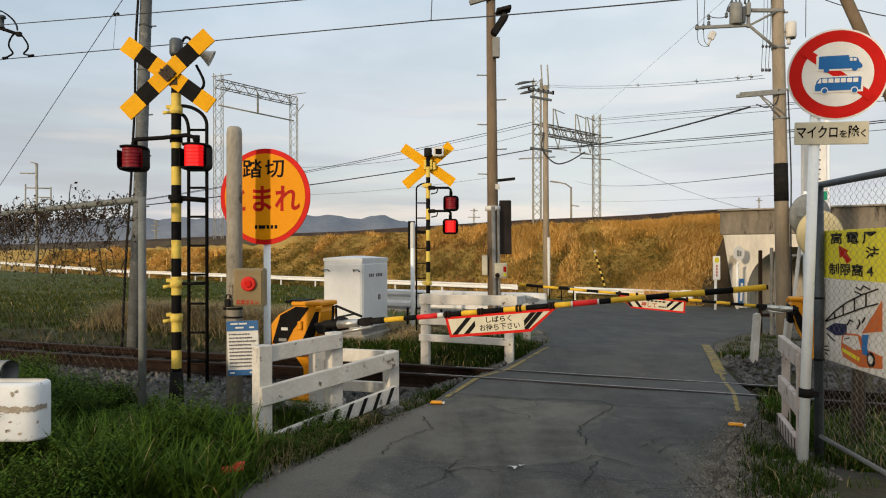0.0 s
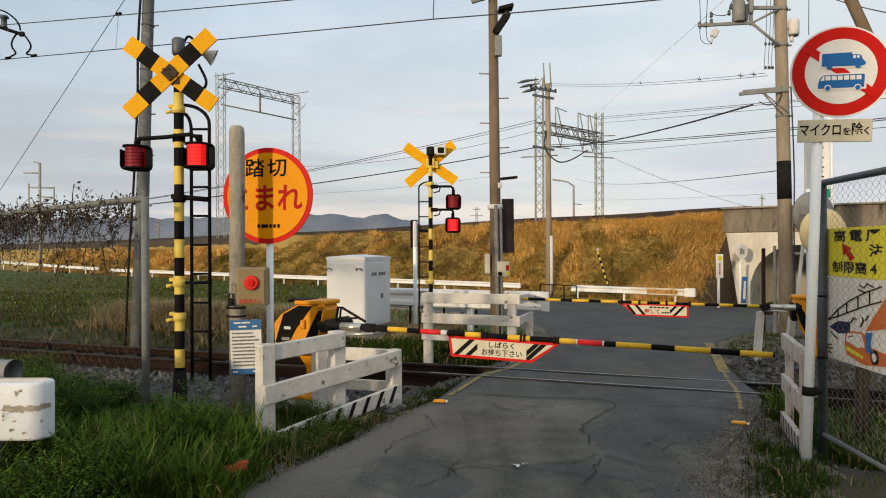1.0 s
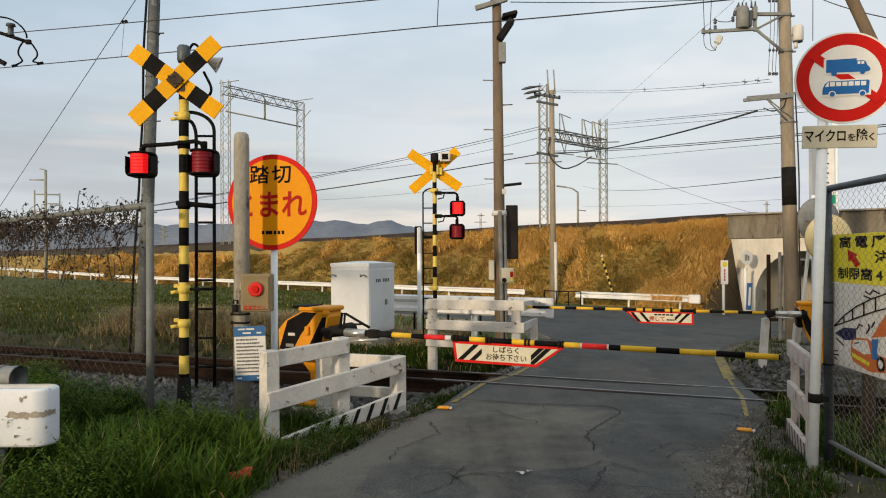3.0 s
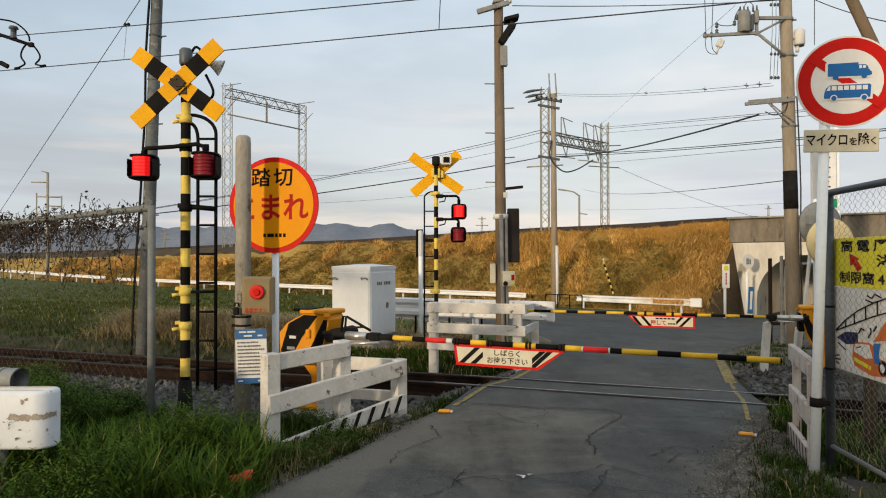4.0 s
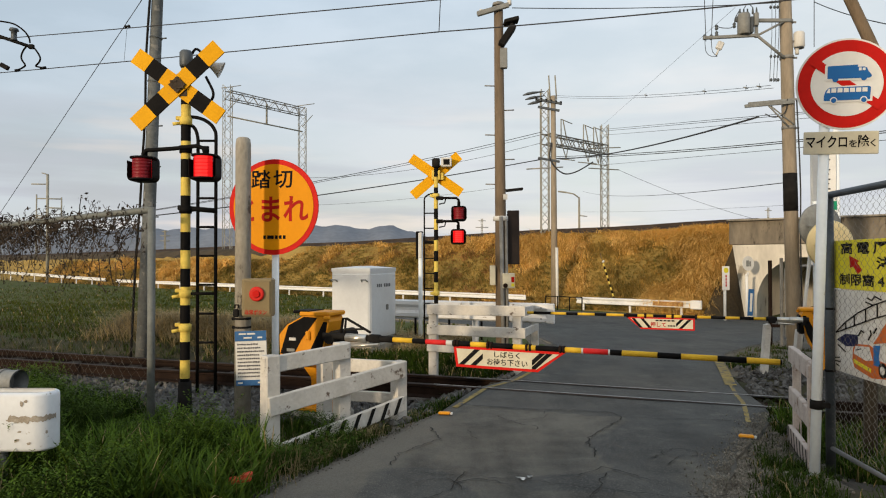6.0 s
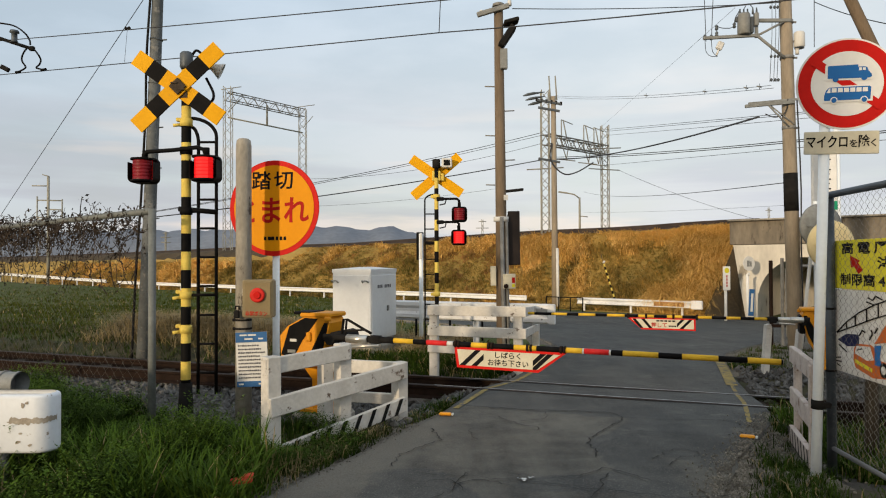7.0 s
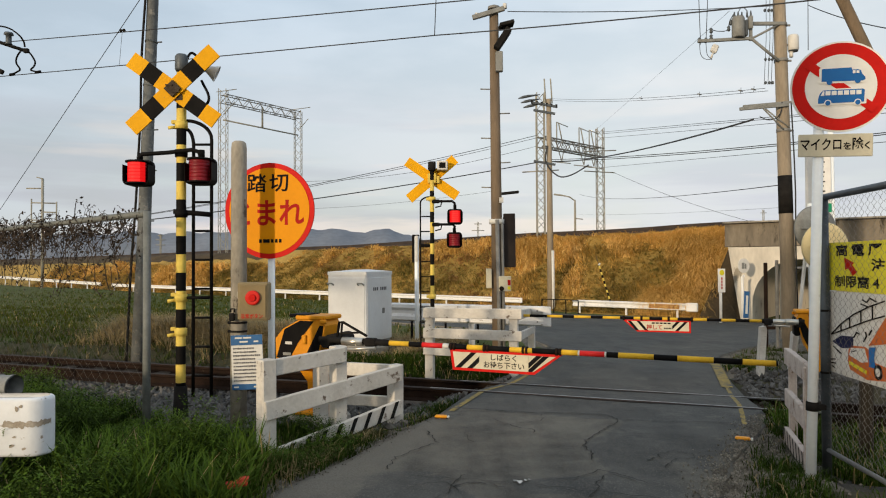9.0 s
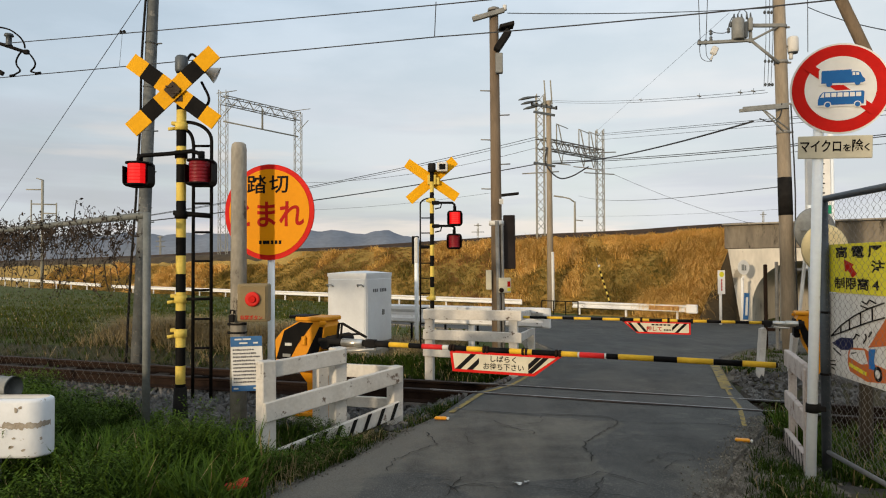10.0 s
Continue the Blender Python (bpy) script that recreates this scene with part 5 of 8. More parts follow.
def build_gate(name_label, at, mirror, spans, panel, thick):
    """A barrier machine with its arm. In its own space the arm points along +x. spans: (from, to, colour) along the arm."""
    t = thing("crossing_gate", name_label, "crossing gate", at)
    k = -1 if mirror else 1
    s = Shape()
    out = [(-0.55, 0.46), (-0.50, 0.37), (-0.18, 0.37), (-0.10, 0.41), (-0.03, 0.62), (0.01, 0.80), (-0.02, 0.855), (-0.27, 0.86), (-0.47, 0.76), (-0.56, 0.66)]
    s.plate(out, 0.30)
    body = part("machine_case", s, "orange", t, "orange machine case with black stripes", at=pose(-0.07, 0, 0.045) if not mirror else pose(0.02, 0, -0.02))
    for quad in ([(-0.545, 0.47), (-0.40, 0.45), (-0.30, 0.62), (-0.12, 0.84), (-0.27, 0.845), (-0.45, 0.755)], [(-0.25, 0.42), (-0.13, 0.41), (-0.06, 0.56), (-0.02, 0.72), (-0.01, 0.80), (-0.05, 0.80)]):
        for side in (1, -1):
            part("stripe", Shape().plate(quad, 0.008, Matrix.Translation((0, side * 0.153, 0))), "black", body)
    part("lid", Shape().box((-0.15, 0, 0.875), (0.34, 0.34, 0.045), bevel=0.012), "orange", body)
    part("lid_bar", Shape().box((-0.30, -0.02, 0.892), (0.20, 0.28, 0.03), bevel=0.01), "black", body)
    part("hinge", Shape().box((0.0, -0.17, 0.84), (0.07, 0.04, 0.04), bevel=0.01), "orange", body)
    part("hinge", Shape().box((-0.22, -0.165, 0.66), (0.05, 0.03, 0.09), bevel=0.01), "orange", body)
    part("number_bar", Shape().box((-0.40, -0.160, 0.62), (0.075, 0.006, 0.028)), "plate_white", body, "small white marking")
    part("notice_plate", Shape().box((-0.42, -0.160, 0.51), (0.09, 0.006, 0.03)), "galvanised", body, "small maker's plate")
    s = Shape()
    for z, w, d in ((-0.02, 0.17, 0.17), (0.12, 0.10, 0.12), (0.28, 0.11, 0.13), (0.39, 0.19, 0.20)):
        s.v += [(-0.22 + x * w, y * d, z) for x, y in ((-0.7, -0.7), (0.7, -0.7), (0.7, 0.7), (-0.7, 0.7))]
    s.f = [[4 * j + k, 4 * j + (k + 1) % 4, 4 * j + 4 + (k + 1) % 4, 4 * j + 4 + k] for j in range(3) for k in range(4)]
    s.mi, s.sm = [0] * 12, [False] * 12
    part("pedestal", s, "orange", t)
    part("foot_plate", Shape().box((-0.22, 0, -0.02), (0.40, 0.36, 0.04), bevel=0.01), "orange", t)
    part("footing", Shape().box((-0.22, 0, -0.16), (0.50, 0.46, 0.22), bevel=0.03), "concrete", t, "concrete footing block")
    part("pivot", Shape().tube([(0.02, -0.20 * k, 0.70), (0.02, 0.18 * k, 0.70)], 0.07 if k > 0 else 0.05, 16).tube([(0.02, -0.30 * k, 0.70), (0.02, -0.20 * k, 0.70)], 0.05 if k > 0 else 0.03, 14), "black_dull", t)
    if mirror:
        part("front_cover", Shape().box((0.0, 0.0, 0.68), (0.07, 0.26, 0.24), bevel=0.012), "black", body, "black front cover")
        root = (Shape().tube([(-0.05, 0, 0), (0.05, 0, 0)], 0.034, 12, 0).tube([(0.02, 0, -0.005), (0.17, 0, -0.005)], 0.040, 14, 1)
                .tube([(0.15, 0, -0.005), (0.32, 0, -0.005)], 0.034, 14, 1).tube([(0.31, 0, 0), (0.45, 0, 0)], 0.026, 12, 0)
                .box((0.38, 0, -0.01), (0.09, 0.06, 0.085), bevel=0.012, mi=0).tube([(0.12, 0.03, -0.06), (0.31, 0.03, -0.05)], 0.013, 8, 1))
    else:
        root = (Shape().tube([(-0.05, 0, 0), (0.24, 0, 0)], 0.030, 12, 0).tube([(0.20, 0, -0.005), (0.42, 0, -0.005)], 0.040, 14, 1)
                .tube([(0.42, 0, 0), (0.69, 0, 0)], 0.030, 12, 0).box((0.50, 0, 0.0), (0.12, 0.07, 0.075), bevel=0.012, mi=0)
                .tube([(0.18, -0.03, -0.085), (0.56, -0.03, -0.05)], 0.016, 8, 1))
    arm = part("arm", root, ("black_dull", "silver"), t, "striped barrier arm", at=pose(0.0, -0.27 * k, 0.726 if k > 0 else 0.735))
    for a, b, c in spans:
        part("sleeve", Shape().tube([(a, 0, 0), (b - 0.001, 0, 0)], thick, 12), c, arm)
    part("end_cap", Shape().tube([(spans[-1][1], 0, 0), (spans[-1][1] + 0.012, 0, 0)], thick * 0.8, 10), "black", arm)
    if not mirror:
        part("linkage", Shape().tube([(0.12, 0.04, 0.03), (0.14, 0.04, 0.17), (0.18, 0.04, 0.17), (0.44, 0.03, 0.05)], 0.013, 6)
             .tube([(0.16, 0.04, 0.03), (0.17, 0.04, 0.16)], 0.011, 6).tube([(0.16, 0.04, 0.06), (0.36, 0.03, 0.08)], 0.011, 6), "black_dull", arm, "black steel linkage")
    if panel:
        panel(arm)
    return t, arm


def wait_panel(arm):
    s = Shape()
    x0, x1, z0, z1 = 1.29, 2.30, -0.205, -0.022
    m = Matrix.Translation((0, -0.01, 0))
    s.plate([(x0 + 0.03, z0), (x1 - 0.24, z0), (x1, z1), (x0, z1)], 0.008, m, 0)
    s.plate([(x0 + 0.052, z0 + 0.024), (x1 - 0.25, z0 + 0.024), (x1 - 0.055, z1 - 0.02), (x0 + 0.03, z1 - 0.02)], 0.003, m @ Matrix.Translation((0, -0.006, 0)), 1)
    lo, hi = z0 + 0.024, z1 - 0.02
    for a in (x0 + 0.055, x0 + 0.165, x1 - 0.37, x1 - 0.25):
        s.plate([(a, lo), (a + 0.052, lo), (a + 0.052 + 0.145, hi), (a + 0.145, hi)] if a < x1 - 0.3 else [(a - 0.06, lo), (a - 0.008, lo), (a + 0.137, hi), (a + 0.085, hi)], 0.002, m @ Matrix.Translation((0, -0.0085, 0)), 2)
    s.plate([(x0 + 0.28, lo), (x0 + 0.72, lo), (x0 + 0.72, hi), (x0 + 0.28, hi)], 0.002, m @ Matrix.Translation((0, -0.0108, 0)), 1)
    writing(s, "しばらく", x0 + 0.50, hi - 0.036, 0.058, -0.0132 - 0.01, 2, bold=0.0012, wide=1.12)
    writing(s, "お待ち下さい", x0 + 0.50, lo + 0.037, 0.062, -0.0132 - 0.01, 2, bold=0.0010, wide=1.0)
    part("sign_panel", s, ("red", "sign_cream", "ink"), arm, "red-edged panel with black slanted stripes and writing")
    for a in (1.29, 1.60, 1.95, 2.24):
        part("strap", Shape().tube([(a, 0, 0), (a + 0.02, 0, 0)], 0.033, 12).tube([(a + 0.03, 0, 0), (a + 0.05, 0, 0)], 0.032, 12), "rail", arm, "rusty pipe clip")


def push_panel(arm):
    s = Shape()
    x0, x1, z0, z1 = 1.33, 2.23, -0.185, -0.022
    m = Matrix.Translation((0, 0.01, 0))
    s.plate([(x0, z0), (x1 - 0.20, z0), (x1, z1), (x0 + 0.0, z1)], 0.008, m, 0)
    lo, hi = z0 + 0.022, z1 - 0.016
    s.plate([(x0 + 0.022, lo), (x1 - 0.205, lo), (x1 - 0.055, hi), (x0 + 0.022, hi)], 0.003, m @ Matrix.Translation((0, 0.006, 0)), 1)
    for a in (x0 + 0.04, x0 + 0.14, x1 - 0.34, x1 - 0.22):
        s.plate([(a, hi), (a + 0.045, hi), (a + 0.165 if a < x0 + 0.3 else a + 0.02, lo), (a + 0.12 if a < x0 + 0.3 else a - 0.025, lo)] if a < x0 + 0.3
                else [(a, lo), (a + 0.045, lo), (a + 0.15, hi), (a + 0.105, hi)], 0.002, m @ Matrix.Translation((0, 0.0085, 0)), 2)
    s.plate([(x0 + 0.24, lo), (x1 - 0.36, lo), (x1 - 0.36, hi), (x0 + 0.24, hi)], 0.002, m @ Matrix.Translation((0, 0.0108, 0)), 1)
    writing(s, "押して", -(x0 + 0.47), lo + 0.042, 0.072, -0.0245, 3, Matrix.Rotation(math.pi, 4, "Z"), 0.0014)
    for z, a, b, mi in ((hi - 0.022, 0.26, 0.52, 2), (lo + 0.034, 0.25, 0.35, 2)):
        for j in range(5):
            u = x0 + a + (b - a) * j / 5
            s.plate(rect(u, z - 0.010, u + (b - a) / 6.5, z + 0.010), 0.002, m @ Matrix.Translation((0, 0.0128, 0)), mi)
    part("sign_panel", s, ("red", "sign_cream", "ink", "ink_red"), arm, "red-edged panel with slanted stripes")
    for a in (1.30, 1.60, 1.96, 2.20):
        part("strap", Shape().tube([(a, 0, 0), (a + 0.03, 0, 0)], 0.036, 10), "rail", arm, "rusty pipe clip")


Y, K, R, W = "arm_yellow", "black", "red_band", "plate_white"
near_cuts = ((0.68, K), (0.89, Y), (1.02, K), (1.22, R), (1.28, W), (1.45, K), (1.61, Y), (1.84, K), (2.04, Y), (2.29, K), (2.43, Y), (2.445, W), (2.65, R), (2.665, W), (2.76, K),
             (3.04, Y), (3.22, K), (3.49, Y), (3.70, K), (3.935, Y))
near_spans = [(a, b, c) for (a, _), (b, c) in zip(((0.60, K),) + near_cuts, near_cuts)]
gate_near, arm_near = build_gate("orange crossing gate with lowering striped arm", pose(-1.02, 7.05, -0.03, 0, 0, ARM_TURN), False, near_spans, wait_panel, 0.0235)
far_yellow = ((0.445, 0.60), (0.77, 0.945), (1.125, 1.33), (1.50, 1.70), (1.87, 2.08), (2.265, 2.505), (2.67, 2.91), (3.075, 3.30), (3.555, 3.67))
far_spans = [span for (a, b), (c, _) in zip(far_yellow, far_yellow[1:] + ((3.67, 0),)) for span in ((a, b, Y), (b, c, K)) if span[1] > span[0]]
gate_far, arm_far = build_gate("orange crossing gate beyond the rails with lowered striped arm", pose(4.73, 9.35, -0.09, 0, 0, ARM_TURN + 180), True, far_spans, push_panel, 0.020)


# ---------------------------------------------------------------- posts, boxes and signs beside the lane
def build_button_post():
    t = thing("concrete_post", "weathered round concrete post carrying emergency button", "post", pose(-1.76, 6.18, -0.06))
    part("shaft", Shape().tube([(0, 0, -0.2), (0, 0, 2.50), (0, 0, 2.545), (0, 0, 2.56)], [0.072, 0.066, 0.060, 0.042], 20), "concrete", t)
    b = part("button_box", Shape().box((0.162, -0.095, 1.165), (0.262, 0.12, 0.325), bevel=0.012), "button_box", t, "tan emergency button box")
    part("door", Shape().box((0.167, -0.158, 1.165), (0.222, 0.014, 0.285), bevel=0.006), "button_face", b)
    part("button_guard", Shape().tube([(0.167, -0.163, 1.197), (0.167, -0.185, 1.197), (0.167, -0.19, 1.197)], [0.062, 0.062, 0.05], 24), "button_red", b, "red button ring")
    part("push_button", Shape().tube([(0.167, -0.19, 1.197), (0.167, -0.205, 1.197)], [0.032, 0.028], 18), "red", b)
    letters(b, "非常ボタン", 0.156, 1.037, 0.045, -0.1662, "ink_red", 0.0008, 0.85, 1.0)
    part("side_plate", Shape().box((0.030, -0.10, 1.22), (0.012, 0.05, 0.06)), "plate_white", b)
    part("padlock", Shape().box((-0.028, -0.11, 1.03), (0.05, 0.03, 0.07), bevel=0.01).tube([(-0.038, -0.11, 1.07), (-0.038, -0.11, 1.10), (-0.008, -0.11, 1.10), (-0.008, -0.11, 1.07)], 0.008, 6), "black_dull", b)
    for z in (0.975, 0.90):
        part("strap", Shape().tube([(0, 0, z - 0.009), (0, 0, z + 0.009)], 0.072, 16).box((-0.075, -0.02, z), (0.03, 0.03, 0.025), bevel=0.005), "black_dull", t)
    n = part("notice_board", Shape().box((0.105, -0.085, 0.565), (0.270, 0.008, 0.49), bevel=0.002), "plate_white", t, "blue and white notice board",
             at=pose(0.012, 0, 0.098, 0, -2.0, 0) @ Matrix.Diagonal((1.0, 1.0, 0.955, 1.0)))
    part("band", Shape().box((0.105, -0.091, 0.765), (0.270, 0.004, 0.09)), "plate_blue", n, "blue heading")
    part("band", Shape().box((0.105, -0.091, 0.345), (0.270, 0.004, 0.05)), "plate_blue", n, "blue foot")
    s, rnd = Shape(), random.Random(5)
    for k in range(10):
        z, x = 0.690 - 0.032 * k, -0.012
        while x < 0.21:
            w = rnd.uniform(0.007, 0.016)
            s.box((x + w / 2, -0.0915, z + rnd.uniform(-0.001, 0.001)), (w, 0.003, rnd.uniform(0.010, 0.015)))
            x += w + rnd.uniform(0.003, 0.006)
            if x > 0.17 and rnd.random() < 0.25:
                break
    part("small_print", s, "ink_soft", n)
    for a, b2, z in ((-0.04, 0.02, 0.785), (0.03, 0.10, 0.785), (0.0, 0.07, 0.75), (0.12, 0.16, 0.75), (0.11, 0.17, 0.345), (-0.06, -0.02, 0.345)):
        part("print_bar", Shape().box(((a + b2) / 2 + 0.047, -0.0945, z), (b2 - a, 0.003, 0.014)), "plate_white", n)


def build_stop_sign():
    t = thing("round_sign", "round orange stop sign with red rim at the crossing", "road sign", pose(-1.559, 6.45, -0.013, 0, 0, -12) @ Matrix.Scale(0.9685, 4))
    part("post", Shape().tube([(0, 0.045, -0.2), (0, 0.045, 2.2)], 0.034, 14), "white_post", t)
    b = part("rim", Shape().plate(disc(0.452, 56, 0.0, 1.985), 0.014), "red", t, "red rim")
    part("face", Shape().plate(disc(0.405, 56, 0.0, 1.985), 0.004, Matrix.Translation((0, -0.0092, 0))), "sign_orange", b, "orange face")
    letters(b, "踏切", -0.01, 2.235, 0.185, -0.0125, "ink", 0.003, 1.1, 1.12)
    s = Shape()
    s.box((-0.02, -0.0125, 1.70), (0.04, 0.002, 0.03))
    for k in range(6):
        s.box((-0.085 + 0.04 * k, -0.0125, 1.70), (0.026, 0.002, 0.034))
    part("mark_bars", s, "ink", b)
    letters(b, "とまれ", -0.03, 1.945, 0.27, -0.0127, "ink_red", 0.006, 0.95, 1.0)
    part("clip", Shape().box((0, 0.02, 2.15), (0.10, 0.03, 0.03)).box((0, 0.02, 1.80), (0.10, 0.03, 0.03)), "galvanised", t)


def build_truck_sign():
    t = thing("round_sign", "round red and white no-lorries-or-buses sign on pale post", "road sign", pose(2.445, 4.68, -0.05, 0, 0, -18) @ pose(0, 0, 0, 0, 1.9, 0))
    part("post", Shape().tube([(0, 0.035, -0.2), (0, 0.035, 2.75)], 0.033, 16), "white_post", t)
    m = Matrix.Translation((0.115, 0, 2.63))
    b = part("rim", Shape().plate(disc(0.30, 64), 0.012, m), "white_enamel", t, "white edge")
    part("red_ring", Shape().plate(disc(0.288, 64), 0.003, m @ Matrix.Translation((0, -0.0078, 0))), "red", b, "red ring")
    part("face", Shape().plate(disc(0.212, 56), 0.003, m @ Matrix.Translation((0, -0.0112, 0))), "white_enamel", b, "white face")
    s = Shape()
    bar = m @ Matrix.Rotation(radians(38), 4, "Y")
    s.plate(rect(-0.255, -0.027, 0.255, 0.027), 0.003, bar @ Matrix.Translation((0, -0.0146, 0)))
    part("slash", s, "red", b, "red slash")
    fit_in = Matrix.Translation((-0.026, 0, 0.0)) @ Matrix.Diagonal((0.90, 1.0, 0.95, 1.0))
    f = m @ Matrix.Translation((0, -0.0182, 0)) @ fit_in
    lorry = [(-0.098, 0.036), (0.17, 0.034), (0.187, 0.042), (0.185, 0.058), (0.166, 0.080), (0.155, 0.106), (0.140, 0.112), (0.098, 0.112), (0.098, 0.127), (-0.092, 0.124), (-0.098, 0.118)]
    bus = [(-0.118, -0.116), (0.180, -0.112), (0.184, -0.030), (0.174, -0.022), (-0.085, -0.025), (-0.106, -0.045), (-0.118, -0.080)]
    # a white margin keeps the slash clear of the vehicles
    s = Shape()
    for shape2 in (lorry, bus):
        cx, cz = sum(p[0] for p in shape2) / len(shape2), sum(p[1] for p in shape2) / len(shape2)
        s.plate([(cx + (x - cx) * 1.09, cz + (z - cz) * 1.24) for x, z in shape2], 0.002, m @ Matrix.Translation((0, -0.0166, 0)) @ fit_in)
    part("margin", s, "white_enamel", b, "white margin")
    part("lorry_shape", Shape().plate(lorry, 0.003, f), "sign_blue", b, "blue lorry shape")
    part("bus_shape", Shape().plate(bus, 0.003, f), "sign_blue", b, "blue bus shape")
    g = f @ Matrix.Translation((0, -0.0022, 0))
    for r in (rect(0.104, 0.086, 0.121, 0.106), rect(0.128, 0.086, 0.146, 0.104)):
        part("window_mark", Shape().plate(r, 0.002, g), "white_enamel", b)
    for x, z in ((-0.046, 0.031), (0.138, 0.036)):
        part("wheel_mark", Shape().plate(disc(0.019, 18, x, z), 0.0032, f @ Matrix.Translation((0, -0.0004, 0))), "sign_blue", b)
    part("window_mark", Shape().plate([(-0.103, -0.062), (-0.078, -0.062), (-0.078, -0.031), (-0.086, -0.031)], 0.002, g), "white_enamel", b)
    for k in range(6):
        a = -0.070 + 0.040 * k
        part("window_mark", Shape().plate(rect(a, -0.060, a + 0.032, -0.031), 0.002, g), "white_enamel", b)
    for x in (-0.054, 0.140):
        part("wheel_rim", Shape().plate(disc(0.024, 20, x, -0.115), 0.0035, f @ Matrix.Translation((0, -0.001, 0))), "white_enamel", b)
        part("wheel_mark", Shape().plate(disc(0.017, 18, x, -0.115), 0.003, g @ Matrix.Translation((0, -0.002, 0))), "sign_blue", b)
    p = part("sub_plate", Shape().box((0.092, 0.0, 2.245), (0.44, 0.012, 0.15), bevel=0.004), "sign_cream", t, "cream plate with black lettering")
    letters(p, "マイクロ", 0.008, 2.245, 0.088, -0.0085, "ink", 0.0018, 0.74, 0.98)
    letters(p, "を", 0.163, 2.235, 0.055, -0.0085, "ink", 0.0012)
    letters(p, "除", 0.222, 2.247, 0.085, -0.0085, "ink", 0.0018, 0.8)
    letters(p, "く", 0.280, 2.238, 0.055, -0.0085, "ink", 0.0012)
    part("clip", Shape().tube([(0, 0.035, 0.485), (0, 0.035, 0.545)], 0.041, 14).box((0.05, 0.03, 0.515), (0.06, 0.04, 0.035), bevel=0.004), "black_dull", t, "black steel clip")
    part("clip", Shape().box((0, 0.018, 2.66), (0.09, 0.025, 0.035)).box((0, 0.018, 2.245), (0.09, 0.025, 0.035)), "galvanised", t)


build_button_post()
build_stop_sign()
build_truck_sign()


def fence(label, posts, rails, material, group="", thick=0.045, post_size=0.12, striped=(), category="fence"):
    """A painted timber fence; posts: (x, y, base, top); rails: (from, to, low, high) with heights at the centre."""
    x, y = posts[0][:2]
    t = thing("white_fence", label, category, pose(x, y, level(x, y)), group)
    o = Vector((x, y, level(x, y)))
    way = Vector(rails[0][1]) - Vector(rails[0][0])
    square = Matrix.Rotation(math.atan2(way.y, way.x), 4, "Z")
    for px, py, zb, zt in posts:
        part("post", Shape().box(Vector((px, py, (zb + zt) / 2)) - o, (post_size, post_size * 0.85, zt - zb), square, bevel=0.008), material, t)
    for k, (p, q, tall) in enumerate(rails):
        s = Shape()
        beam(s, Vector(p) - o, Vector(q) - o, thick, tall, bevel=0.006)
        r = part("rail", s, material, t)
        if k in striped:
            d = (Vector(q) - Vector(p))
            n = Vector((d.y, -d.x, 0)).normalized()
            if n.dot(Vector((px, py, 0))) > 0:
                n = -n
            for j in range(8):
                a = 0.06 + 0.118 * j
                s2 = Shape()
                base = Vector(p) - o + n * (thick / 2 + 0.003)
                up = Vector((0, 0, tall / 2))
                s2.add([base + d * a - up, base + d * (a + 0.035) - up, base + d * (a + 0.085) + up, base + d * (a + 0.05) + up], [(0, 1, 2, 3)])
                part("stripe", s2, "black_dull", r, "worn black stripe")
    return t


fence("white timber fence with peeling paint beside the lane",
      [(-1.318, 5.36, -0.25, 0.705), (-0.855, 5.90, -0.2, 0.74), (-0.41, 6.38, -0.2, 0.515), (-1.13, 6.68, -0.2, 0.50)],
      [((-1.355, 5.30, 0.63), (-0.795, 5.86, 0.675), 0.125), ((-1.315, 5.29, 0.325), (-0.36, 6.31, 0.45), 0.145), ((-1.26, 5.31, -0.03), (-0.36, 6.31, 0.15), 0.13),
       ((-0.36, 6.45, 0.44), (-1.2, 6.76, 0.44), 0.12), ((-0.36, 6.45, 0.16), (-1.2, 6.76, 0.15), 0.10)], "white_wood", "timber fences", striped=(2,))
fence("white timber fence corner beyond the rails",
      [(-0.15, 9.98, -0.35, 0.80), (1.0, 9.66, -0.35, 0.80), (1.58, 12.3, -0.5, 0.62)],
      [((-0.24, 9.95, 0.725), (1.10, 9.58, 0.725), 0.14), ((-0.24, 9.95, 0.445), (1.10, 9.58, 0.425), 0.14), ((-0.24, 9.95, 0.19), (1.05, 9.58, 0.16), 0.10),
       ((1.03, 9.62, 0.70), (1.62, 12.36, 0.57), 0.13), ((1.03, 9.62, 0.40), (1.62, 12.36, 0.25), 0.12)], "white_wood", "timber fences")
fence("old white timber fence with flaking paint and stripes",
      [(2.56, 4.93, -0.2, 0.69), (2.915, 5.86, -0.2, 0.68)],
      [((2.53, 4.82, 0.645), (2.905, 5.93, 0.635), 0.135), ((2.53, 4.82, 0.295), (2.905, 5.93, 0.295), 0.14), ((2.53, 4.82, 0.0), (2.895, 5.93, -0.02), 0.13)],
      "white_wood_old", "timber fences", post_size=0.07, striped=(2,))


def build_marker(x, y, tilt_deg, h, w, label):
    t = thing("marker_post", label, "post", pose(x, y, level(x, y) - 0.04, 0, tilt_deg, 0), "white marker posts")
    part("board", Shape().plate([(-w / 2, -0.1), (w / 2, -0.1), (w / 2, h - 0.05), (w * 0.2, h), (-w / 2, h - 0.02)], 0.09), "white_wood", t)


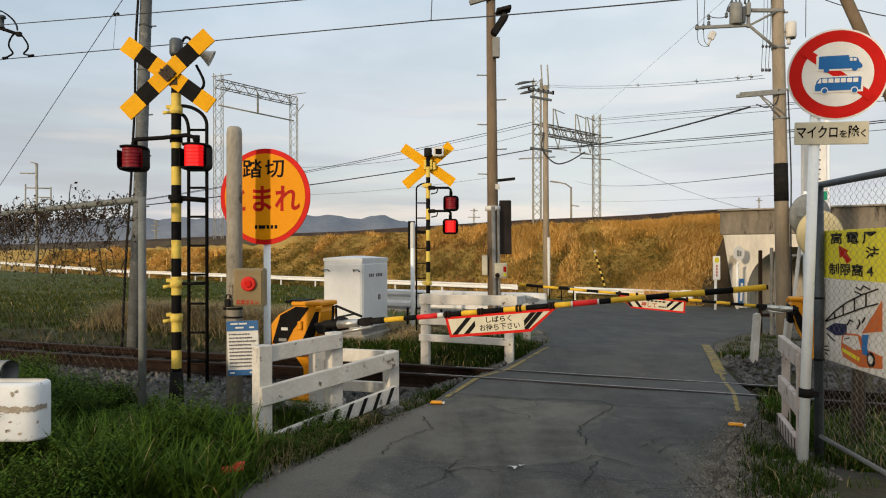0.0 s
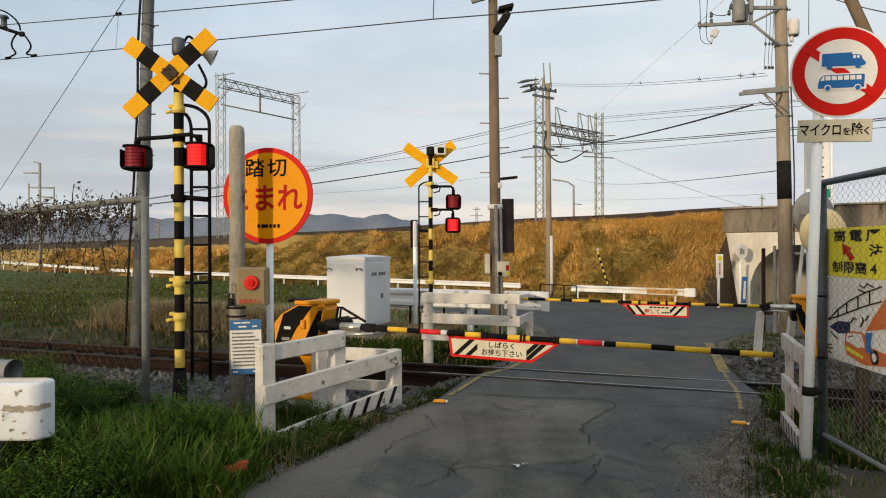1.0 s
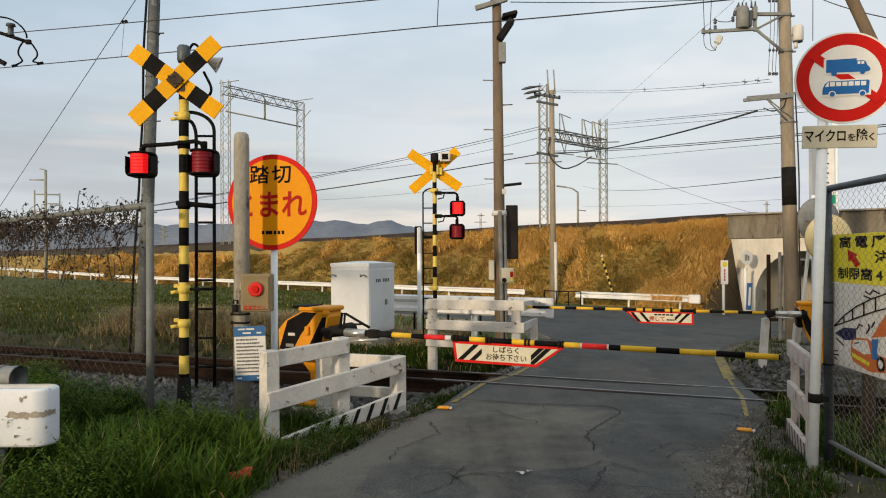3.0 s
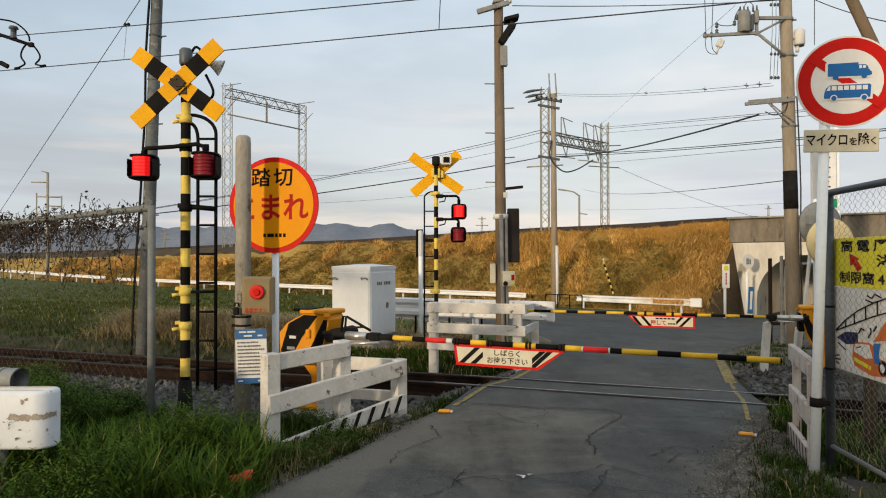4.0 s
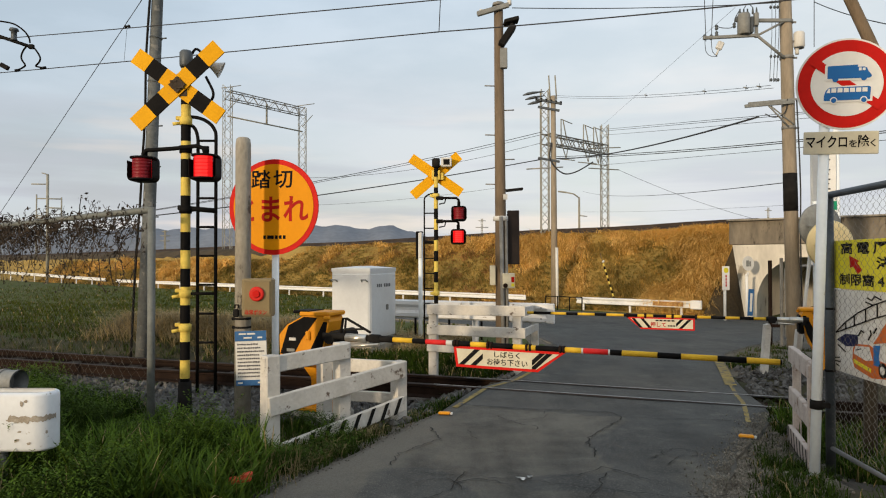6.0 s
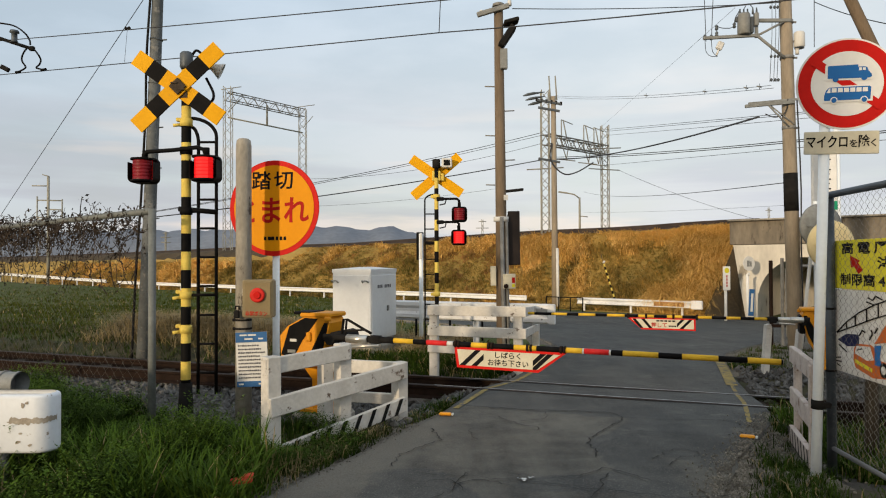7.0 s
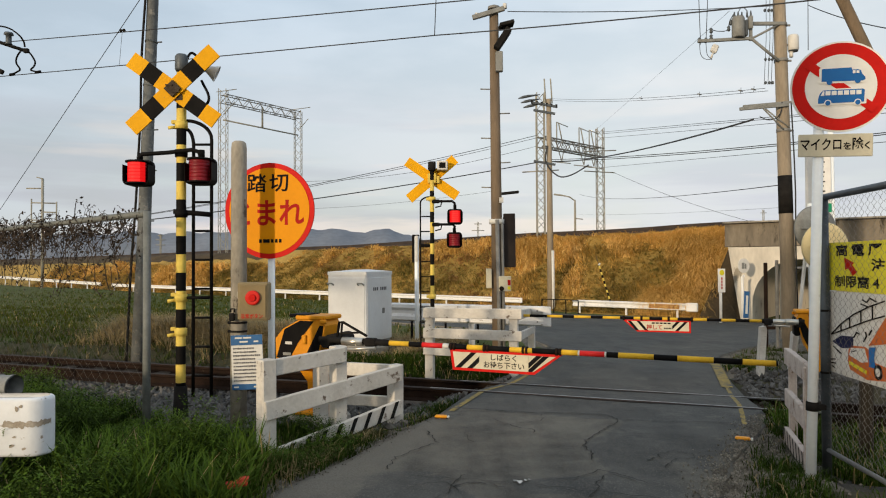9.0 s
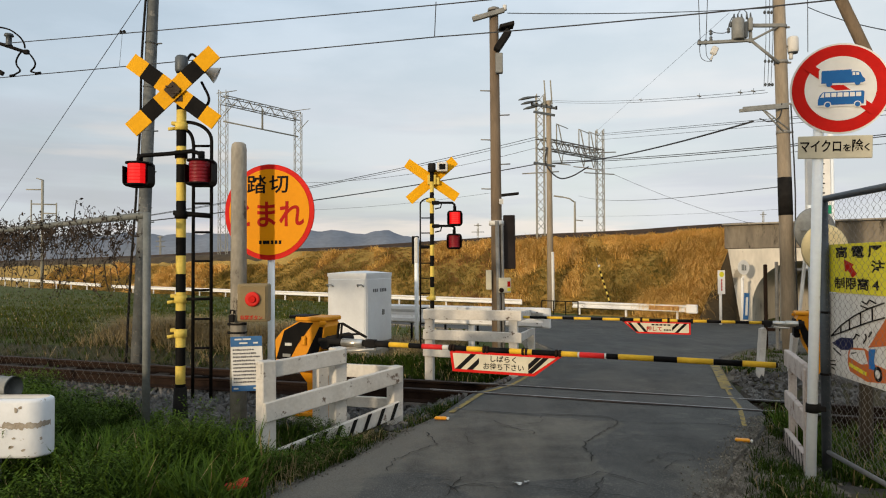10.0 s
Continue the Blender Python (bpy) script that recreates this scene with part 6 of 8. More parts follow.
build_marker(4.215, 9.35, 4.5, 0.70, 0.075, "leaning white marker post with flaking paint")
build_marker(4.87, 9.85, 6.0, 0.60, 0.055, "leaning white marker post with flaking paint")


t = thing("leaning_pipe", "white painted steel pipe leaning beside the utility pole", "pipe", pose(6.50, 12.9, level(6.5, 12.9)))
part("shaft", Shape().tube([(-0.03, 0, -0.1), (0.21, 0, 1.98)], 0.032, 10), "plate_white", t)


def build_cabinet():
    w, d, h = 0.70, 0.97, 1.14
    t = thing("relay_cabinet", "white steel trackside relay cabinet with hipped lid", "cabinet", Matrix.Translation((-1.19, 11.35, -0.1)) @
              Matrix(((ALONG.x, ACROSS.x, 0, 0), (ALONG.y, ACROSS.y, 0, 0), (0, 0, 1, 0), (0, 0, 0, 1))))
    part("plinth", Shape().box((w / 2, d / 2, 0.0), (w + 0.12, d + 0.12, 0.30), bevel=0.02), "concrete", t, "concrete plinth")
    part("skirt", Shape().box((w / 2, d / 2, 0.19), (w - 0.04, d - 0.04, 0.10), bevel=0.01), "steel_grey", t)
    body = part("body", Shape().box((w / 2, d / 2, 0.24 + h / 2), (w, d, h), bevel=0.012), "cabinet", t)
    s = Shape()
    z = 0.24 + h - 0.05
    s.add([(-0.005, -0.005, z), (w + 0.005, -0.005, z), (w + 0.005, d + 0.005, z), (-0.005, d + 0.005, z),
           (-0.005, -0.005, z + 0.055), (w + 0.005, -0.005, z + 0.055), (w + 0.005, d + 0.005, z + 0.055), (-0.005, d + 0.005, z + 0.055),
           (w * 0.5, d * 0.25, z + 0.09), (w * 0.5, d * 0.75, z + 0.09)],
          [(0, 3, 2, 1), (0, 1, 5, 4), (1, 2, 6, 5), (2, 3, 7, 6), (3, 0, 4, 7), (4, 5, 8), (5, 6, 9, 8), (6, 7, 9), (7, 4, 8, 9)])
    part("lid", s, "cabinet", t)
    part("door", Shape().box((w / 2, -0.004, 0.24 + h * 0.48), (w - 0.06, 0.012, h - 0.14), bevel=0.004), "cabinet", body)
    part("door", Shape().box((-0.004, d / 2, 0.24 + h * 0.48), (0.012, d - 0.06, h - 0.14), bevel=0.004), "cabinet", body)
    for x in (0.09, w - 0.06):
        part("handle", Shape().tube([(x - 0.05, -0.012, 1.17), (x - 0.04, -0.06, 1.20), (x + 0.04, -0.06, 1.20), (x + 0.05, -0.012, 1.17)], 0.011, 8), "galvanised", body)
    part("latch", Shape().box((-0.018, 0.6, 0.73), (0.03, 0.06, 0.09), bevel=0.008), "steel_grey", body)
    for k in (0, 1, 2, 4, 5, 6, 7):
        part("number_bar", Shape().box((-0.0125, 0.25 + 0.065 * k, 1.10), (0.003, 0.042, 0.055)), "ink_soft", body)


build_cabinet()


# ---------------------------------------------------------------- guard rails
def w_beam(length, wide=0.33, thick=0.03, bulge=0.045):
    """A ribbed guard rail along +x, its face to -y, centred on z = 0."""
    prof = [(-0.5, 0.0), (-0.42, -1.0), (-0.24, -1.0), (-0.08, 0.1), (0.08, 0.1), (0.24, -1.0), (0.42, -1.0), (0.5, 0.0)]
    s, k = Shape(), len(prof)
    for x in (0, length):
        for off in (0.0, thick):
            s.v += [(x, b * bulge + off, a * wide) for a, b in prof]
    for j in range(k - 1):
        s.f += [[j, j + 1, 2 * k + j + 1, 2 * k + j], [k + j, 3 * k + j, 3 * k + j + 1, k + j + 1]]
        s.f += [[j, k + j, k + j + 1, j + 1], [2 * k + j, 2 * k + j + 1, 3 * k + j + 1, 3 * k + j]]
    s.f += [[0, 2 * k, 3 * k, k], [k - 1, 2 * k - 1, 4 * k - 1, 3 * k - 1]]
    s.mi, s.sm = [0] * len(s.f), [False] * len(s.f)
    return s


def build_guard_rail(p, q, top, wide, post_gap, label, bolts=True, post_r=0.057, end_plate=True, lift=(0.0, 0.0)):
    p, q = Vector(p), Vector(q)
    if q.x < p.x:
        p, q, lift = q, p, lift[::-1]
    d = q - p
    t = thing("guard_rail", label, "guard rail", Matrix.Translation((p.x, p.y, level(p.x, p.y) + lift[0])) @ Matrix.Rotation(math.atan2(d.y, d.x), 4, "Z"), "guard rails")
    n = max(1, round(d.length / 4.0))
    lvl = level(p.x, p.y)
    end_l = level(q.x, q.y) + lift[1] - lift[0]
    for k in range(n):
        a, b = d.length * k / n, d.length * (k + 1) / n
        za, zb = (lvl + (end_l - lvl) * a / d.length) - lvl, (lvl + (end_l - lvl) * b / d.length) - lvl
        bm = part("beam", w_beam(b - a + 0.01, wide), "white_guard", t, at=Matrix.Translation((a, 0, top - wide / 2 + za)) @ Matrix.Rotation(-math.atan2(zb - za, b - a), 4, "Y"))
        if bolts:
            s = Shape()
            for x in (0.08, 0.2, b - a - 0.1):
                for z in (-0.09, 0.0, 0.09):
                    s.tube([(x, -0.05, z), (x, -0.02, z)], 0.014, 8)
            part("bolt", s, "steel_grey", bm)
    x = 0.25
    while x < d.length:
        zz = (end_l - lvl) * x / d.length
        part("post", Shape().tube([(x, 0.09, zz - 0.4 - max(lift)), (x, 0.09, top - 0.02 + zz)], post_r, 12), "white_guard", t)
        x += post_gap
    if end_plate:
        part("end_plate", Shape().box((d.length + 0.06, -0.02, top - wide / 2 + end_l - lvl), (0.14, 0.05, wide), bevel=0.015), "white_guard", t)
    return t


build_guard_rail((1.70, 11.6), (-1.57, 13.66), 0.82, 0.33, 2.2, "white ribbed steel guard rail beyond the rails")
p0 = FOOT + BANK * -0.40 - BANK_IN * 0.55
p1 = FOOT + BANK * 4.35 - BANK_IN * 0.55
low_rail = build_guard_rail(p0, p1, 0.50, 0.26, 2.0, "white guard rail at the foot of the embankment", False, 0.045)
part("rust_patch", Shape().box((3.80, -0.050, 0.37), (1.15, 0.008, 0.16), bevel=0.003), "rust_paint", low_rail, "rusty brown stretch")
part("end_box", Shape().box((4.83, -0.03, 0.37), (0.42, 0.12, 0.32), bevel=0.03), "white_guard", low_rail, "boxed rail end")
p2 = FOOT + BANK * 6.9 - BANK_IN * 0.55
p3 = FOOT + BANK * 44.3 - BANK_IN * 0.55
build_guard_rail(p2, p3, 0.50, 0.22, 3.0, "long white guard rail at the foot of the embankment", False, 0.045)
p4 = FOOT + BANK * 46.2 - BANK_IN * 0.55
p5 = FOOT + BANK * 100.0 - BANK_IN * 0.55
build_guard_rail(p4, p5, 0.50, 0.24, 3.0, "long white guard rail at the foot of the embankment", False, 0.045, lift=(0.06, 0.85))


def build_sleeve_rail():
    """The rounded end of a guard rail, folded back on itself."""
    t = thing("guard_rail", "white rounded guard rail end with scuffed side", "guard rail", pose(-2.735, 4.12, -0.008, 0, 0, 0), "guard rails")
    s = Shape()
    path = [(-1.7, -0.06)] + [(0.364 + 0.10 * math.sin(math.pi * k / 20), 0.04 - 0.10 * math.cos(math.pi * k / 20)) for k in range(21)] + [(-1.7, 0.14)]
    prof = [(0.333, 0.024), (0.336, 0.012), (0.343, 0.003), (0.356, 0.0), (0.648, 0.0), (0.661, 0.003), (0.668, 0.012), (0.671, 0.024)]
    for i, (x, y) in enumerate(path):
        a, b = path[max(0, i - 1)], path[min(len(path) - 1, i + 1)]
        d = Vector((b[0] - a[0], b[1] - a[1])).normalized()
        nrm = Vector((-d.y, d.x))
        for z, o in prof:
            s.v.append((x + nrm.x * o, y + nrm.y * o, z))
    k = len(prof)
    for i in range(len(path) - 1):
        for j in range(k - 1):
            s.f.append([i * k + j, (i + 1) * k + j, (i + 1) * k + j + 1, i * k + j + 1])
    s.mi, s.sm = [0] * len(s.f), [True] * len(s.f)
    b = part("beam", s, "white_sleeve_shade", t)
    rnd, rows, strip = random.Random(3), [], Shape()
    for k in range(34):
        u = 0.222 + 0.0085 * k
        turn = max(0.0, u - 0.364) / 0.10
        x, y = min(u, 0.364) + 0.1025 * math.sin(turn), 0.04 - 0.1025 * math.cos(turn)
        rows += [(x, y, 0.541 + rnd.gauss(0, 0.004) - 0.02 * (k < 2)), (x, y, 0.508 + rnd.gauss(0, 0.005) + 0.012 * (k > 24))]
    strip.add(rows, [(2 * k, 2 * k + 1, 2 * k + 3, 2 * k + 2) for k in range(33)])
    part("scuff", strip, "scuff", b, "brown scuffed strip")
    for x, z, w, h in ((0.312, 0.612, 0.022, 0.026), (0.336, 0.626, 0.020, 0.018), (0.30, 0.452, 0.020, 0.012), (0.285, 0.402, 0.030, 0.018), (0.355, 0.385, 0.022, 0.016)):
        ring = blob(x, z, w / 2, h / 2, int(x * 999), 0.2, 24)
        part("scuff", Shape().add([(u, -0.0630, v) for u, v in ring], [list(range(24))]), "scuff", b)
    part("post", Shape().tube([(0.13, 0.04, -0.3), (0.13, 0.04, 0.6)], 0.038, 14), "galvanised", t, "grey steel post")
    return t


build_sleeve_rail()


def build_pipe():
    t = thing("steel_pipe", "grey galvanised pipe end behind the guard rail", "pipe", pose(-2.775, 4.62, 0.632, 0, 0, 0))
    s = Shape().tube([(-1.2, 0.3, 0), (0.0, 0, 0)], 0.075, 22, caps=False)
    s.tube([(-0.03, 0.007, 0), (0.0, 0, 0)], 0.079, 22, caps=False).tube([(-1.2, 0.3, 0), (0.0, 0, 0)], 0.068, 22, caps=False)
    part("sleeve", s, "galvanised", t)
    # black disc stands in for the shade inside the open pipe
    part("inner", Shape().tube([(-0.16, 0.04, 0), (-0.15, 0.0375, 0)], 0.067, 18), "black_dull", t)
    part("clamp", Shape().tube([(-0.125, 0.031, 0), (-0.105, 0.026, 0)], 0.082, 20), "steel_grey", t)
    part("stand", Shape().tube([(-0.45, 0.11, -0.9), (-0.45, 0.11, -0.05)], 0.03, 10), "galvanised", t)


build_pipe()


# ---------------------------------------------------------------- poles and lines
def step_bolts(t, x0, r, z0, z1, gap, material="steel_grey"):
    z, k = z0, 0
    while z < z1:
        side = 1 if k % 2 else -1
        part("step_bolt", Shape().tube([(x0, 0, z), (x0 + side * (r + 0.14), 0, z + 0.01)], 0.011, 6), material, t)
        z += gap
        k += 1


def build_signal_pole():
    t = thing("utility_pole", "brown wooden utility pole with floodlight and signal boards", "utility pole", pose(0.98, 12.0, -0.2, 0, -0.45, 0))
    part("shaft", Shape().tube([(0, 0, -0.3), (0, 0, 3.0), (0, 0, 5.95)], [0.104, 0.090, 0.077], 16), "wood_pole", t)
    part("cap", Shape().tube([(0, 0, 5.95), (0, 0, 6.0), (0, 0, 6.03)], [0.11, 0.10, 0.03], 14), "steel_grey", t)
    a = part("cross_arm", Shape().box((-0.10, -0.10, 5.86), (0.56, 0.07, 0.08), Matrix.Rotation(radians(-16), 4, "Y"), bevel=0.008), "galvanised", t, "grey cross arm")
    part("insulator", Shape().tube([(0.18, -0.1, 5.93), (0.18, -0.1, 6.02)], 0.035, 8), "plate_white", a)
    part("insulator", Shape().tube([(-0.3, -0.1, 5.78), (-0.3, -0.1, 5.86)], 0.03, 8), "plate_white", a)
    f = part("floodlight", Shape().box((0.13, -0.12, 5.40), (0.11, 0.24, 0.40), Matrix.Rotation(radians(34), 4, "Y"), bevel=0.015), "black_dull", t, "dark floodlight with hood")
    part("hood", Shape().box((0.20, -0.14, 5.64), (0.25, 0.26, 0.06), Matrix.Rotation(radians(-14), 4, "Y"), bevel=0.01), "black_dull", f)
    part("gear_box", Shape().box((0.07, -0.12, 5.02), (0.12, 0.11, 0.34), bevel=0.01), "galvanised", t, "grey gear box")
    step_bolts(t, 0, 0.11, 2.9, 5.0, 0.42)
    part("cable_guard", Shape().tube([(0.02, -0.12, -0.2), (0.0, -0.11, 2.35)], 0.035, 10).tube([(0.09, -0.09, -0.2), (0.085, -0.09, 2.3)], 0.025, 8), "steel_grey", t)
    part("band", Shape().tube([(0, 0, 2.28), (0, 0, 2.36)], 0.128, 16), "plate_white", t)
    part("tag", Shape().box((0.075, -0.105, 2.68), (0.07, 0.02, 0.09)), "plate_white", t, "small white tag")
    part("signal_board", Shape().box((0.22, 0.06, 2.0), (0.20, 0.07, 0.92), bevel=0.01).box((0.13, 0.06, 2.0), (0.03, 0.12, 0.80)), "brown_panel", t, "dark brown board seen edge on")
    part("junction_box", Shape().box((-0.15, -0.08, 1.36), (0.09, 0.10, 0.33), bevel=0.008), "sign_cream", t, "white junction box")
    b = part("meter_box", Shape().box((0.11, -0.17, 1.27), (0.20, 0.12, 0.25), bevel=0.01), "sign_cream", t, "cream meter box")
    part("tag", Shape().box((0.175, -0.232, 1.29), (0.05, 0.006, 0.09)), "ink_red", b, "red tag")
    part("tag", Shape().box((0.175, -0.232, 1.20), (0.05, 0.006, 0.05)), "sign_yellow", b, "yellow tag")
    part("dial", Shape().tube([(0.05, -0.225, 1.19), (0.05, -0.245, 1.19)], 0.04, 14), "rail", b, "dark round dial")


def build_transformer_pole():
    t = thing("utility_pole", "tan concrete utility pole with transformer and black band", "utility pole", pose(6.48, 13.2, -0.3, 0, 0, 0))
    lean = lambda z: 0.0535 - 0.0185 * z
    part("shaft", Shape().tube([(lean(z), 0, z) for z in (-0.3, 4.0, 9.2)], [0.135, 0.118, 0.095], 18), "pole_tan", t)
    part("black_band", Shape().tube([(lean(2.62), 0, 2.62), (lean(3.33), 0, 3.33)], [0.1275, 0.1245], 18), "black_dull", t, "black protective band")
    part("rack_arm", Shape().box((-0.36, -0.1, 6.17), (0.66, 0.06, 0.06), bevel=0.004), "galvanised", t)
    part("rack_arm", Shape().box((-1.13, -0.1, 5.87), (1.04, 0.06, 0.055), Matrix.Rotation(radians(-3), 4, "Y"), bevel=0.004), "galvanised", t)
    part("rack_brace", Shape().tube([(-0.14, -0.1, 5.47), (-0.66, -0.1, 5.90)], 0.028, 8), "galvanised", t)
    part("rack_brace", Shape().tube([(-0.14, -0.1, 6.15), (-0.62, -0.1, 5.90)], 0.02, 8), "galvanised", t)
    part("rack_post", Shape().box((-0.66, -0.1, 6.02), (0.05, 0.05, 0.34)), "galvanised", t)
    part("transformer", Shape().tube([(-0.90, -0.12, 5.90), (-0.90, -0.12, 5.92), (-0.90, -0.12, 6.26), (-0.90, -0.12, 6.29)], [0.10, 0.115, 0.115, 0.10], 16), "galvanised", t, "grey transformer drum")
    for x, z in ((-0.97, 6.29), (-0.90, 6.29), (-0.83, 6.29)):
        part("bushing", Shape().tube([(x, -0.12, z), (x, -0.12, z + 0.02), (x, -0.12, z + 0.04), (x, -0.12, z + 0.09)], [0.022, 0.030, 0.016, 0.014], 8), "steel_dark", t)
    part("hanger", Shape().box((-0.755, -0.12, 6.08), (0.05, 0.09, 0.30), bevel=0.008), "steel_dark", t)
    part("switch_gear", Shape().box((-0.69, -0.16, 6.17), (0.07, 0.10, 0.24), bevel=0.01), "galvanised", t)
    for x in (-0.74, -0.67):
        part("bushing", Shape().tube([(x, -0.14, 6.28), (x, -0.14, 6.34), (x, -0.14, 6.40)], [0.022, 0.018, 0.010], 8), "steel_dark", t)
    for x, z in ((-1.62, 5.86), (-1.50, 5.86), (-1.40, 5.92), (-1.40, 6.04), (-1.07, 6.08), (-1.03, 6.19)):
        part("insulator", Shape().tube([(x, -0.1, z - 0.05), (x, -0.1, z - 0.02), (x, -0.1, z), (x, -0.1, z + 0.02), (x, -0.1, z + 0.05)], [0.018, 0.036, 0.018, 0.034, 0.015], 8), "steel_dark", t)
    part("fuse", Shape().box((-1.34, -0.1, 5.70), (0.12, 0.08, 0.16), Matrix.Rotation(radians(25), 4, "Y"), bevel=0.02), "plate_white", t, "white fuse box")
    part("fuse_foot", Shape().tube([(-1.36, -0.1, 5.64), (-1.41, -0.1, 5.52)], 0.02, 6), "plate_white", t)
    for x, z in ((-1.62, 5.82), (-1.50, 5.82)):
        part("jumper", Shape().tube(smooth([(x, -0.1, z), (x + 0.02, -0.1, z - 0.22), (x + 0.10, -0.1, z - 0.31), (-1.39, -0.1, 5.50)]), 0.006, 5), "cable", t)
    part("jumper", Shape().tube(smooth([(-1.40, -0.1, 6.06), (-1.27, -0.1, 6.03), (-1.10, -0.1, 6.05), (-1.05, -0.1, 6.22), (-0.97, -0.1, 6.36)]), 0.008, 5), "cable", t)
    part("jumper", Shape().tube(smooth([(-0.90, -0.12, 6.38), (-0.82, -0.12, 6.48), (-0.74, -0.14, 6.40)]), 0.007, 5), "cable", t)
    part("lamp_drum", Shape().tube([(0.16, -0.05, 5.68), (0.16, -0.05, 5.70), (0.16, -0.05, 5.94), (0.16, -0.05, 5.97)], [0.085, 0.098, 0.098, 0.08], 16), "plate_white", t, "grey-white drum on a bracket")
    part("drum_base", Shape().tube([(0.16, -0.05, 5.66), (0.16, -0.05, 5.69)], 0.085, 14), "steel_dark", t)
    part("drum_bracket", Shape().tube([(-0.02, -0.03, 5.76), (0.08, -0.05, 5.80)], 0.02, 6), "steel_grey", t)
    part("drum_gland", Shape().tube([(0.12, -0.05, 5.55), (0.12, -0.05, 5.66)], 0.035, 8), "plate_white", t)
    part("side_arm", Shape().box((-0.44, -0.14, 4.60), (0.92, 0.05, 0.06), Matrix.Rotation(radians(-5), 4, "Y"), bevel=0.004), "galvanised", t)
    part("side_arm", Shape().box((-0.36, -0.10, 4.66), (0.92, 0.04, 0.04), Matrix.Rotation(radians(-5), 4, "Y"), bevel=0.004), "galvanised", t)
    part("arm_brace", Shape().tube([(-0.46, -0.14, 4.57), (-0.08, -0.12, 4.18)], 0.015, 6), "galvanised", t)
    part("arm_brace", Shape().tube([(-0.40, -0.10, 4.57), (0.02, -0.12, 4.22)], 0.013, 6), "galvanised", t)
    for z in (4.18, 5.5, 6.17):
        part("band", Shape().tube([(lean(z), 0, z - 0.03), (lean(z), 0, z + 0.03)], 0.125, 16), "steel_grey", t)
        part("band_bolt", Shape().box((lean(z) + 0.12, 0, z), (0.14, 0.03, 0.03)), "steel_grey", t)
    part("riser_cable", Shape().tube([(0.08, -0.10, 4.7), (0.12, -0.11, 3.6), (0.14, -0.10, 3.0), (0.12, -0.12, 2.0), (0.15, -0.12, 0.2)], 0.013, 6), "cable", t)
    part("loop_cable", Shape().tube(smooth([(-0.52, -0.12, 4.42), (-0.36, -0.12, 4.36), (-0.20, -0.12, 4.40), (-0.12, -0.12, 4.52), (-0.10, -0.12, 4.70)]), 0.010, 6), "cable", t)
    for dx in (-0.36, -0.29, -0.23):
        part("drop_wire", Shape().tube([(dx, -0.1, 6.9), (dx - 0.01, -0.1, 5.9), (dx - 0.06, -0.1, 5.02)], 0.005, 5), "cable", t)
        for z in (6.42, 5.50, 5.06):
            part("insulator", Shape().tube([(dx - 0.03, -0.1, z - 0.03), (dx - 0.03, -0.1, z), (dx - 0.03, -0.1, z + 0.03)], [0.012, 0.028, 0.012], 7), "steel_dark", t)


def build_grey_pole():
    t = thing("catenary_pole", "grey steel catenary pole behind the wire fence", "catenary pole", pose(-4.80, 11.2, -0.35))
    part("shaft", Shape().tube([(0, 0, -0.2), (0.12, 0, 2.6), (0.235, 0, 6.0), (0.34, 0, 8.6)], [0.105, 0.098, 0.087, 0.078], 18), "mast_grey", t)
    part("cable", Shape().tube(smooth([(-0.14, -0.06, 0.2), (-0.07, -0.07, 1.6), (-0.01, -0.07, 2.5), (0.015, -0.07, 2.9), (0.045, -0.07, 3.5), (0.075, -0.07, 4.1), (0.085, -0.08, 4.7), (0.10, -0.09, 5.1), (0.15, -0.09, 5.9), (0.25, -0.07, 7.4)]), 0.020, 8), "black_dull", t, "black cable tied to the pole")
    for z in (2.45, 3.25, 3.9, 4.6, 5.3):
        part("band", Shape().tube([(0.04 * z, 0, z), (0.04 * z + 0.002, 0, z + 0.02)], 0.100, 14).tube([(0.04 * z, 0, z), (0.04 * z + 0.17, 0, z + 0.01)], 0.012, 6), "mast_grey", t)


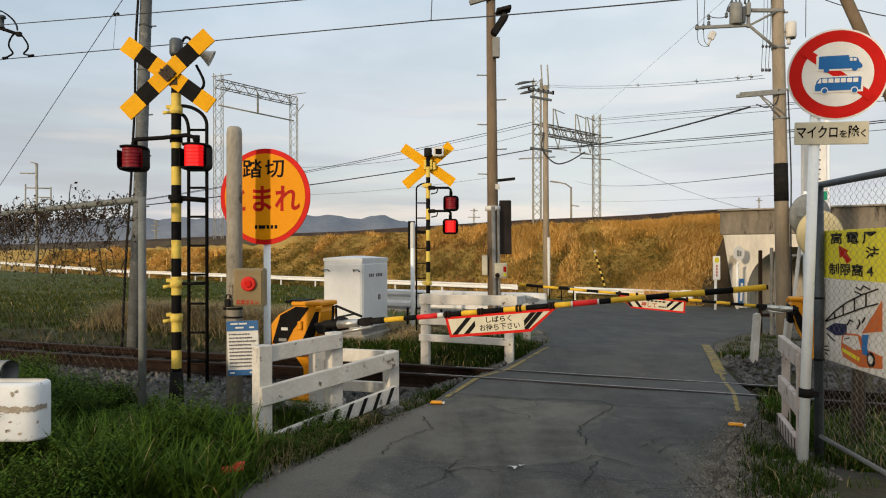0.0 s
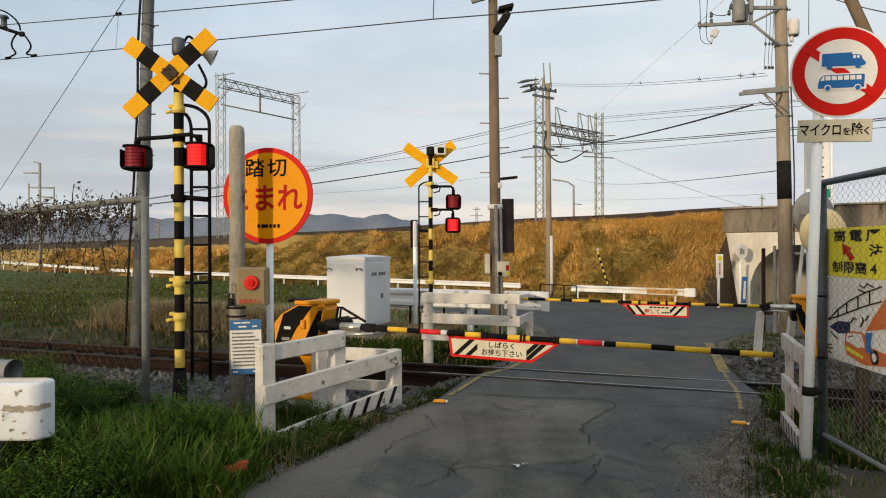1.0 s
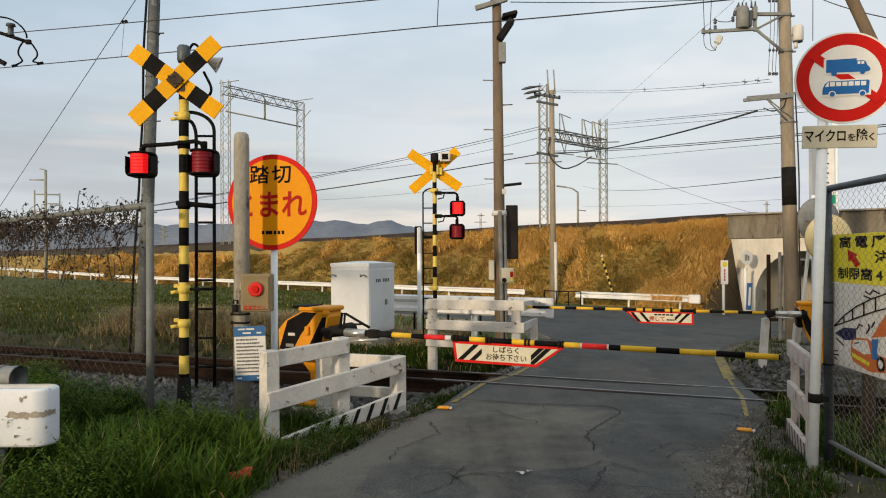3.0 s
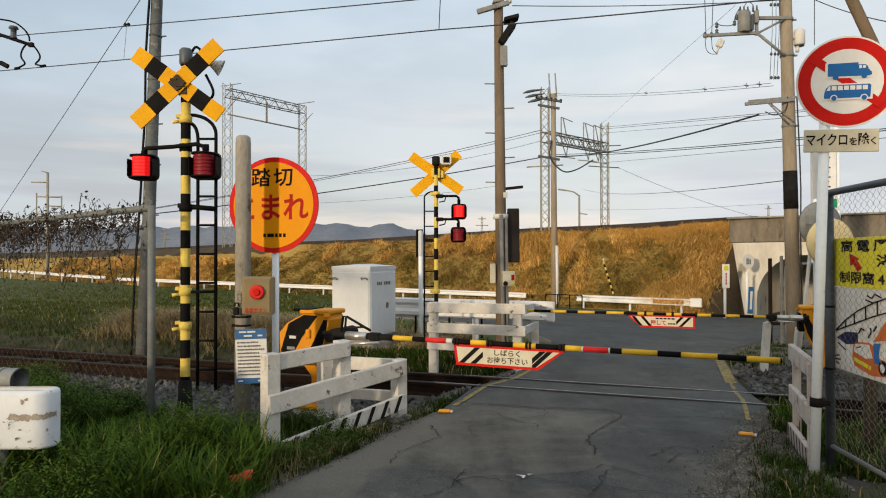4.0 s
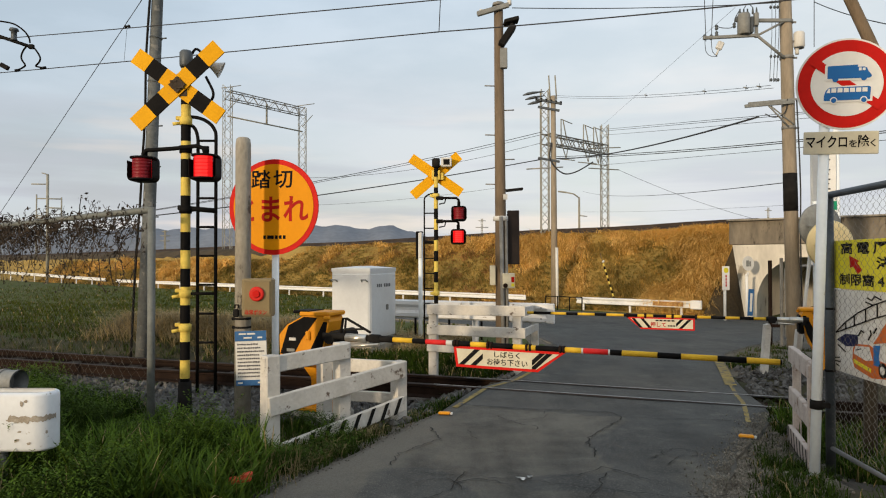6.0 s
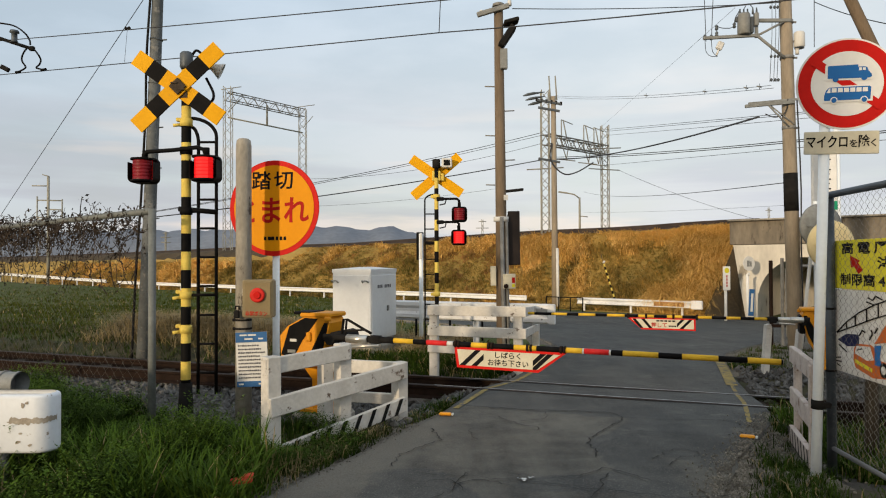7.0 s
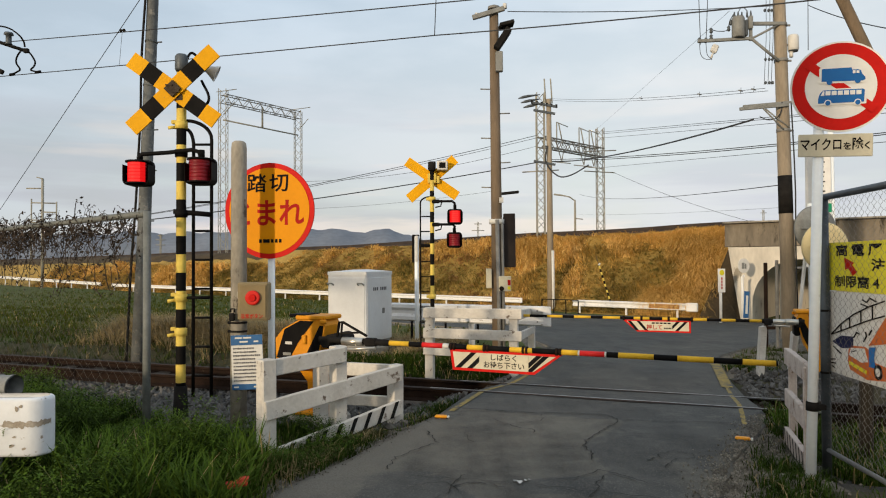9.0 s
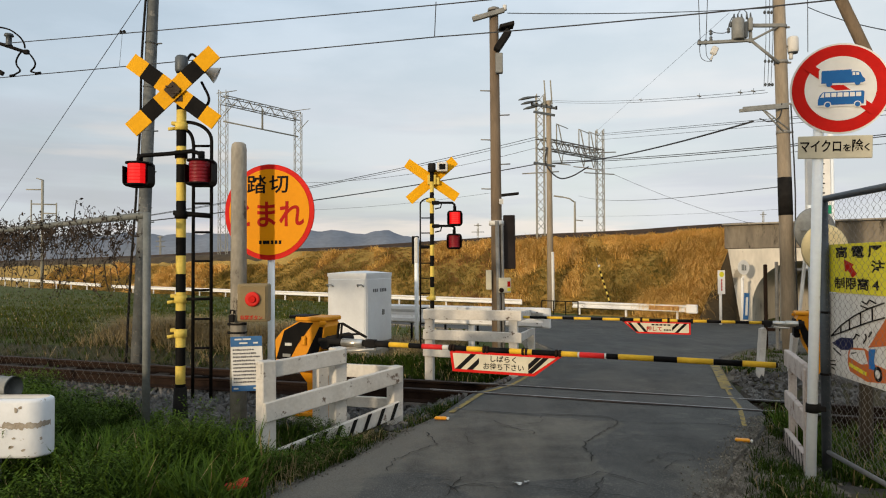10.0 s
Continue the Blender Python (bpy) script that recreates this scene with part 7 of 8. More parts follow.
def build_bracket():
    """The end of a catenary bracket with its looped jumpers."""
    t = thing("catenary_bracket", "dark catenary bracket with insulators and looped cable", "catenary bracket", pose(-5.55, 9.2, 4.33))
    part("tube", Shape().tube([(-1.3, 0.3, 0.42), (-0.22, 0, 0.01), (0.17, 0, -0.12)], 0.022, 8), "black_dull", t)
    part("insulator", Shape().tube([(-0.08, 0, -0.03), (-0.08, 0, 0.0), (-0.08, 0, 0.09), (-0.08, 0, 0.10), (-0.08, 0, 0.13)], [0.05, 0.035, 0.035, 0.06, 0.05], 12), "steel_dark", t)
    part("clamp", Shape().box((0.15, 0, -0.11), (0.07, 0.05, 0.06), bevel=0.01), "black_dull", t)
    part("clamp", Shape().box((-0.20, 0, -0.37), (0.12, 0.05, 0.06), Matrix.Rotation(radians(28), 4, "Y"), bevel=0.01), "black_dull", t)
    for pts in ([(-0.6, 0, 0.27), (-0.22, 0, 0.22), (-0.10, 0, 0.195), (-0.02, 0, 0.155), (0.07, 0, 0.08), (0.12, 0, 0.0), (0.13, 0, -0.06)],
                [(0.09, 0, -0.10), (0.05, 0, -0.15), (0.02, 0, -0.22), (0.025, 0, -0.28), (0.065, 0, -0.34), (0.06, 0, -0.37), (-0.03, 0, -0.42)],
                [(0.17, 0, -0.11), (0.22, 0, -0.17), (0.265, 0, -0.25), (0.255, 0, -0.31), (0.21, 0, -0.36), (0.24, 0, -0.375), (0.32, 0, -0.39)]):
        part("jumper", Shape().tube(smooth(pts), 0.011, 6), "black", t)
    part("clip", Shape().tube([(-0.06, 0, -0.425), (0.0, 0, -0.415)], 0.02, 8), "black", t)
    part("clip", Shape().tube([(0.27, 0, -0.395), (0.34, 0, -0.385)], 0.02, 8), "black", t)



build_signal_pole()
build_transformer_pole()
build_grey_pole()
build_bracket()


def lattice_leg(s, p, q, wide, bays, r=0.025):
    """A square lattice mast between two points."""
    p, q = Vector(p), Vector(q)
    d = (q - p).normalized()
    a = Vector((0, 0, 1)) if abs(d.z) < 0.7 else Vector((1, 0, 0))
    a = (a - d * a.dot(d)).normalized()
    b = d.cross(a)
    cs = [(a * i + b * j) * wide / 2 for i, j in ((1, 1), (1, -1), (-1, -1), (-1, 1))]
    for c in cs:
        s.tube([p + c, q + c], r, 4, caps=False, smooth=False)
    for k in range(bays):
        u, v = p + (q - p) * k / bays, p + (q - p) * (k + 1) / bays
        for i in range(4):
            c, e = cs[i], cs[(i + 1) % 4]
            s.tube([u + (c if k % 2 else e), v + (e if k % 2 else c)], r * 0.7, 3, caps=False, smooth=False)
    return s


def build_gantry(leg1, leg2, base, top, wide, label, beam_low, extra):
    t = thing("catenary_gantry", label, "catenary gantry", pose(*leg1, base), "catenary gantries")
    o = Vector((*leg1, base))
    for x, y, zt in ((*leg1, top[0]), (*leg2, top[1])):
        s = lattice_leg(Shape(), Vector((x, y, base)) - o, Vector((x, y, zt)) - o, wide, int((zt - base) / wide / 1.1))
        part("leg", s, "lattice", t)
    a, b = Vector((*leg1, beam_low[0])) - o, Vector((*leg2, beam_low[1])) - o
    part("beam", lattice_leg(Shape(), a, b, beam_low[2], 14, 0.035), "steel_grey", t)
    extra(lambda pts, r, seg: part("bracket_arm", Shape().tube(pts, r, seg), "lattice", t), a, b)
    return t


def left_fittings(rod, a, b):
    rod([a + Vector((0, 0, -1.6)), b + Vector((0, 0, -1.6))], 0.06, 5)
    m = (a + b) / 2
    rod([m, m + Vector((0, 0, -1.6))], 0.08, 5)
    for p in (a, b):
        rod([p + Vector((-0.5, 0, 0.5)), p + Vector((1.0, 0, 0.7))], 0.03, 4)
        rod([p + Vector((0, 0, -1.2)), p + Vector((0.8, 0.2, -0.2))], 0.03, 4)


def right_fittings(rod, a, b):
    d = b - a
    for u in (0.25, 0.62, 0.8):
        p = a + d * u
        rod([p, p + Vector((0, 0, 1.15))], 0.03, 4)
        rod([p + d * 0.1, p + d * 0.03 + Vector((0, 0, 1.15))], 0.03, 4)
        rod([p + Vector((0, 0, 1.15)), p + d * 0.18 + Vector((0, 0, 1.05))], 0.025, 4)
        rod([p, p + Vector((0.25, 0, -0.85))], 0.025, 4)
        rod([p + d * 0.12, p + Vector((0.25, 0, -0.85))], 0.025, 4)
        rod([p + Vector((-0.3, 0, -0.85)), p + Vector((0.7, 0, -0.95))], 0.025, 4)
    rod([b + Vector((-0.9, 0, 0.1)), b + Vector((0.9, 0, 0.15))], 0.03, 4)
    rod([a + Vector((-0.9, 0, -1.5)), a + Vector((0.9, 0, -1.4))], 0.03, 4)
    rod([b + Vector((-0.9, 0, -1.0)), b + Vector((0.8, 0, -1.1))], 0.03, 4)


build_gantry((-16.1, 52.4), (-11.6, 57.7), 2.2, (14.4, 13.9), 0.55, "tall grey lattice catenary gantry on the embankment", (13.7, 13.5, 0.6), left_fittings)
build_gantry((4.95, 34.6), (8.95, 39.3), 2.6, (9.75, 8.9), 0.38, "grey lattice catenary gantry on the embankment", (7.35, 7.5, 0.48), right_fittings)


def build_line_pole():
    t = thing("utility_pole", "slender tan line pole at the embankment foot", "utility pole", pose(4.64, 29.9, -0.765) @ Matrix.Scale(1.031, 4))
    part("shaft", Shape().tube([(0.03, 0, -0.2), (0, 0, 8.85)], [0.14, 0.10], 14), "pole_tan", t)
    for z, w in ((8.6, 1.0), (8.3, 0.9), (6.2, 0.9)):
        part("cross_arm", Shape().box((-0.2, -0.1, z), (w, 0.08, 0.09), Matrix.Rotation(radians(10), 4, "Y"), bevel=0.004), "steel_dark", t)
    for k in range(6):
        part("insulator", Shape().tube([(-0.7 + 0.2 * k, -0.1, 8.78 - 0.035 * k), (-0.7 + 0.2 * k, -0.1, 8.64 - 0.035 * k)], 0.045, 8), "black_dull", t)
    for k, z in enumerate((8.98, 8.80, 8.60)):
        part("strain_insulator", Shape().tube([(-1.25 + 0.1 * k, 0, z - 0.10), (-1.05 + 0.1 * k, 0, z - 0.04), (-0.85 + 0.1 * k, 0, z), (-0.35, 0, z + 0.06)], [0.02, 0.06, 0.06, 0.015], 7), "steel_dark", t)
    for x in (-0.12, 0.14):
        part("spike", Shape().tube([(x, 0, 8.7), (x - 0.06, 0, 9.7)], 0.03, 6), "lattice", t)
    part("jumper", Shape().tube(smooth([(-0.1, -0.15, 6.9), (-0.15, -0.15, 6.2), (0.35, -0.15, 5.65), (0.9, -0.15, 5.7), (1.6, -0.15, 6.1)]), 0.03, 6), "cable", t)
    part("cable_guard", Shape().tube([(0.12, -0.18, -0.2), (0.10, -0.16, 2.6)], 0.06, 8), "plate_white", t, "pale cable cover")


build_line_pole()


def build_street_lamp():
    t = thing("street_lamp", "slim grey street lamp by the embankment", "street lamp", pose(7.66, 40.0, 1.5))
    part("post", Shape().tube([(0, 0, -1.5), (0, 0, 2.9), (0, 0, 3.45)], [0.07, 0.06, 0.05], 8), "lattice", t)
    part("arm", Shape().tube([(0, 0, 3.4), (-0.3, 0, 3.62), (-0.75, 0, 3.72)], 0.04, 6), "lattice", t)
    part("step_arm", Shape().tube([(0, 0, 2.4), (0.45, 0, 2.35)], 0.03, 5), "lattice", t)
    part("lamp_head", Shape().box((-0.95, 0, 3.74), (0.5, 0.16, 0.08), Matrix.Rotation(radians(8), 4, "Y"), bevel=0.02), "lattice", t)
    t = thing("street_lamp", "dark street lamp head on a thin bracket", "street lamp", pose(0.98, 12.05, 3.2))
    # the bracket hangs behind the utility pole and reaches over the lane
    part("arm", Shape().tube([(0.0, 0.08, 0.0), (0.2, 2.4, 0.05), (0.62, 6.9, 0.12)], 0.012, 6), "steel_grey", t)
    part("lamp_head", Shape().box((0.9, 7.2, 0.12), (0.55, 0.16, 0.07), Matrix.Rotation(radians(-6), 4, "Y"), bevel=0.015), "black_dull", t)


build_street_lamp()


def far_mast(x, y, z, h, w, label):
    t = thing("lattice_mast", label, "lattice mast", pose(x, y, z), "distant masts")
    part("mast", lattice_leg(Shape(), (0, 0, 0), (0, 0, h), w * 0.12, 10, 0.028), "lattice", t)
    for u, k in ((0.95, 0.6), (0.8, 1.0), (0.62, 1.0)):
        part("cross_arm", Shape().tube([(-w * k / 2, 0, h * u), (w * k / 2, 0, h * u)], 0.05, 4), "lattice", t)


far_mast(5.1, 95.0, 1.0, 5.9, 1.7, "small grey lattice mast far off")
far_mast(-34.8, 88.0, 1.6, 3.5, 1.2, "small grey lattice mast far off")
far_mast(55.1, 120.0, -0.7, 10.9, 1.9, "small grey lattice mast far off")


def build_left_rack():
    t = thing("catenary_gantry", "distant steel pole with framed platform above the field", "catenary gantry", pose(-33.0, 58.5, -0.6), "catenary gantries")
    part("post", Shape().tube([(0.1, 0, 0), (0.1, 0, 9.1)], 0.11, 8), "lattice", t)
    for x, z0, z1 in ((-0.82, 2.0, 7.45), (1.26, 5.5, 7.2)):
        part("upright", Shape().tube([(x, 0, z0), (x, 0, z1)], 0.06, 5), "lattice", t)
    for x0, x1, z in ((-0.85, 1.28, 7.12), (0.1, 1.28, 6.35), (-0.85, 1.5, 5.5), (-0.85, 0.1, 5.7)):
        part("frame_bar", Shape().tube([(x0, 0, z), (x1, 0, z - 0.05)], 0.055, 5), "lattice", t)
    part("cross_arm", Shape().tube([(-1.25, 0, 8.32), (0.2, 0, 8.3)], 0.055, 5), "lattice", t)
    part("top_arm", Shape().tube([(-0.4, 0, 9.25), (0.15, 0, 9.1)], 0.045, 5), "lattice", t)


build_left_rack()


def wire(name, p, q, sag, r):
    p, q = Vector(p), Vector(q)
    pts = []
    for k in range(25):
        u = k / 24
        c = p + (q - p) * u
        pts.append(c + Vector((0, 0, -sag * 4 * u * (1 - u))))
    return solo(name, Shape().tube(pts, r, 5), "cable", "thin dark overhead wire strung between poles", "overhead wire", group="overhead wires")


wire("overhead_line", (-4.92, 10.91, 5.03), (-4.98, 10.95, 4.53), 0, 0.003)
t = thing("wire_clamp", "dark clamp on the messenger wire", "wire clamp", pose(-4.92, 10.91, 5.04))
part("body", Shape().tube([(-0.04, 0, 0.0), (-0.02, 0, 0.01), (0.0, 0, 0.015), (0.03, 0, 0.01), (0.05, 0, 0.015)], [0.015, 0.032, 0.01, 0.032, 0.015], 8), "black_dull", t)
wire("contact_wire", (-12.61, 14.50, 5.00), (-0.06, 8.75, 4.26), 0.02, 0.008)
wire("contact_wire", (-0.06, 8.75, 4.26), (3.97, 6.30, 3.84), 0.02, 0.008)
wire("messenger_wire", (-12.62, 14.50, 5.74), (3.0, 7.22, 4.39), 0.05, 0.008)
wire("overhead_line", (0.37, 4.80, 6.91), (-24.99, 30.00, -5.87), 0.0, 0.005)
wire("overhead_line", (-12.46, 30.00, 3.53), (4.70, 34.00, 7.56), 0.19, 0.014)
wire("overhead_line", (-12.46, 30.00, 3.50), (4.72, 34.00, 7.44), 0.19, 0.011)
wire("overhead_line", (-12.46, 30.00, 3.29), (4.79, 34.00, 6.26), 0.17, 0.024)
wire("overhead_line", (-7.82, 40.00, 6.06), (4.74, 34.00, 7.05), 0.40, 0.010)
wire("overhead_line", (-7.82, 40.00, 4.50), (2.80, 34.00, 4.90), 0.15, 0.007)
wire("overhead_line", (5.07, 34.00, 6.27), (6.25, 14.00, 4.25), 0.24, 0.021)
wire("overhead_line", (5.07, 34.00, 6.37), (11.77, 18.00, 4.75), 0.14, 0.014)
wire("overhead_line", (5.07, 34.00, 6.29), (11.77, 18.00, 4.70), 0.14, 0.014)
wire("overhead_line", (8.94, 39.00, 8.62), (10.47, 16.00, 4.96), 0.0, 0.009)
wire("overhead_line", (8.94, 39.00, 8.52), (10.47, 16.00, 4.92), 0.0, 0.009)
wire("overhead_line", (8.94, 39.00, 8.30), (10.47, 16.00, 4.82), 0.02, 0.008)
wire("overhead_line", (8.94, 39.00, 6.65), (10.46, 16.00, 4.16), 0.0, 0.008)
wire("overhead_line", (4.72, 30.00, 8.41), (6.22, 13.40, 4.73), 0.12, 0.005)
wire("overhead_line", (4.84, 30.00, 8.33), (6.27, 13.40, 4.68), 0.12, 0.005)
wire("overhead_line", (12.31, 60.00, 11.77), (8.29, 20.00, 8.58), 0.0, 0.005)
wire("overhead_line", (9.81, 40.00, 6.53), (18.76, 40.00, 3.40), 0.25, 0.010)
wire("overhead_line", (11.82, 60.00, 7.20), (6.46, 13.30, 2.87), 0.33, 0.009)
wire("overhead_line", (11.82, 60.00, 5.45), (14.56, 30.00, 3.71), 0.1, 0.006)
wire("overhead_line", (6.85, 13.00, 6.18), (5.90, 9.00, 4.39), 0.05, 0.008)
wire("overhead_line", (1.17, 12.00, 5.72), (6.43, 13.20, 6.25), 0.05, 0.008)
wire("overhead_line", (4.85, 13.10, 6.53), (4.88, 13.10, 5.48), 0, 0.007)
wire("overhead_line", (5.03, 13.10, 6.53), (4.98, 13.10, 5.48), 0, 0.007)
wire("overhead_line", (6.85, 13.00, 6.39), (6.84, 13.00, 5.34), 0, 0.007)
wire("overhead_line", (-0.06, 8.75, 4.26), (-0.04, 8.85, 4.74), 0, 0.006)


for u in (0.62, 0.835, 0.945, 0.975):
    p = Vector((4.72, 30.0, 8.41)).lerp(Vector((6.22, 13.4, 4.73)), u) + Vector((0, 0, -0.48 * u * (1 - u)))
    t = thing("line_insulator", "small dark insulator on the slack line pair", "insulator", Matrix.Translation(p), "line insulators")
    part("body", Shape().tube([(-0.05, 0, 0.015), (-0.02, 0, 0.005), (0.02, 0, -0.005), (0.05, 0, -0.015)], [0.006, 0.016, 0.016, 0.006], 8), "galvanised", t)
    part("tie", Shape().tube([(0, 0, -0.06), (0.01, 0, 0.06)], 0.005, 6), "cable", t)


# ---------------------------------------------------------------- right-hand wire fence
def chain_link(s, p, q, z0, z1, pitch, r, wave=0.0, half=0.0):
    """Woven diamond wire between two ground points."""
    p, q = Vector((*p, 0)), Vector((*q, 0))
    d = q - p
    n = int(d.length / pitch)
    nrm = Vector((-d.y, d.x, 0)).normalized()
    rows = int((z1 - z0) / (half or pitch * 0.5))
    for k in range(n):
        for par in (0, 1):
            pts = []
            for j in range(rows + 1):
                u = (k + (0.5 if j % 2 else float(par))) / n
                c = p + d * u + nrm * (0.003 if par else -0.003)
                if wave:
                    c += nrm * wave * noise.noise(Vector((u * 6, j * 0.08, 1)))
                pts.append((c.x, c.y, z0 + (z1 - z0) * j / rows))
            s.tube(pts, r, 3, caps=False, smooth=False)
    return s


def build_right_fence():
    a, b = Vector((2.87, 5.27)), Vector((2.66, 2.6))
    t = thing("wire_fence", "dark steel gate frame with woven wire mesh", "wire fence", pose(a.x, a.y, 0.0))
    o = Vector((a.x, a.y, 0))
    for p in (a, b):
        part("post", Shape().tube([Vector((p.x, p.y, -0.2)) - o, Vector((p.x, p.y, 1.92)) - o], 0.034, 14), "steel_dark", t)
    for z in (1.905, 0.03):
        part("frame_bar", Shape().tube([Vector((a.x, a.y, z)) - o, Vector((b.x, b.y, z)) - o], 0.025 if z > 1 else 0.017, 12), "steel_dark" if z > 1 else "steel_grey", t)
    s = chain_link(Shape(), a - a, b - a, 0.04, 1.89, 0.078, 0.0013, half=0.027)
    part("mesh", s, "wire_mesh", t, "woven wire mesh")
    for z in (1.06, 0.6):
        part("tie", Shape().tube([(0.0, 0, z - 0.008), (0.0, 0, z + 0.008)], 0.0375, 12), "black_dull", t)
    return t


build_right_fence()
t = thing("fence_post", "dark weathered timber post behind the wire fence", "post", pose(3.36, 5.6, -0.05))
part("post", Shape().tube([(0, 0, -0.2), (0.01, 0, 0.5), (0.0, 0, 1.1)], [0.052, 0.05, 0.048], 12), "timber_dark", t)


def build_voltage_sign():
    a, b = Vector((2.868, 5.24)), Vector((2.74, 3.6))
    d = b - a
    m = Matrix.Translation((a.x, a.y, 0)) @ Matrix.Rotation(math.atan2(d.y, d.x), 4, "Z") @ Matrix.Translation((-0.08, 0.03, 0))
    # the boards hang on the far side of the mesh and face the lane
    t = thing("warning_sign", "yellow high-voltage warning board on the wire fence", "warning sign", m)
    w = 1.5
    board = part("board", Shape().box((w / 2 + 0.04, 0.012, 1.388), (w, 0.008, 0.352), bevel=0.002), "sign_yellow", t)
    letters(board, "高電圧", 0.465, 1.498, 0.088, 0.0065, "ink", 0.0025, 2.05, 1.24)
    letters(board, "注", 0.725, 1.395, 0.088, 0.0065, "ink", 0.0025, 2.0)
    letters(board, "制限高4", 0.452, 1.275, 0.088, 0.0065, "ink", 0.0025, 1.85, 1.0)
    s = Shape().plate([(0.28, 1.452), (0.415, 1.415), (0.385, 1.402), (0.455, 1.352), (0.395, 1.325), (0.335, 1.376), (0.29, 1.366)], 0.003, Matrix.Translation((0, 0.0066, 0)))
    part("arrow", s, "ink_red", board, "red arrow")
    t2 = thing("warning_sign", "white picture board with orange crane drawing on the fence", "warning sign", m)
    p = part("board", Shape().box((w / 2 + 0.04, 0.012, 0.905), (w, 0.006, 0.60), bevel=0.002), "plate_white", t2)
    y, y2 = Matrix.Translation((0, 0.0072, 0)), Matrix.Translation((0, 0.0040, 0))
    s = Shape().plate([(0.31, 0.715), (0.32, 0.80), (0.36, 0.835), (0.54, 0.848), (0.60, 0.83), (0.64, 0.76), (0.84, 0.74), (0.84, 0.66), (0.57, 0.628), (0.34, 0.665)], 0.003, y)
    part("crane_shape", s, "crane_orange", p, "orange crane lorry shape")
    part("crane_boom", Shape().plate([(0.59, 0.86), (0.64, 0.905), (0.84, 1.10), (0.84, 0.90)], 0.003, y), "crane_orange", p, "orange crane boom")
    part("window_mark", Shape().plate([(0.335, 0.765), (0.36, 0.82), (0.54, 0.835), (0.585, 0.75), (0.50, 0.735)], 0.003, y2), "plate_white", p)
    part("lamp_bar", Shape().plate([(0.335, 0.700), (0.56, 0.665), (0.565, 0.690), (0.335, 0.725)], 0.003, y2), "sign_yellow", p)
    part("blue_mark", Shape().plate([(0.60, 0.72), (0.60, 0.85), (0.68, 0.86), (0.66, 0.78), (0.68, 0.72)], 0.003, y2), "sign_blue", p)
    part("drawn_wheel", Shape().plate(disc(0.05, 18, 0.71, 0.70), 0.004, y2), "ink", p, "dark drawn wheel")
    part("wheel_hub", Shape().plate(disc(0.028, 14, 0.71, 0.70), 0.004, y2 @ Matrix.Translation((0, -0.002, 0))), "plate_white", p)
    part("drawn_bucket", Shape().plate([(0.08, 0.835), (0.215, 0.890), (0.385, 0.900), (0.385, 0.820), (0.22, 0.800)], 0.003, y), "ink_blue", p, "dark blue drawn bucket")
    curve = [(0.07, 0.885), (0.22, 0.975), (0.40, 1.055), (0.60, 1.12), (0.80, 1.17)]
    under = [(0.07, 0.885), (0.22, 0.925), (0.40, 0.975), (0.60, 1.03), (0.80, 1.075)]
    strokes = list(zip(curve, curve[1:])) + list(zip(under, under[1:])) + [((u, lo), (u, hi)) for u, lo, hi in ((0.22, 0.925, 0.975), (0.345, 0.955, 1.03), (0.50, 1.00, 1.09), (0.65, 1.04, 1.13))]
    strokes += [((0.10, 0.80), (0.22, 0.76)), ((0.52, 1.165), (0.58, 1.15)), ((0.58, 1.15), (0.62, 1.18)), ((0.62, 1.18), (0.70, 1.16)), ((0.50, 1.135), (0.60, 1.12)),
                ((0.53, 0.88), (0.57, 0.92)), ((0.57, 0.92), (0.56, 0.95)), ((0.60, 0.93), (0.64, 0.97)), ((0.40, 0.895), (0.44, 0.935)), ((0.44, 0.935), (0.48, 0.925)),
                ((0.36, 0.79), (0.44, 0.81)), ((0.06, 0.70), (0.13, 0.71)), ((0.06, 0.675), (0.14, 0.68)), ((0.07, 0.655), (0.12, 0.645))]
    for u, v in strokes:
        g = Vector((v[0] - u[0], v[1] - u[1])).normalized() * 0.0045
        part("drawn_line", Shape().plate([(u[0] + 1.6 * g.y, u[1] - g.x), (v[0] + 1.6 * g.y, v[1] - g.x), (v[0] - 1.6 * g.y, v[1] + g.x), (u[0] - 1.6 * g.y, u[1] + g.x)], 0.003, y2), "ink", p, "dark drawn line")


build_voltage_sign()


def build_mirror(x, y, z, r, turn, label, material, group="traffic mirrors"):
    t = thing("traffic_mirror", label, "traffic mirror", pose(x, y, -0.25, 0, 0, turn), group)
    part("post", Shape().tube([(0, 0.12, -0.2), (0, 0.12, z + r + 0.3)], 0.045, 12), "white_post", t)
    s, n = Shape(), 32
    rings = [(1.0, 0.0), (0.97, -0.035), (0.7, -0.062), (0.35, -0.078), (0.0, -0.083)]
    for k, d in rings[:-1]:
        s.v += [(r * k * math.cos(2 * math.pi * j / n), d, z + 0.25 + r * k * math.sin(2 * math.pi * j / n)) for j in range(n)]
    s.v.append((0, -0.083, z + 0.25))
    for i in range(3):
        s.f += [[i * n + j, i * n + (j + 1) % n, (i + 1) * n + (j + 1) % n, (i + 1) * n + j] for j in range(n)]
    s.f += [[3 * n + j, 3 * n + (j + 1) % n, 4 * n] for j in range(n)]
    s.f.append(list(range(n))[::-1])
    s.mi, s.sm = [0] * len(s.f), [True] * (len(s.f) - 1) + [False]
    part("dome_back", s, material, t)
    part("rib", Shape().box((0, -0.085, z + 0.25), (r * 1.5, 0.03, 0.03), bevel=0.004), material, t)


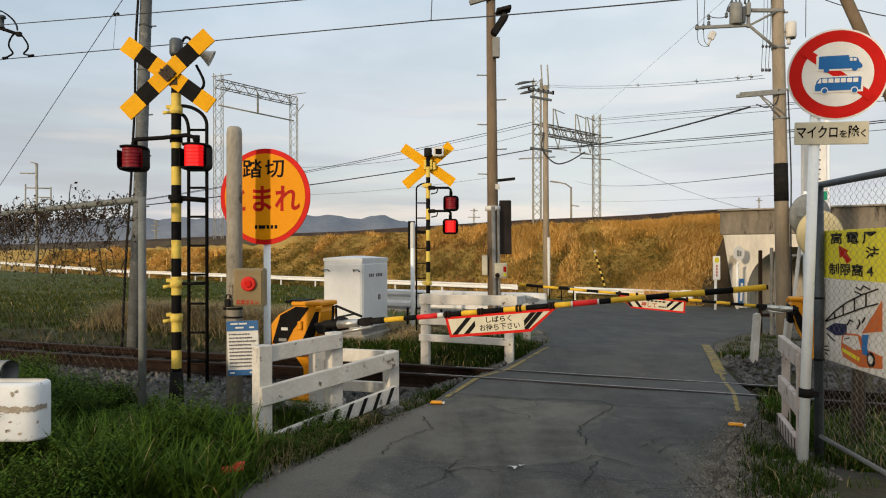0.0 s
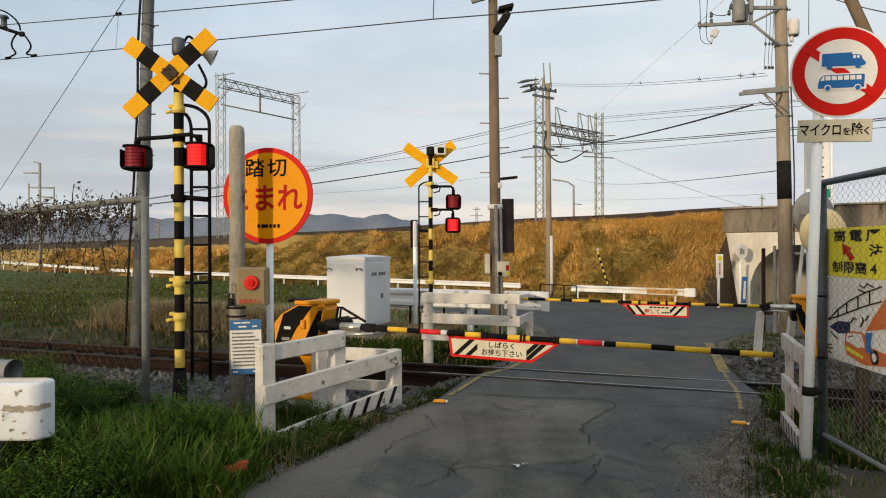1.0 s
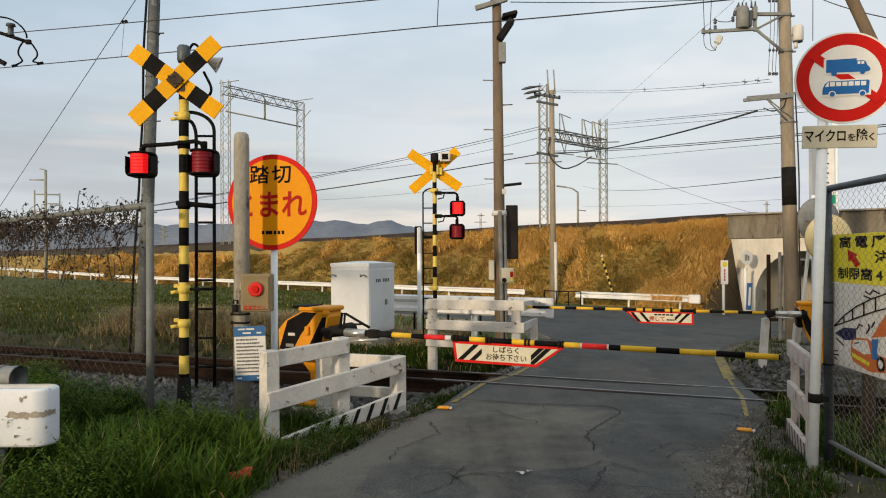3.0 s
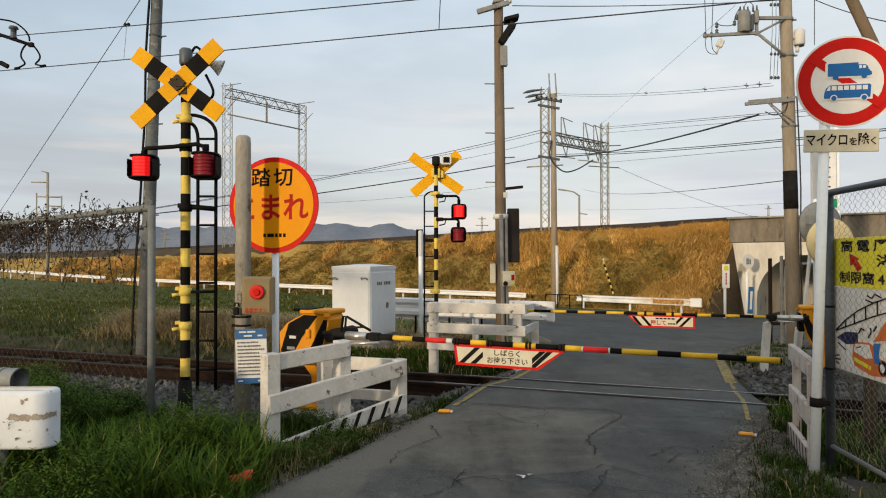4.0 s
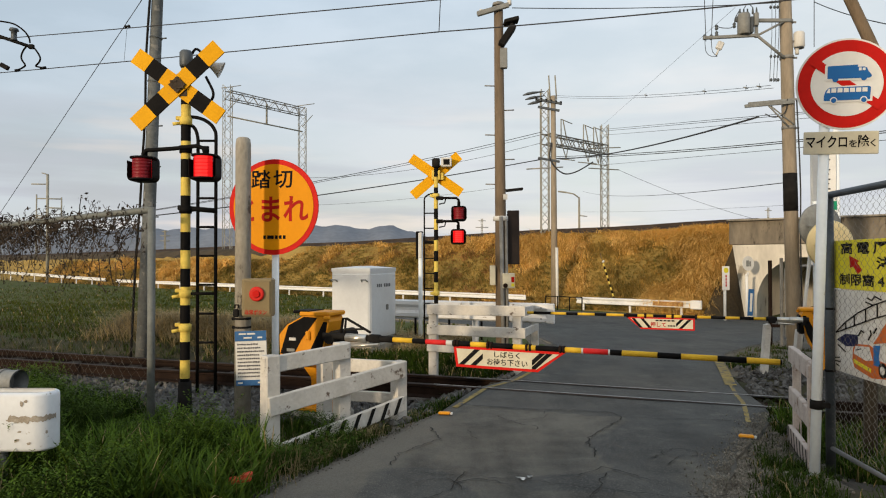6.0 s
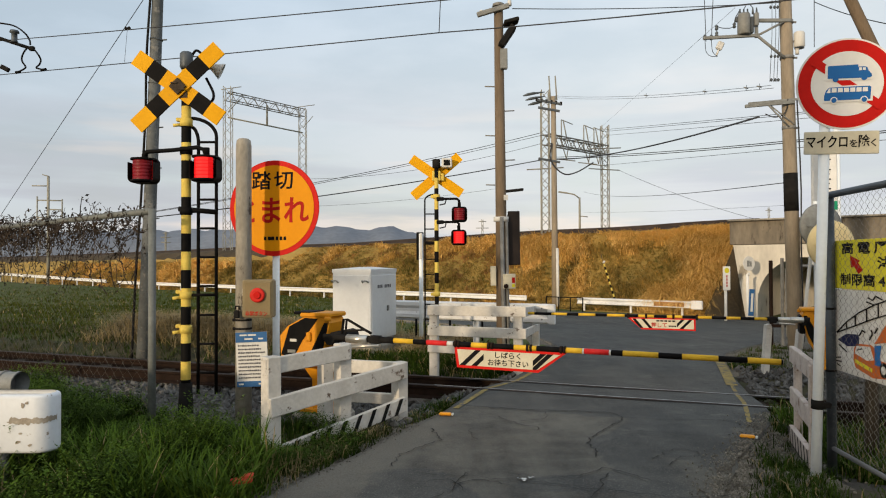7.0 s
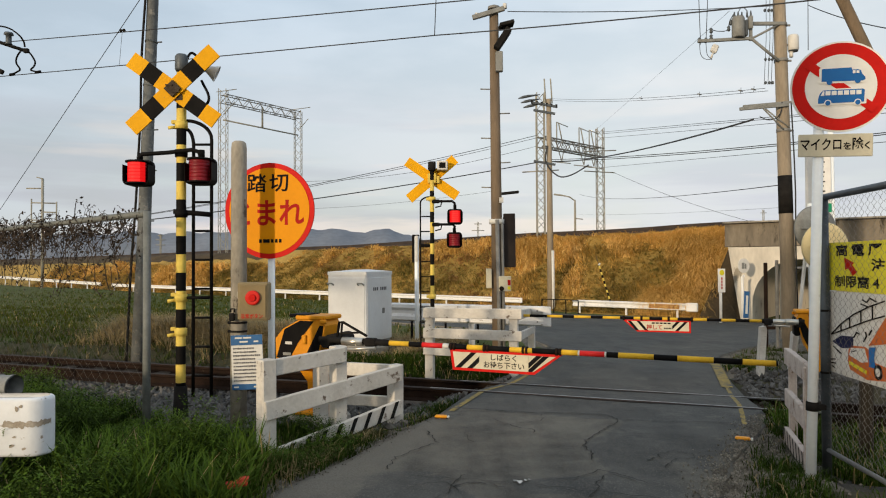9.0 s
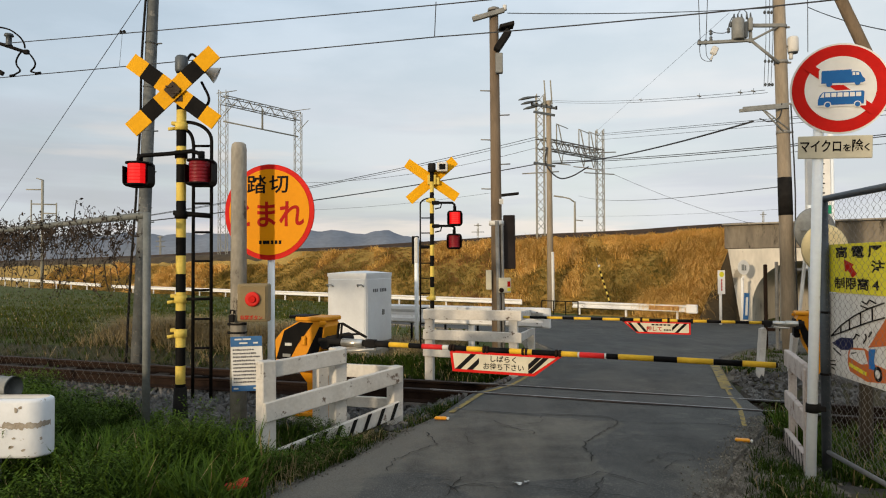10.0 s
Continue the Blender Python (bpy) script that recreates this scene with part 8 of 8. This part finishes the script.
build_mirror(6.85, 12.55, 1.68, 0.44, 4, "cream domed back of a traffic mirror", "mirror_back")
build_mirror(6.86, 12.9, 2.02, 0.42, 8, "grey domed back of a traffic mirror", "galvanised")


def build_banner_pole():
    t = thing("sign_pillar", "tall white sign pillar with green bands", "sign pillar", pose(8.71, 16.2, -0.3))
    b = part("board", Shape().box((0, 0, 3.05), (0.57, 0.10, 3.0), bevel=0.02), "white_enamel", t)
    for z, h in ((4.35, 0.06), (4.2, 0.06), (2.95, 0.20), (2.55, 0.10)):
        part("band", Shape().box((0, -0.053, z), (0.55, 0.008, h)), "green_band", b, "green band")
    s = Shape()
    for z in (3.95, 3.72, 3.5, 3.28):
        s.box((0.0, -0.054, z + 0.05), (0.26, 0.006, 0.03)).box((0.0, -0.0545, z), (0.04, 0.006, 0.18)).box((0.0, -0.054, z - 0.05), (0.20, 0.006, 0.03))
    part("mark_bars", s, "ink", b)
    part("post", Shape().tube([(0.36, 0.1, -0.2), (0.36, 0.1, 4.8)], 0.07, 10), "white_post", t)
    part("stem", Shape().tube([(-0.05, 0, -0.2), (-0.05, 0, 1.6)], 0.09, 12), "white_post", t)


build_banner_pole()


def build_strut():
    t = thing("pole_strut", "brown slanting strut pole behind the wire fence", "pole", pose(5.9, 9.0, -0.2))
    part("shaft", Shape().tube([(1.62, 0.0, -0.1), (-0.68, 0, 4.91), (-1.87, 0, 7.5)], [0.085, 0.07, 0.06], 14), "wood_pole", t)


build_strut()


def small_sign(x, y, z, plate_w, plate_h, plate_z, label, deco):
    t = thing("small_sign", label, "sign", pose(x, y, z, 0, 0, 20))
    part("post", Shape().tube([(0, 0, -0.2), (0, 0, plate_z)], 0.045, 8), "white_enamel", t)
    p = part("plate", Shape().box((0, -0.05, plate_z), (plate_w, 0.02, plate_h), bevel=0.01), "white_enamel", t)
    deco(p, plate_z, plate_w, plate_h)


def notice_deco(p, z, w, h):
    part("disc", Shape().plate(disc(w * 0.30, 16, 0, z + h * 0.33), 0.01, Matrix.Translation((0, -0.066, 0))), "sign_yellow", p, "yellow disc")
    s = Shape()
    for k in range(4):
        s.box((0, -0.064, z + h * 0.08 - k * h * 0.13), (w * 0.16, 0.006, h * 0.10))
    part("mark_bars", s, "ink_red", p)


def limit_deco(p, z, w, h):
    part("disc", Shape().plate(disc(0.24, 24, 0, z + 0.35), 0.02, Matrix.Translation((0, -0.066, 0))), "plate_white", p, "white round plate")
    part("mark_bars", Shape().plate(rect(-0.09, z + 0.25, 0.02, z + 0.45), 0.006, Matrix.Translation((0, -0.08, 0))).plate(rect(0.04, z + 0.25, 0.10, z + 0.42), 0.006, Matrix.Translation((0, -0.08, 0))), "galvanised", p)


small_sign(9.21, 23.2, -0.62, 0.30, 0.78, 1.42, "narrow white notice sign with yellow disc", notice_deco)
small_sign(10.06, 23.5, -0.62, 0.10, 0.10, 1.55, "round white height sign by the arch", limit_deco)
t = thing("blue_banner", "blue banner tied to a leaning white post", "banner", pose(9.95, 23.35, -0.52, 0, 0, 20))
part("cloth", Shape().box((0.1, -0.12, 0.52), (0.22, 0.03, 0.88), Matrix.Rotation(radians(4), 4, "Y"), bevel=0.01), "plate_blue", t)
part("mark_bars", Shape().box((0.1, -0.14, 0.52), (0.09, 0.006, 0.6), Matrix.Rotation(radians(4), 4, "Y")), "plate_white", t)


def build_white_signal():
    t = thing("track_marker", "white post with black-backed tall signal board", "signal post", pose(-0.42, 12.6, -0.25))
    part("post", Shape().tube([(0, 0, -0.2), (0, 0, 2.15)], 0.038, 12), "white_post", t)
    part("board", Shape().box((-0.02, 0.03, 1.93), (0.13, 0.06, 0.50), bevel=0.01), "black", t)
    part("face", Shape().box((0.0, -0.03, 1.93), (0.05, 0.05, 0.46), bevel=0.008), "plate_white", t)


build_white_signal()


def build_black_rail(p, q, h, n, label):
    p, q = Vector(p), Vector(q)
    t = thing("hand_rail", label, "hand rail", pose(p.x, p.y, level(p.x, p.y) - 0.1), "black hand rails")
    for k in range(n):
        c = (q - p) * k / (n - 1)
        part("post", Shape().tube([(c.x, c.y, -0.1), (c.x, c.y, h)], 0.025, 6), "black", t)
    part("top_rail", Shape().tube([(0, 0, h), (q.x - p.x, q.y - p.y, h)], 0.022, 6), "black", t)


build_black_rail(FOOT + BANK * 3.75 - BANK_IN * 1.2, FOOT + BANK * 5.4 - BANK_IN * 1.2, 0.62, 4, "black steel hand rail by the roadside")
build_black_rail((-0.55, 13.6), (0.75, 14.2), 0.72, 3, "black steel hand rail by the roadside")


def build_frame_rail():
    t = thing("pipe_frame", "rusty bent pipe frame by the arch", "pipe frame", pose(8.58, 16.0, -0.35))
    part("frame", Shape().tube([(-0.85, 0, -0.2), (-0.85, 0, 1.55), (-0.78, 0, 1.62), (-0.15, 0, 1.62)], 0.03, 8), "steel_grey", t)
    t = thing("gate_post", "dark rusty steel gate posts", "gate post", pose(6.42, 13.4, -0.35))
    part("post", Shape().box((-0.15, 0.2, 0.8), (0.06, 0.06, 1.9), bevel=0.01), "rail", t)
    part("post", Shape().box((0.02, 0.1, 0.85), (0.05, 0.06, 1.9), bevel=0.01), "steel_grey", t)
    part("bar", Shape().box((-0.06, 0.15, 0.5), (0.3, 0.04, 0.06)), "rail", t)


build_frame_rail()


# ---------------------------------------------------------------- left wire fence with dead vines
def build_left_fence():
    a, b = Vector((-2.512, 6.06)), Vector((-7.2, 10.35))
    o = Vector((a.x, a.y, 0))
    t = thing("wire_fence", "galvanised pipe fence with woven wire mesh", "wire fence", pose(a.x, a.y, 0))
    d = b - a
    for u in (0.0, 0.7, 1.0):
        p = a + d * u
        part("post", Shape().tube([Vector((p.x, p.y, -0.2)) - o, Vector((p.x, p.y, 1.88)) - o], 0.033 if u == 0 else 0.03, 14), "post_grey", t)
    part("top_bar", Shape().tube([(0, 0, 1.86), (d.x, d.y, 1.86)], 0.030, 12), "post_grey", t)
    part("mesh", chain_link(Shape(), (0, 0), (d.x, d.y), 0.02, 1.84, 0.19, 0.0013, half=0.06), "wire_rusty", t, "woven wire mesh")
    return a, d


fence_a, fence_d = build_left_fence()


def build_vines():
    rnd, s = random.Random(21), Shape()
    length = fence_d.length
    dirv = fence_d.normalized()
    nrm = Vector((-dirv.y, dirv.x))
    for _ in range(620):
        u = 0.35 + (length - 0.35) * rnd.random() ** 0.8
        z = 1.84 + rnd.gauss(-0.06, 0.10) if rnd.random() < 0.66 else rnd.uniform(1.15, 1.75)
        pts, au, az = [], rnd.choice((-1, 1)) * rnd.uniform(0.02, 0.07), rnd.gauss(-0.008, 0.02)
        n = rnd.gauss(0, 0.03)
        for k in range(rnd.randint(5, 13)):
            p = fence_a + dirv * u + nrm * n
            pts.append((p.x, p.y, z))
            u = max(0.12, u + au + rnd.gauss(0, 0.02))
            z += az + rnd.gauss(0, 0.018)
            az = az * 0.9 + (1.80 - z) * 0.045
            z = min(z, 2.02 + 0.06 * math.sin(u * 5))
            n += rnd.gauss(0, 0.012)
        if len(pts) > 2:
            s.tube(pts, rnd.uniform(0.002, 0.005), 3, caps=False, smooth=False)
        for q in pts:
            if rnd.random() < 0.62:
                c = Vector(q) + Vector((rnd.gauss(0, 0.02), rnd.gauss(0, 0.02), rnd.gauss(-0.01, 0.03)))
                m = Euler((rnd.random() * 6, rnd.random() * 6, rnd.random() * 6)).to_matrix()
                k = rnd.uniform(0.009, 0.022)
                s.add([c + m @ Vector(v) * k for v in ((-1, 0, 0), (0, -0.6, 0.2), (1, 0, 0), (0, 0.7, -0.2))], [(0, 1, 2, 3)], 0)
    return solo("dead_vines", s, "vine", "dry brown vines tangled over the wire fence", "vines", kind="stuff")


build_vines()


# ---------------------------------------------------------------- grass and weeds
def near_grass_place(rnd):
    while True:
        if rnd.random() < 0.24:
            x, y = rnd.uniform(3.05, 5.2), rnd.uniform(2.6, 6.2)
            return x, y, land(x, y) - 0.01, rnd.uniform(0.05, 0.16) * (0.8 + noise.noise(Vector((x, y, 5)))), 0.009, 0.9
        x, y = rnd.uniform(-4.6, -0.1), rnd.uniform(3.0, 7.3)
        left, _ = road_edges(y)
        q = over(x, y)
        if x > left - 0.12 - 0.12 * noise.noise(Vector((x * 2, y * 2, 0))) or q > (-2.30 if x > -2.9 else -2.14) + 0.3 * noise.noise(Vector((x, y, 3))):
            continue
        edge = min(1.0, (left - x) / 0.7)
        lush = 0.55 + 0.6 * (noise.noise(Vector((x * 1.4, y * 1.4, 2))) + 0.4)
        h = (0.10 + 0.30 * edge) * max(0.3, lush)
        if y < 4.2:
            h *= 0.8
        if x < -2.4 and y > 5.0:
            h *= 0.80
        if x > -2.5 and y > 5.95 + 0.2 * noise.noise(Vector((x * 2, y * 2, 8))):
            continue
        if x > -2.75 and y > 5.0:
            h *= 0.38
        elif x > -1.6:
            h *= 0.75
        return x, y, land(x, y) - 0.01, h, 0.008, 0.55


solo("verge_grass", tufts(10500, near_grass_place, 31, 5, lambda r: 1 if r.random() < 0.03 else 2 if r.random() < 0.12 else 0), ("grass", "grass_dry", "grass_bright"),
     "rough green grass on the verge", "grass", kind="stuff")


def back_grass_place(rnd):
    while True:
        x, y = rnd.uniform(-7.0, 5.5), rnd.uniform(-4.0, 3.2)
        left, right = road_edges(y)
        if left - 0.25 < x < right + 0.45:
            continue
        return x, y, land(x, y) - 0.01, rnd.uniform(0.08, 0.25), 0.012, 0.7


solo("verge_grass", tufts(5000, back_grass_place, 51, 4, lambda r: 1 if r.random() < 0.06 else 0), ("grass", "grass_dry"), "rough green grass along the lane", "grass", kind="stuff")


def weeds_place(rnd):
    while True:
        spots = ((-1.0, 5.05, 0.25), (-0.75, 5.35, 0.25), (-0.3, 6.75, 0.25), (0.05, 7.0, 0.18), (2.42, 5.0, 0.13), (2.78, 6.2, 0.10), (3.3, 4.6, 0.5), (3.2, 5.6, 0.4),
                 (-0.6, 6.6, 0.35), (-1.4, 7.0, 0.3), (-0.2, 10.8, 0.8), (0.8, 10.6, 0.5), (1.55, 11.2, 0.3), (2.2, 4.45, 0.12), (4.35, 10.0, 0.2), (2.05, 4.15, 0.12))
        cx, cy, r = rnd.choice(spots)
        if cx > 1.8 and cy < 6.0 and rnd.random() < 0.6:
            continue
        x, y = rnd.gauss(cx, r), rnd.gauss(cy, r)
        left, right = road_edges(y)
        if left - 0.03 < x < right + 0.06:
            continue
        return x, y, land(x, y) - 0.01, rnd.uniform(0.04, 0.14), 0.007, 0.9


def far_green_place(rnd):
    while True:
        x, y = rnd.uniform(-2.2, 1.4), rnd.uniform(9.2, 12.4)
        left, right = road_edges(y)
        q = over(x, y)
        if left - 0.05 < x < right + 0.05 or q < 1.9 or (-1.25 < x < -0.3 and 11.2 < y < 12.4):
            continue
        return x, y, land(x, y) - 0.01, rnd.uniform(0.06, 0.20), 0.012, 0.8


solo("verge_grass", tufts(3400, far_green_place, 38, 5, lambda r: 1 if r.random() < 0.06 else 0), ("grass", "grass_dry"), "dark green grass beyond the rails", "grass", kind="stuff")


def shoulder_place(rnd):
    while True:
        y = rnd.uniform(10.1, 13.6)
        x = road_edges(y)[1] + 0.22 + abs(rnd.gauss(0.0, 0.8))
        if noise.noise(Vector((x * 1.8, y * 1.8, 27))) > -0.2:
            return x, y, land(x, y) - 0.01, rnd.uniform(0.03, 0.13), 0.010, 1.1


solo("weeds", tufts(380, shoulder_place, 39, 5, lambda r: 1 if r.random() < 0.4 else 2 if r.random() < 0.2 else 0), ("grass", "dead_grass", "grass_bright"),
     "low weeds round the posts beyond the rails", "weeds", kind="stuff")
solo("weeds", tufts(3600, weeds_place, 33, 5, lambda r: 1 if r.random() < 0.08 else 0), ("grass", "grass_dry"), "scattered weeds beside lane and track", "weeds", kind="stuff")


def vetch(count, where, seed):
    """Feathery climbing weeds: leaning stems set with pairs of small leaflets."""
    rnd, s = random.Random(seed), Shape()
    for _ in range(count):
        x, y, z, h, _, _ = where(rnd)
        a, top = rnd.random() * 6.283, h * rnd.uniform(0.9, 1.55) + 0.05
        lean = rnd.uniform(0.1, 0.45) * top
        pairs = max(4, int(top / 0.019))
        for k in range(pairs):
            u = (k + 1.0) / pairs
            if u < 0.25:
                continue
            c = Vector((x + math.cos(a) * lean * u * u, y + math.sin(a) * lean * u * u, z + top * (u - 0.16 * u * u)))
            b = rnd.random() * 6.283
            for side in (b, b + 2.6):
                l, w = rnd.uniform(0.015, 0.030), rnd.uniform(0.0035, 0.0065)
                d = Vector((math.cos(side), math.sin(side), rnd.uniform(0.0, 0.7)))
                e = Vector((-math.sin(side), math.cos(side), rnd.uniform(-0.4, 0.4)))
                s.add([c, c + d * l * 0.5 + e * w, c + d * l, c + d * l * 0.5 - e * w], [(0, 1, 2, 3)], 1 if u > 0.85 else 0)
    return s


def lush_place(rnd):
    while True:
        x, y, z, h, w, k = near_grass_place(rnd)
        if x < 0 and noise.noise(Vector((x * 1.1, y * 1.1, 12))) > -0.22:
            return x, y, z, h, w, k


def behind_mesh_place(rnd):
    x, y = rnd.uniform(2.95, 4.9), rnd.uniform(4.4, 6.7)
    tall = 0.7 + 0.9 * max(0.0, noise.noise(Vector((x * 1.5, y * 1.5, 9))) + 0.3)
    return x, y, land(x, y) - 0.01, rnd.uniform(0.12, 0.26) * tall, 0.009, 0.7


solo("verge_grass", tufts(2600, behind_mesh_place, 63, 5, lambda r: 2 if r.random() < 0.10 else r.choice((0, 1))), ("grass", "grass_bright", "grass_dry"),
     "tall green and yellowed grass behind the wire fence", "grass", kind="stuff")
solo("leafy_weeds", vetch(9500, lush_place, 41), ("grass", "grass_bright"), "feathery dark green weeds crowding the verge", "weeds", kind="stuff")


def long_blades(count, seed):
    """Long arching blades of grass in loose bunches."""
    rnd, s = random.Random(seed), Shape()
    while count:
        cx, cy = rnd.uniform(-3.1, -1.15), rnd.uniform(3.7, 4.75)
        if noise.noise(Vector((cx * 1.6, cy * 1.6, 21))) < -0.1:
            continue
        count -= 1
        for _ in range(14):
            x, y = cx + rnd.gauss(0, 0.05), cy + rnd.gauss(0, 0.05)
            a, l, w = rnd.random() * 6.283, rnd.uniform(0.22, 0.50), rnd.uniform(0.004, 0.0075)
            d, e = Vector((math.cos(a), math.sin(a), 0)), Vector((-math.sin(a), math.cos(a), 0))
            p, tilt, z0 = Vector((x, y, land(x, y) - 0.01)), rnd.uniform(0.05, 0.30), len(s.v)
            bend = rnd.uniform(0.12, 0.36)
            rows = []
            for k in range(6):
                ww = w * (1.0, 1.0, 0.95, 0.8, 0.5, 0.05)[k]
                rows += [p + e * ww, p - e * ww]
                p = p + (d * math.sin(tilt) + Vector((0, 0, math.cos(tilt)))) * l / 5
                tilt += bend
            s.add(rows, [(2 * k, 2 * k + 1, 2 * k + 3, 2 * k + 2) for k in range(5)], 1 if rnd.random() < 0.02 else 0)
    return s


solo("long_grass", long_blades(260, 43), ("grass_bright", "grass_dry"), "long arching bright green grass blades", "grass", kind="stuff")


def stalks(count, seed):
    rnd, s = random.Random(seed), Shape()
    for _ in range(count):
        x, y = rnd.gauss(-1.16, 0.12), rnd.gauss(4.66, 0.22)
        z = land(x, y)
        h, a = rnd.uniform(0.06, 0.20), rnd.random() * 6.283
        s.tube([(x, y, z), (x + 0.3 * h * math.cos(a), y + 0.3 * h * math.sin(a), z + h)], 0.0015, 3, caps=False, smooth=False)
    return s


def edge_place(rnd):
    while True:
        y = rnd.uniform(3.6, 6.6)
        left = road_edges(y)[0]
        x = left - 0.10 - abs(rnd.gauss(0.0, 0.22))
        if noise.noise(Vector((x * 2.2, y * 2.2, 44))) > -0.15:
            return x, y, land(x, y) - 0.01, rnd.uniform(0.04, 0.13), 0.006, 1.2


solo("dead_grass", tufts(1500, edge_place, 71, 5, lambda r: r.choice((0, 0, 1, 2))), ("dead_grass", "grass_dry", "grass"), "withered brown grass along the lane's edge", "dry grass", kind="stuff")
solo("dry_stalks", stalks(130, 47), "grass_dry", "dry straw stalks at the fence foot", "dry grass", kind="stuff")


def dry_place(rnd):
    if rnd.random() < 0.6:
        d, q, h, mi = rnd.uniform(3.5, 10.5), rnd.gauss(4.3, 0.75), 0.62, rnd.choice((2, 2, 2, 2, 3))
        x, y, _ = on_track(d, q)
        h *= max(0.12, 0.75 + 1.1 * noise.noise(Vector((x * 0.9, y * 0.9, 1))))
    else:
        d, q, h, mi = rnd.uniform(4.0, 28.0), rnd.uniform(1.5, 5.2), 0.15, rnd.choice((1, 1, 1, 3, 3))
        x, y, _ = on_track(d, q)
        h *= 0.6 + rnd.random()
    if x > -2.0:
        h *= 0.5
    return x, y, land(x, y), h, 0.008, 1.5, mi


solo("dry_grass", tufts(15000, dry_place, 35, 5, lambda r: 1 if r.random() < 0.12 else 0), ("straw", "grass", "grass_dry", "dead_grass"), "dry pale grass beyond the track", "dry grass", kind="stuff")


def field_place(rnd):
    while True:
        x, y = rnd.triangular(-45, 2, -8), rnd.triangular(11, 60, 16)
        if over(x, y) > 3.0 and (Vector((x, y)) - FOOT).dot(BANK_IN) < -1.5 and not (road_edges(y)[0] < x < road_edges(y)[1]):
            return x, y, land(x, y), 0.10 + 0.06 * rnd.random(), 0.03, 0.6


solo("field_grass", tufts(9000, field_place, 36, 4, lambda r: 1 if r.random() < 0.04 else 0), ("grass_field", "grass_dry"), "short green grass of the field", "grass", kind="stuff")


t = thing("plastic_scrap", "crumpled red plastic scrap lying in the grass", "litter", pose(-1.19, 4.13, 0.150, 14, -8, 10))
part("shell", Shape().box((0, 0, 0), (0.13, 0.055, 0.032), bevel=0.010).box((0.045, 0.008, 0.018), (0.06, 0.045, 0.016), bevel=0.007), "red_scrap", t)


def build_stay():
    """A pole stay with its striped guard on the bank."""
    t = thing("stay_guard", "yellow and black striped guard on a pole stay wire", "stay wire", pose(6.74, 27.7, -0.30))
    low, high = Vector((0.0, 0.0, -0.1)), Vector((-0.33, 0.75, 1.55))
    for k in range(14):
        a, b = low.lerp(high, k / 14), low.lerp(high, (k + 1) / 14)
        part("band", Shape().tube([a, b], 0.033, 8), "yellow_dull" if k % 2 else "black", t)
    part("wire", Shape().tube([high, high + (high - low) * 0.25], 0.012, 6), "cable", t)
    part("eye_bolt", Shape().tube([high + Vector((-0.03, 0, 0.04)), high + Vector((0.03, 0, 0.12))], 0.04, 8), "plate_white", t)


build_stay()


# ---------------------------------------------------------------- what moves
FLASH = [0.15, 0.85, 1.45, 2.05, 2.65, 3.25, 3.85, 4.45, 5.05, 5.65, 6.30, 6.95, 7.55, 8.15, 8.75, 9.35, 9.95]


def flashing(lens, lit_first):
    """The drum turns half round at each change, from its lit half to its dark half and back."""
    base = lens.matrix_basis.translation.copy()
    turn = 0 if lit_first else 180
    rows = [(0.0, pose(*base, 0, 0, turn))]
    for t in FLASH:
        f = math.floor(t * FPS) - 1
        for k in range(4):
            rows.append(((f + k) / FPS, pose(*base, 0, 0, turn + 60 * k)))
        turn += 180
    rows.append((10.1, pose(*base, 0, 0, turn)))
    walk(lens, rows)


def swing(first, settle, period, fade, start, size):
    """Angles of an arm that comes down and then rocks to rest."""
    out = list(first)
    t = start
    while t < 9.95:
        out.append((t, size * math.exp(-(t - start) / fade) * math.cos(2 * math.pi * (t - start) / period) + settle))
        t += period / 6
    out.append((10.1, settle))
    return out


def motions():
    flashing(near_right, True)
    flashing(near_left, False)
    flashing(far_bottom, True)
    flashing(far_top, False)
    near = swing([(0.0, -6.4), (0.1, -4.9), (0.2, -3.5), (0.3, -2.4), (0.4, -1.35), (0.5, -0.15), (0.6, 1.0)], 0.7, 0.335, 2.8, 0.70, 0.85)
    walk(arm_near, [(t, pose(0.0, -0.27, 0.726, 0, a, 0)) for t, a in near])
    far = swing([(0.0, -4.1), (0.1, -2.4), (0.2, -1.0), (0.3, 0.2)], 0.0, 0.39, 1.1, 0.42, 0.75)
    walk(arm_far, [(t, pose(0.0, 0.27, 0.735, 0, a, 0)) for t, a in far])


for ob in list(scene.objects):
    if ob.parent is None and ob.type in {"MESH", "EMPTY"}:
        ob.matrix_world = Matrix.Scale(PLAN, 4) @ ob.matrix_world
motions()
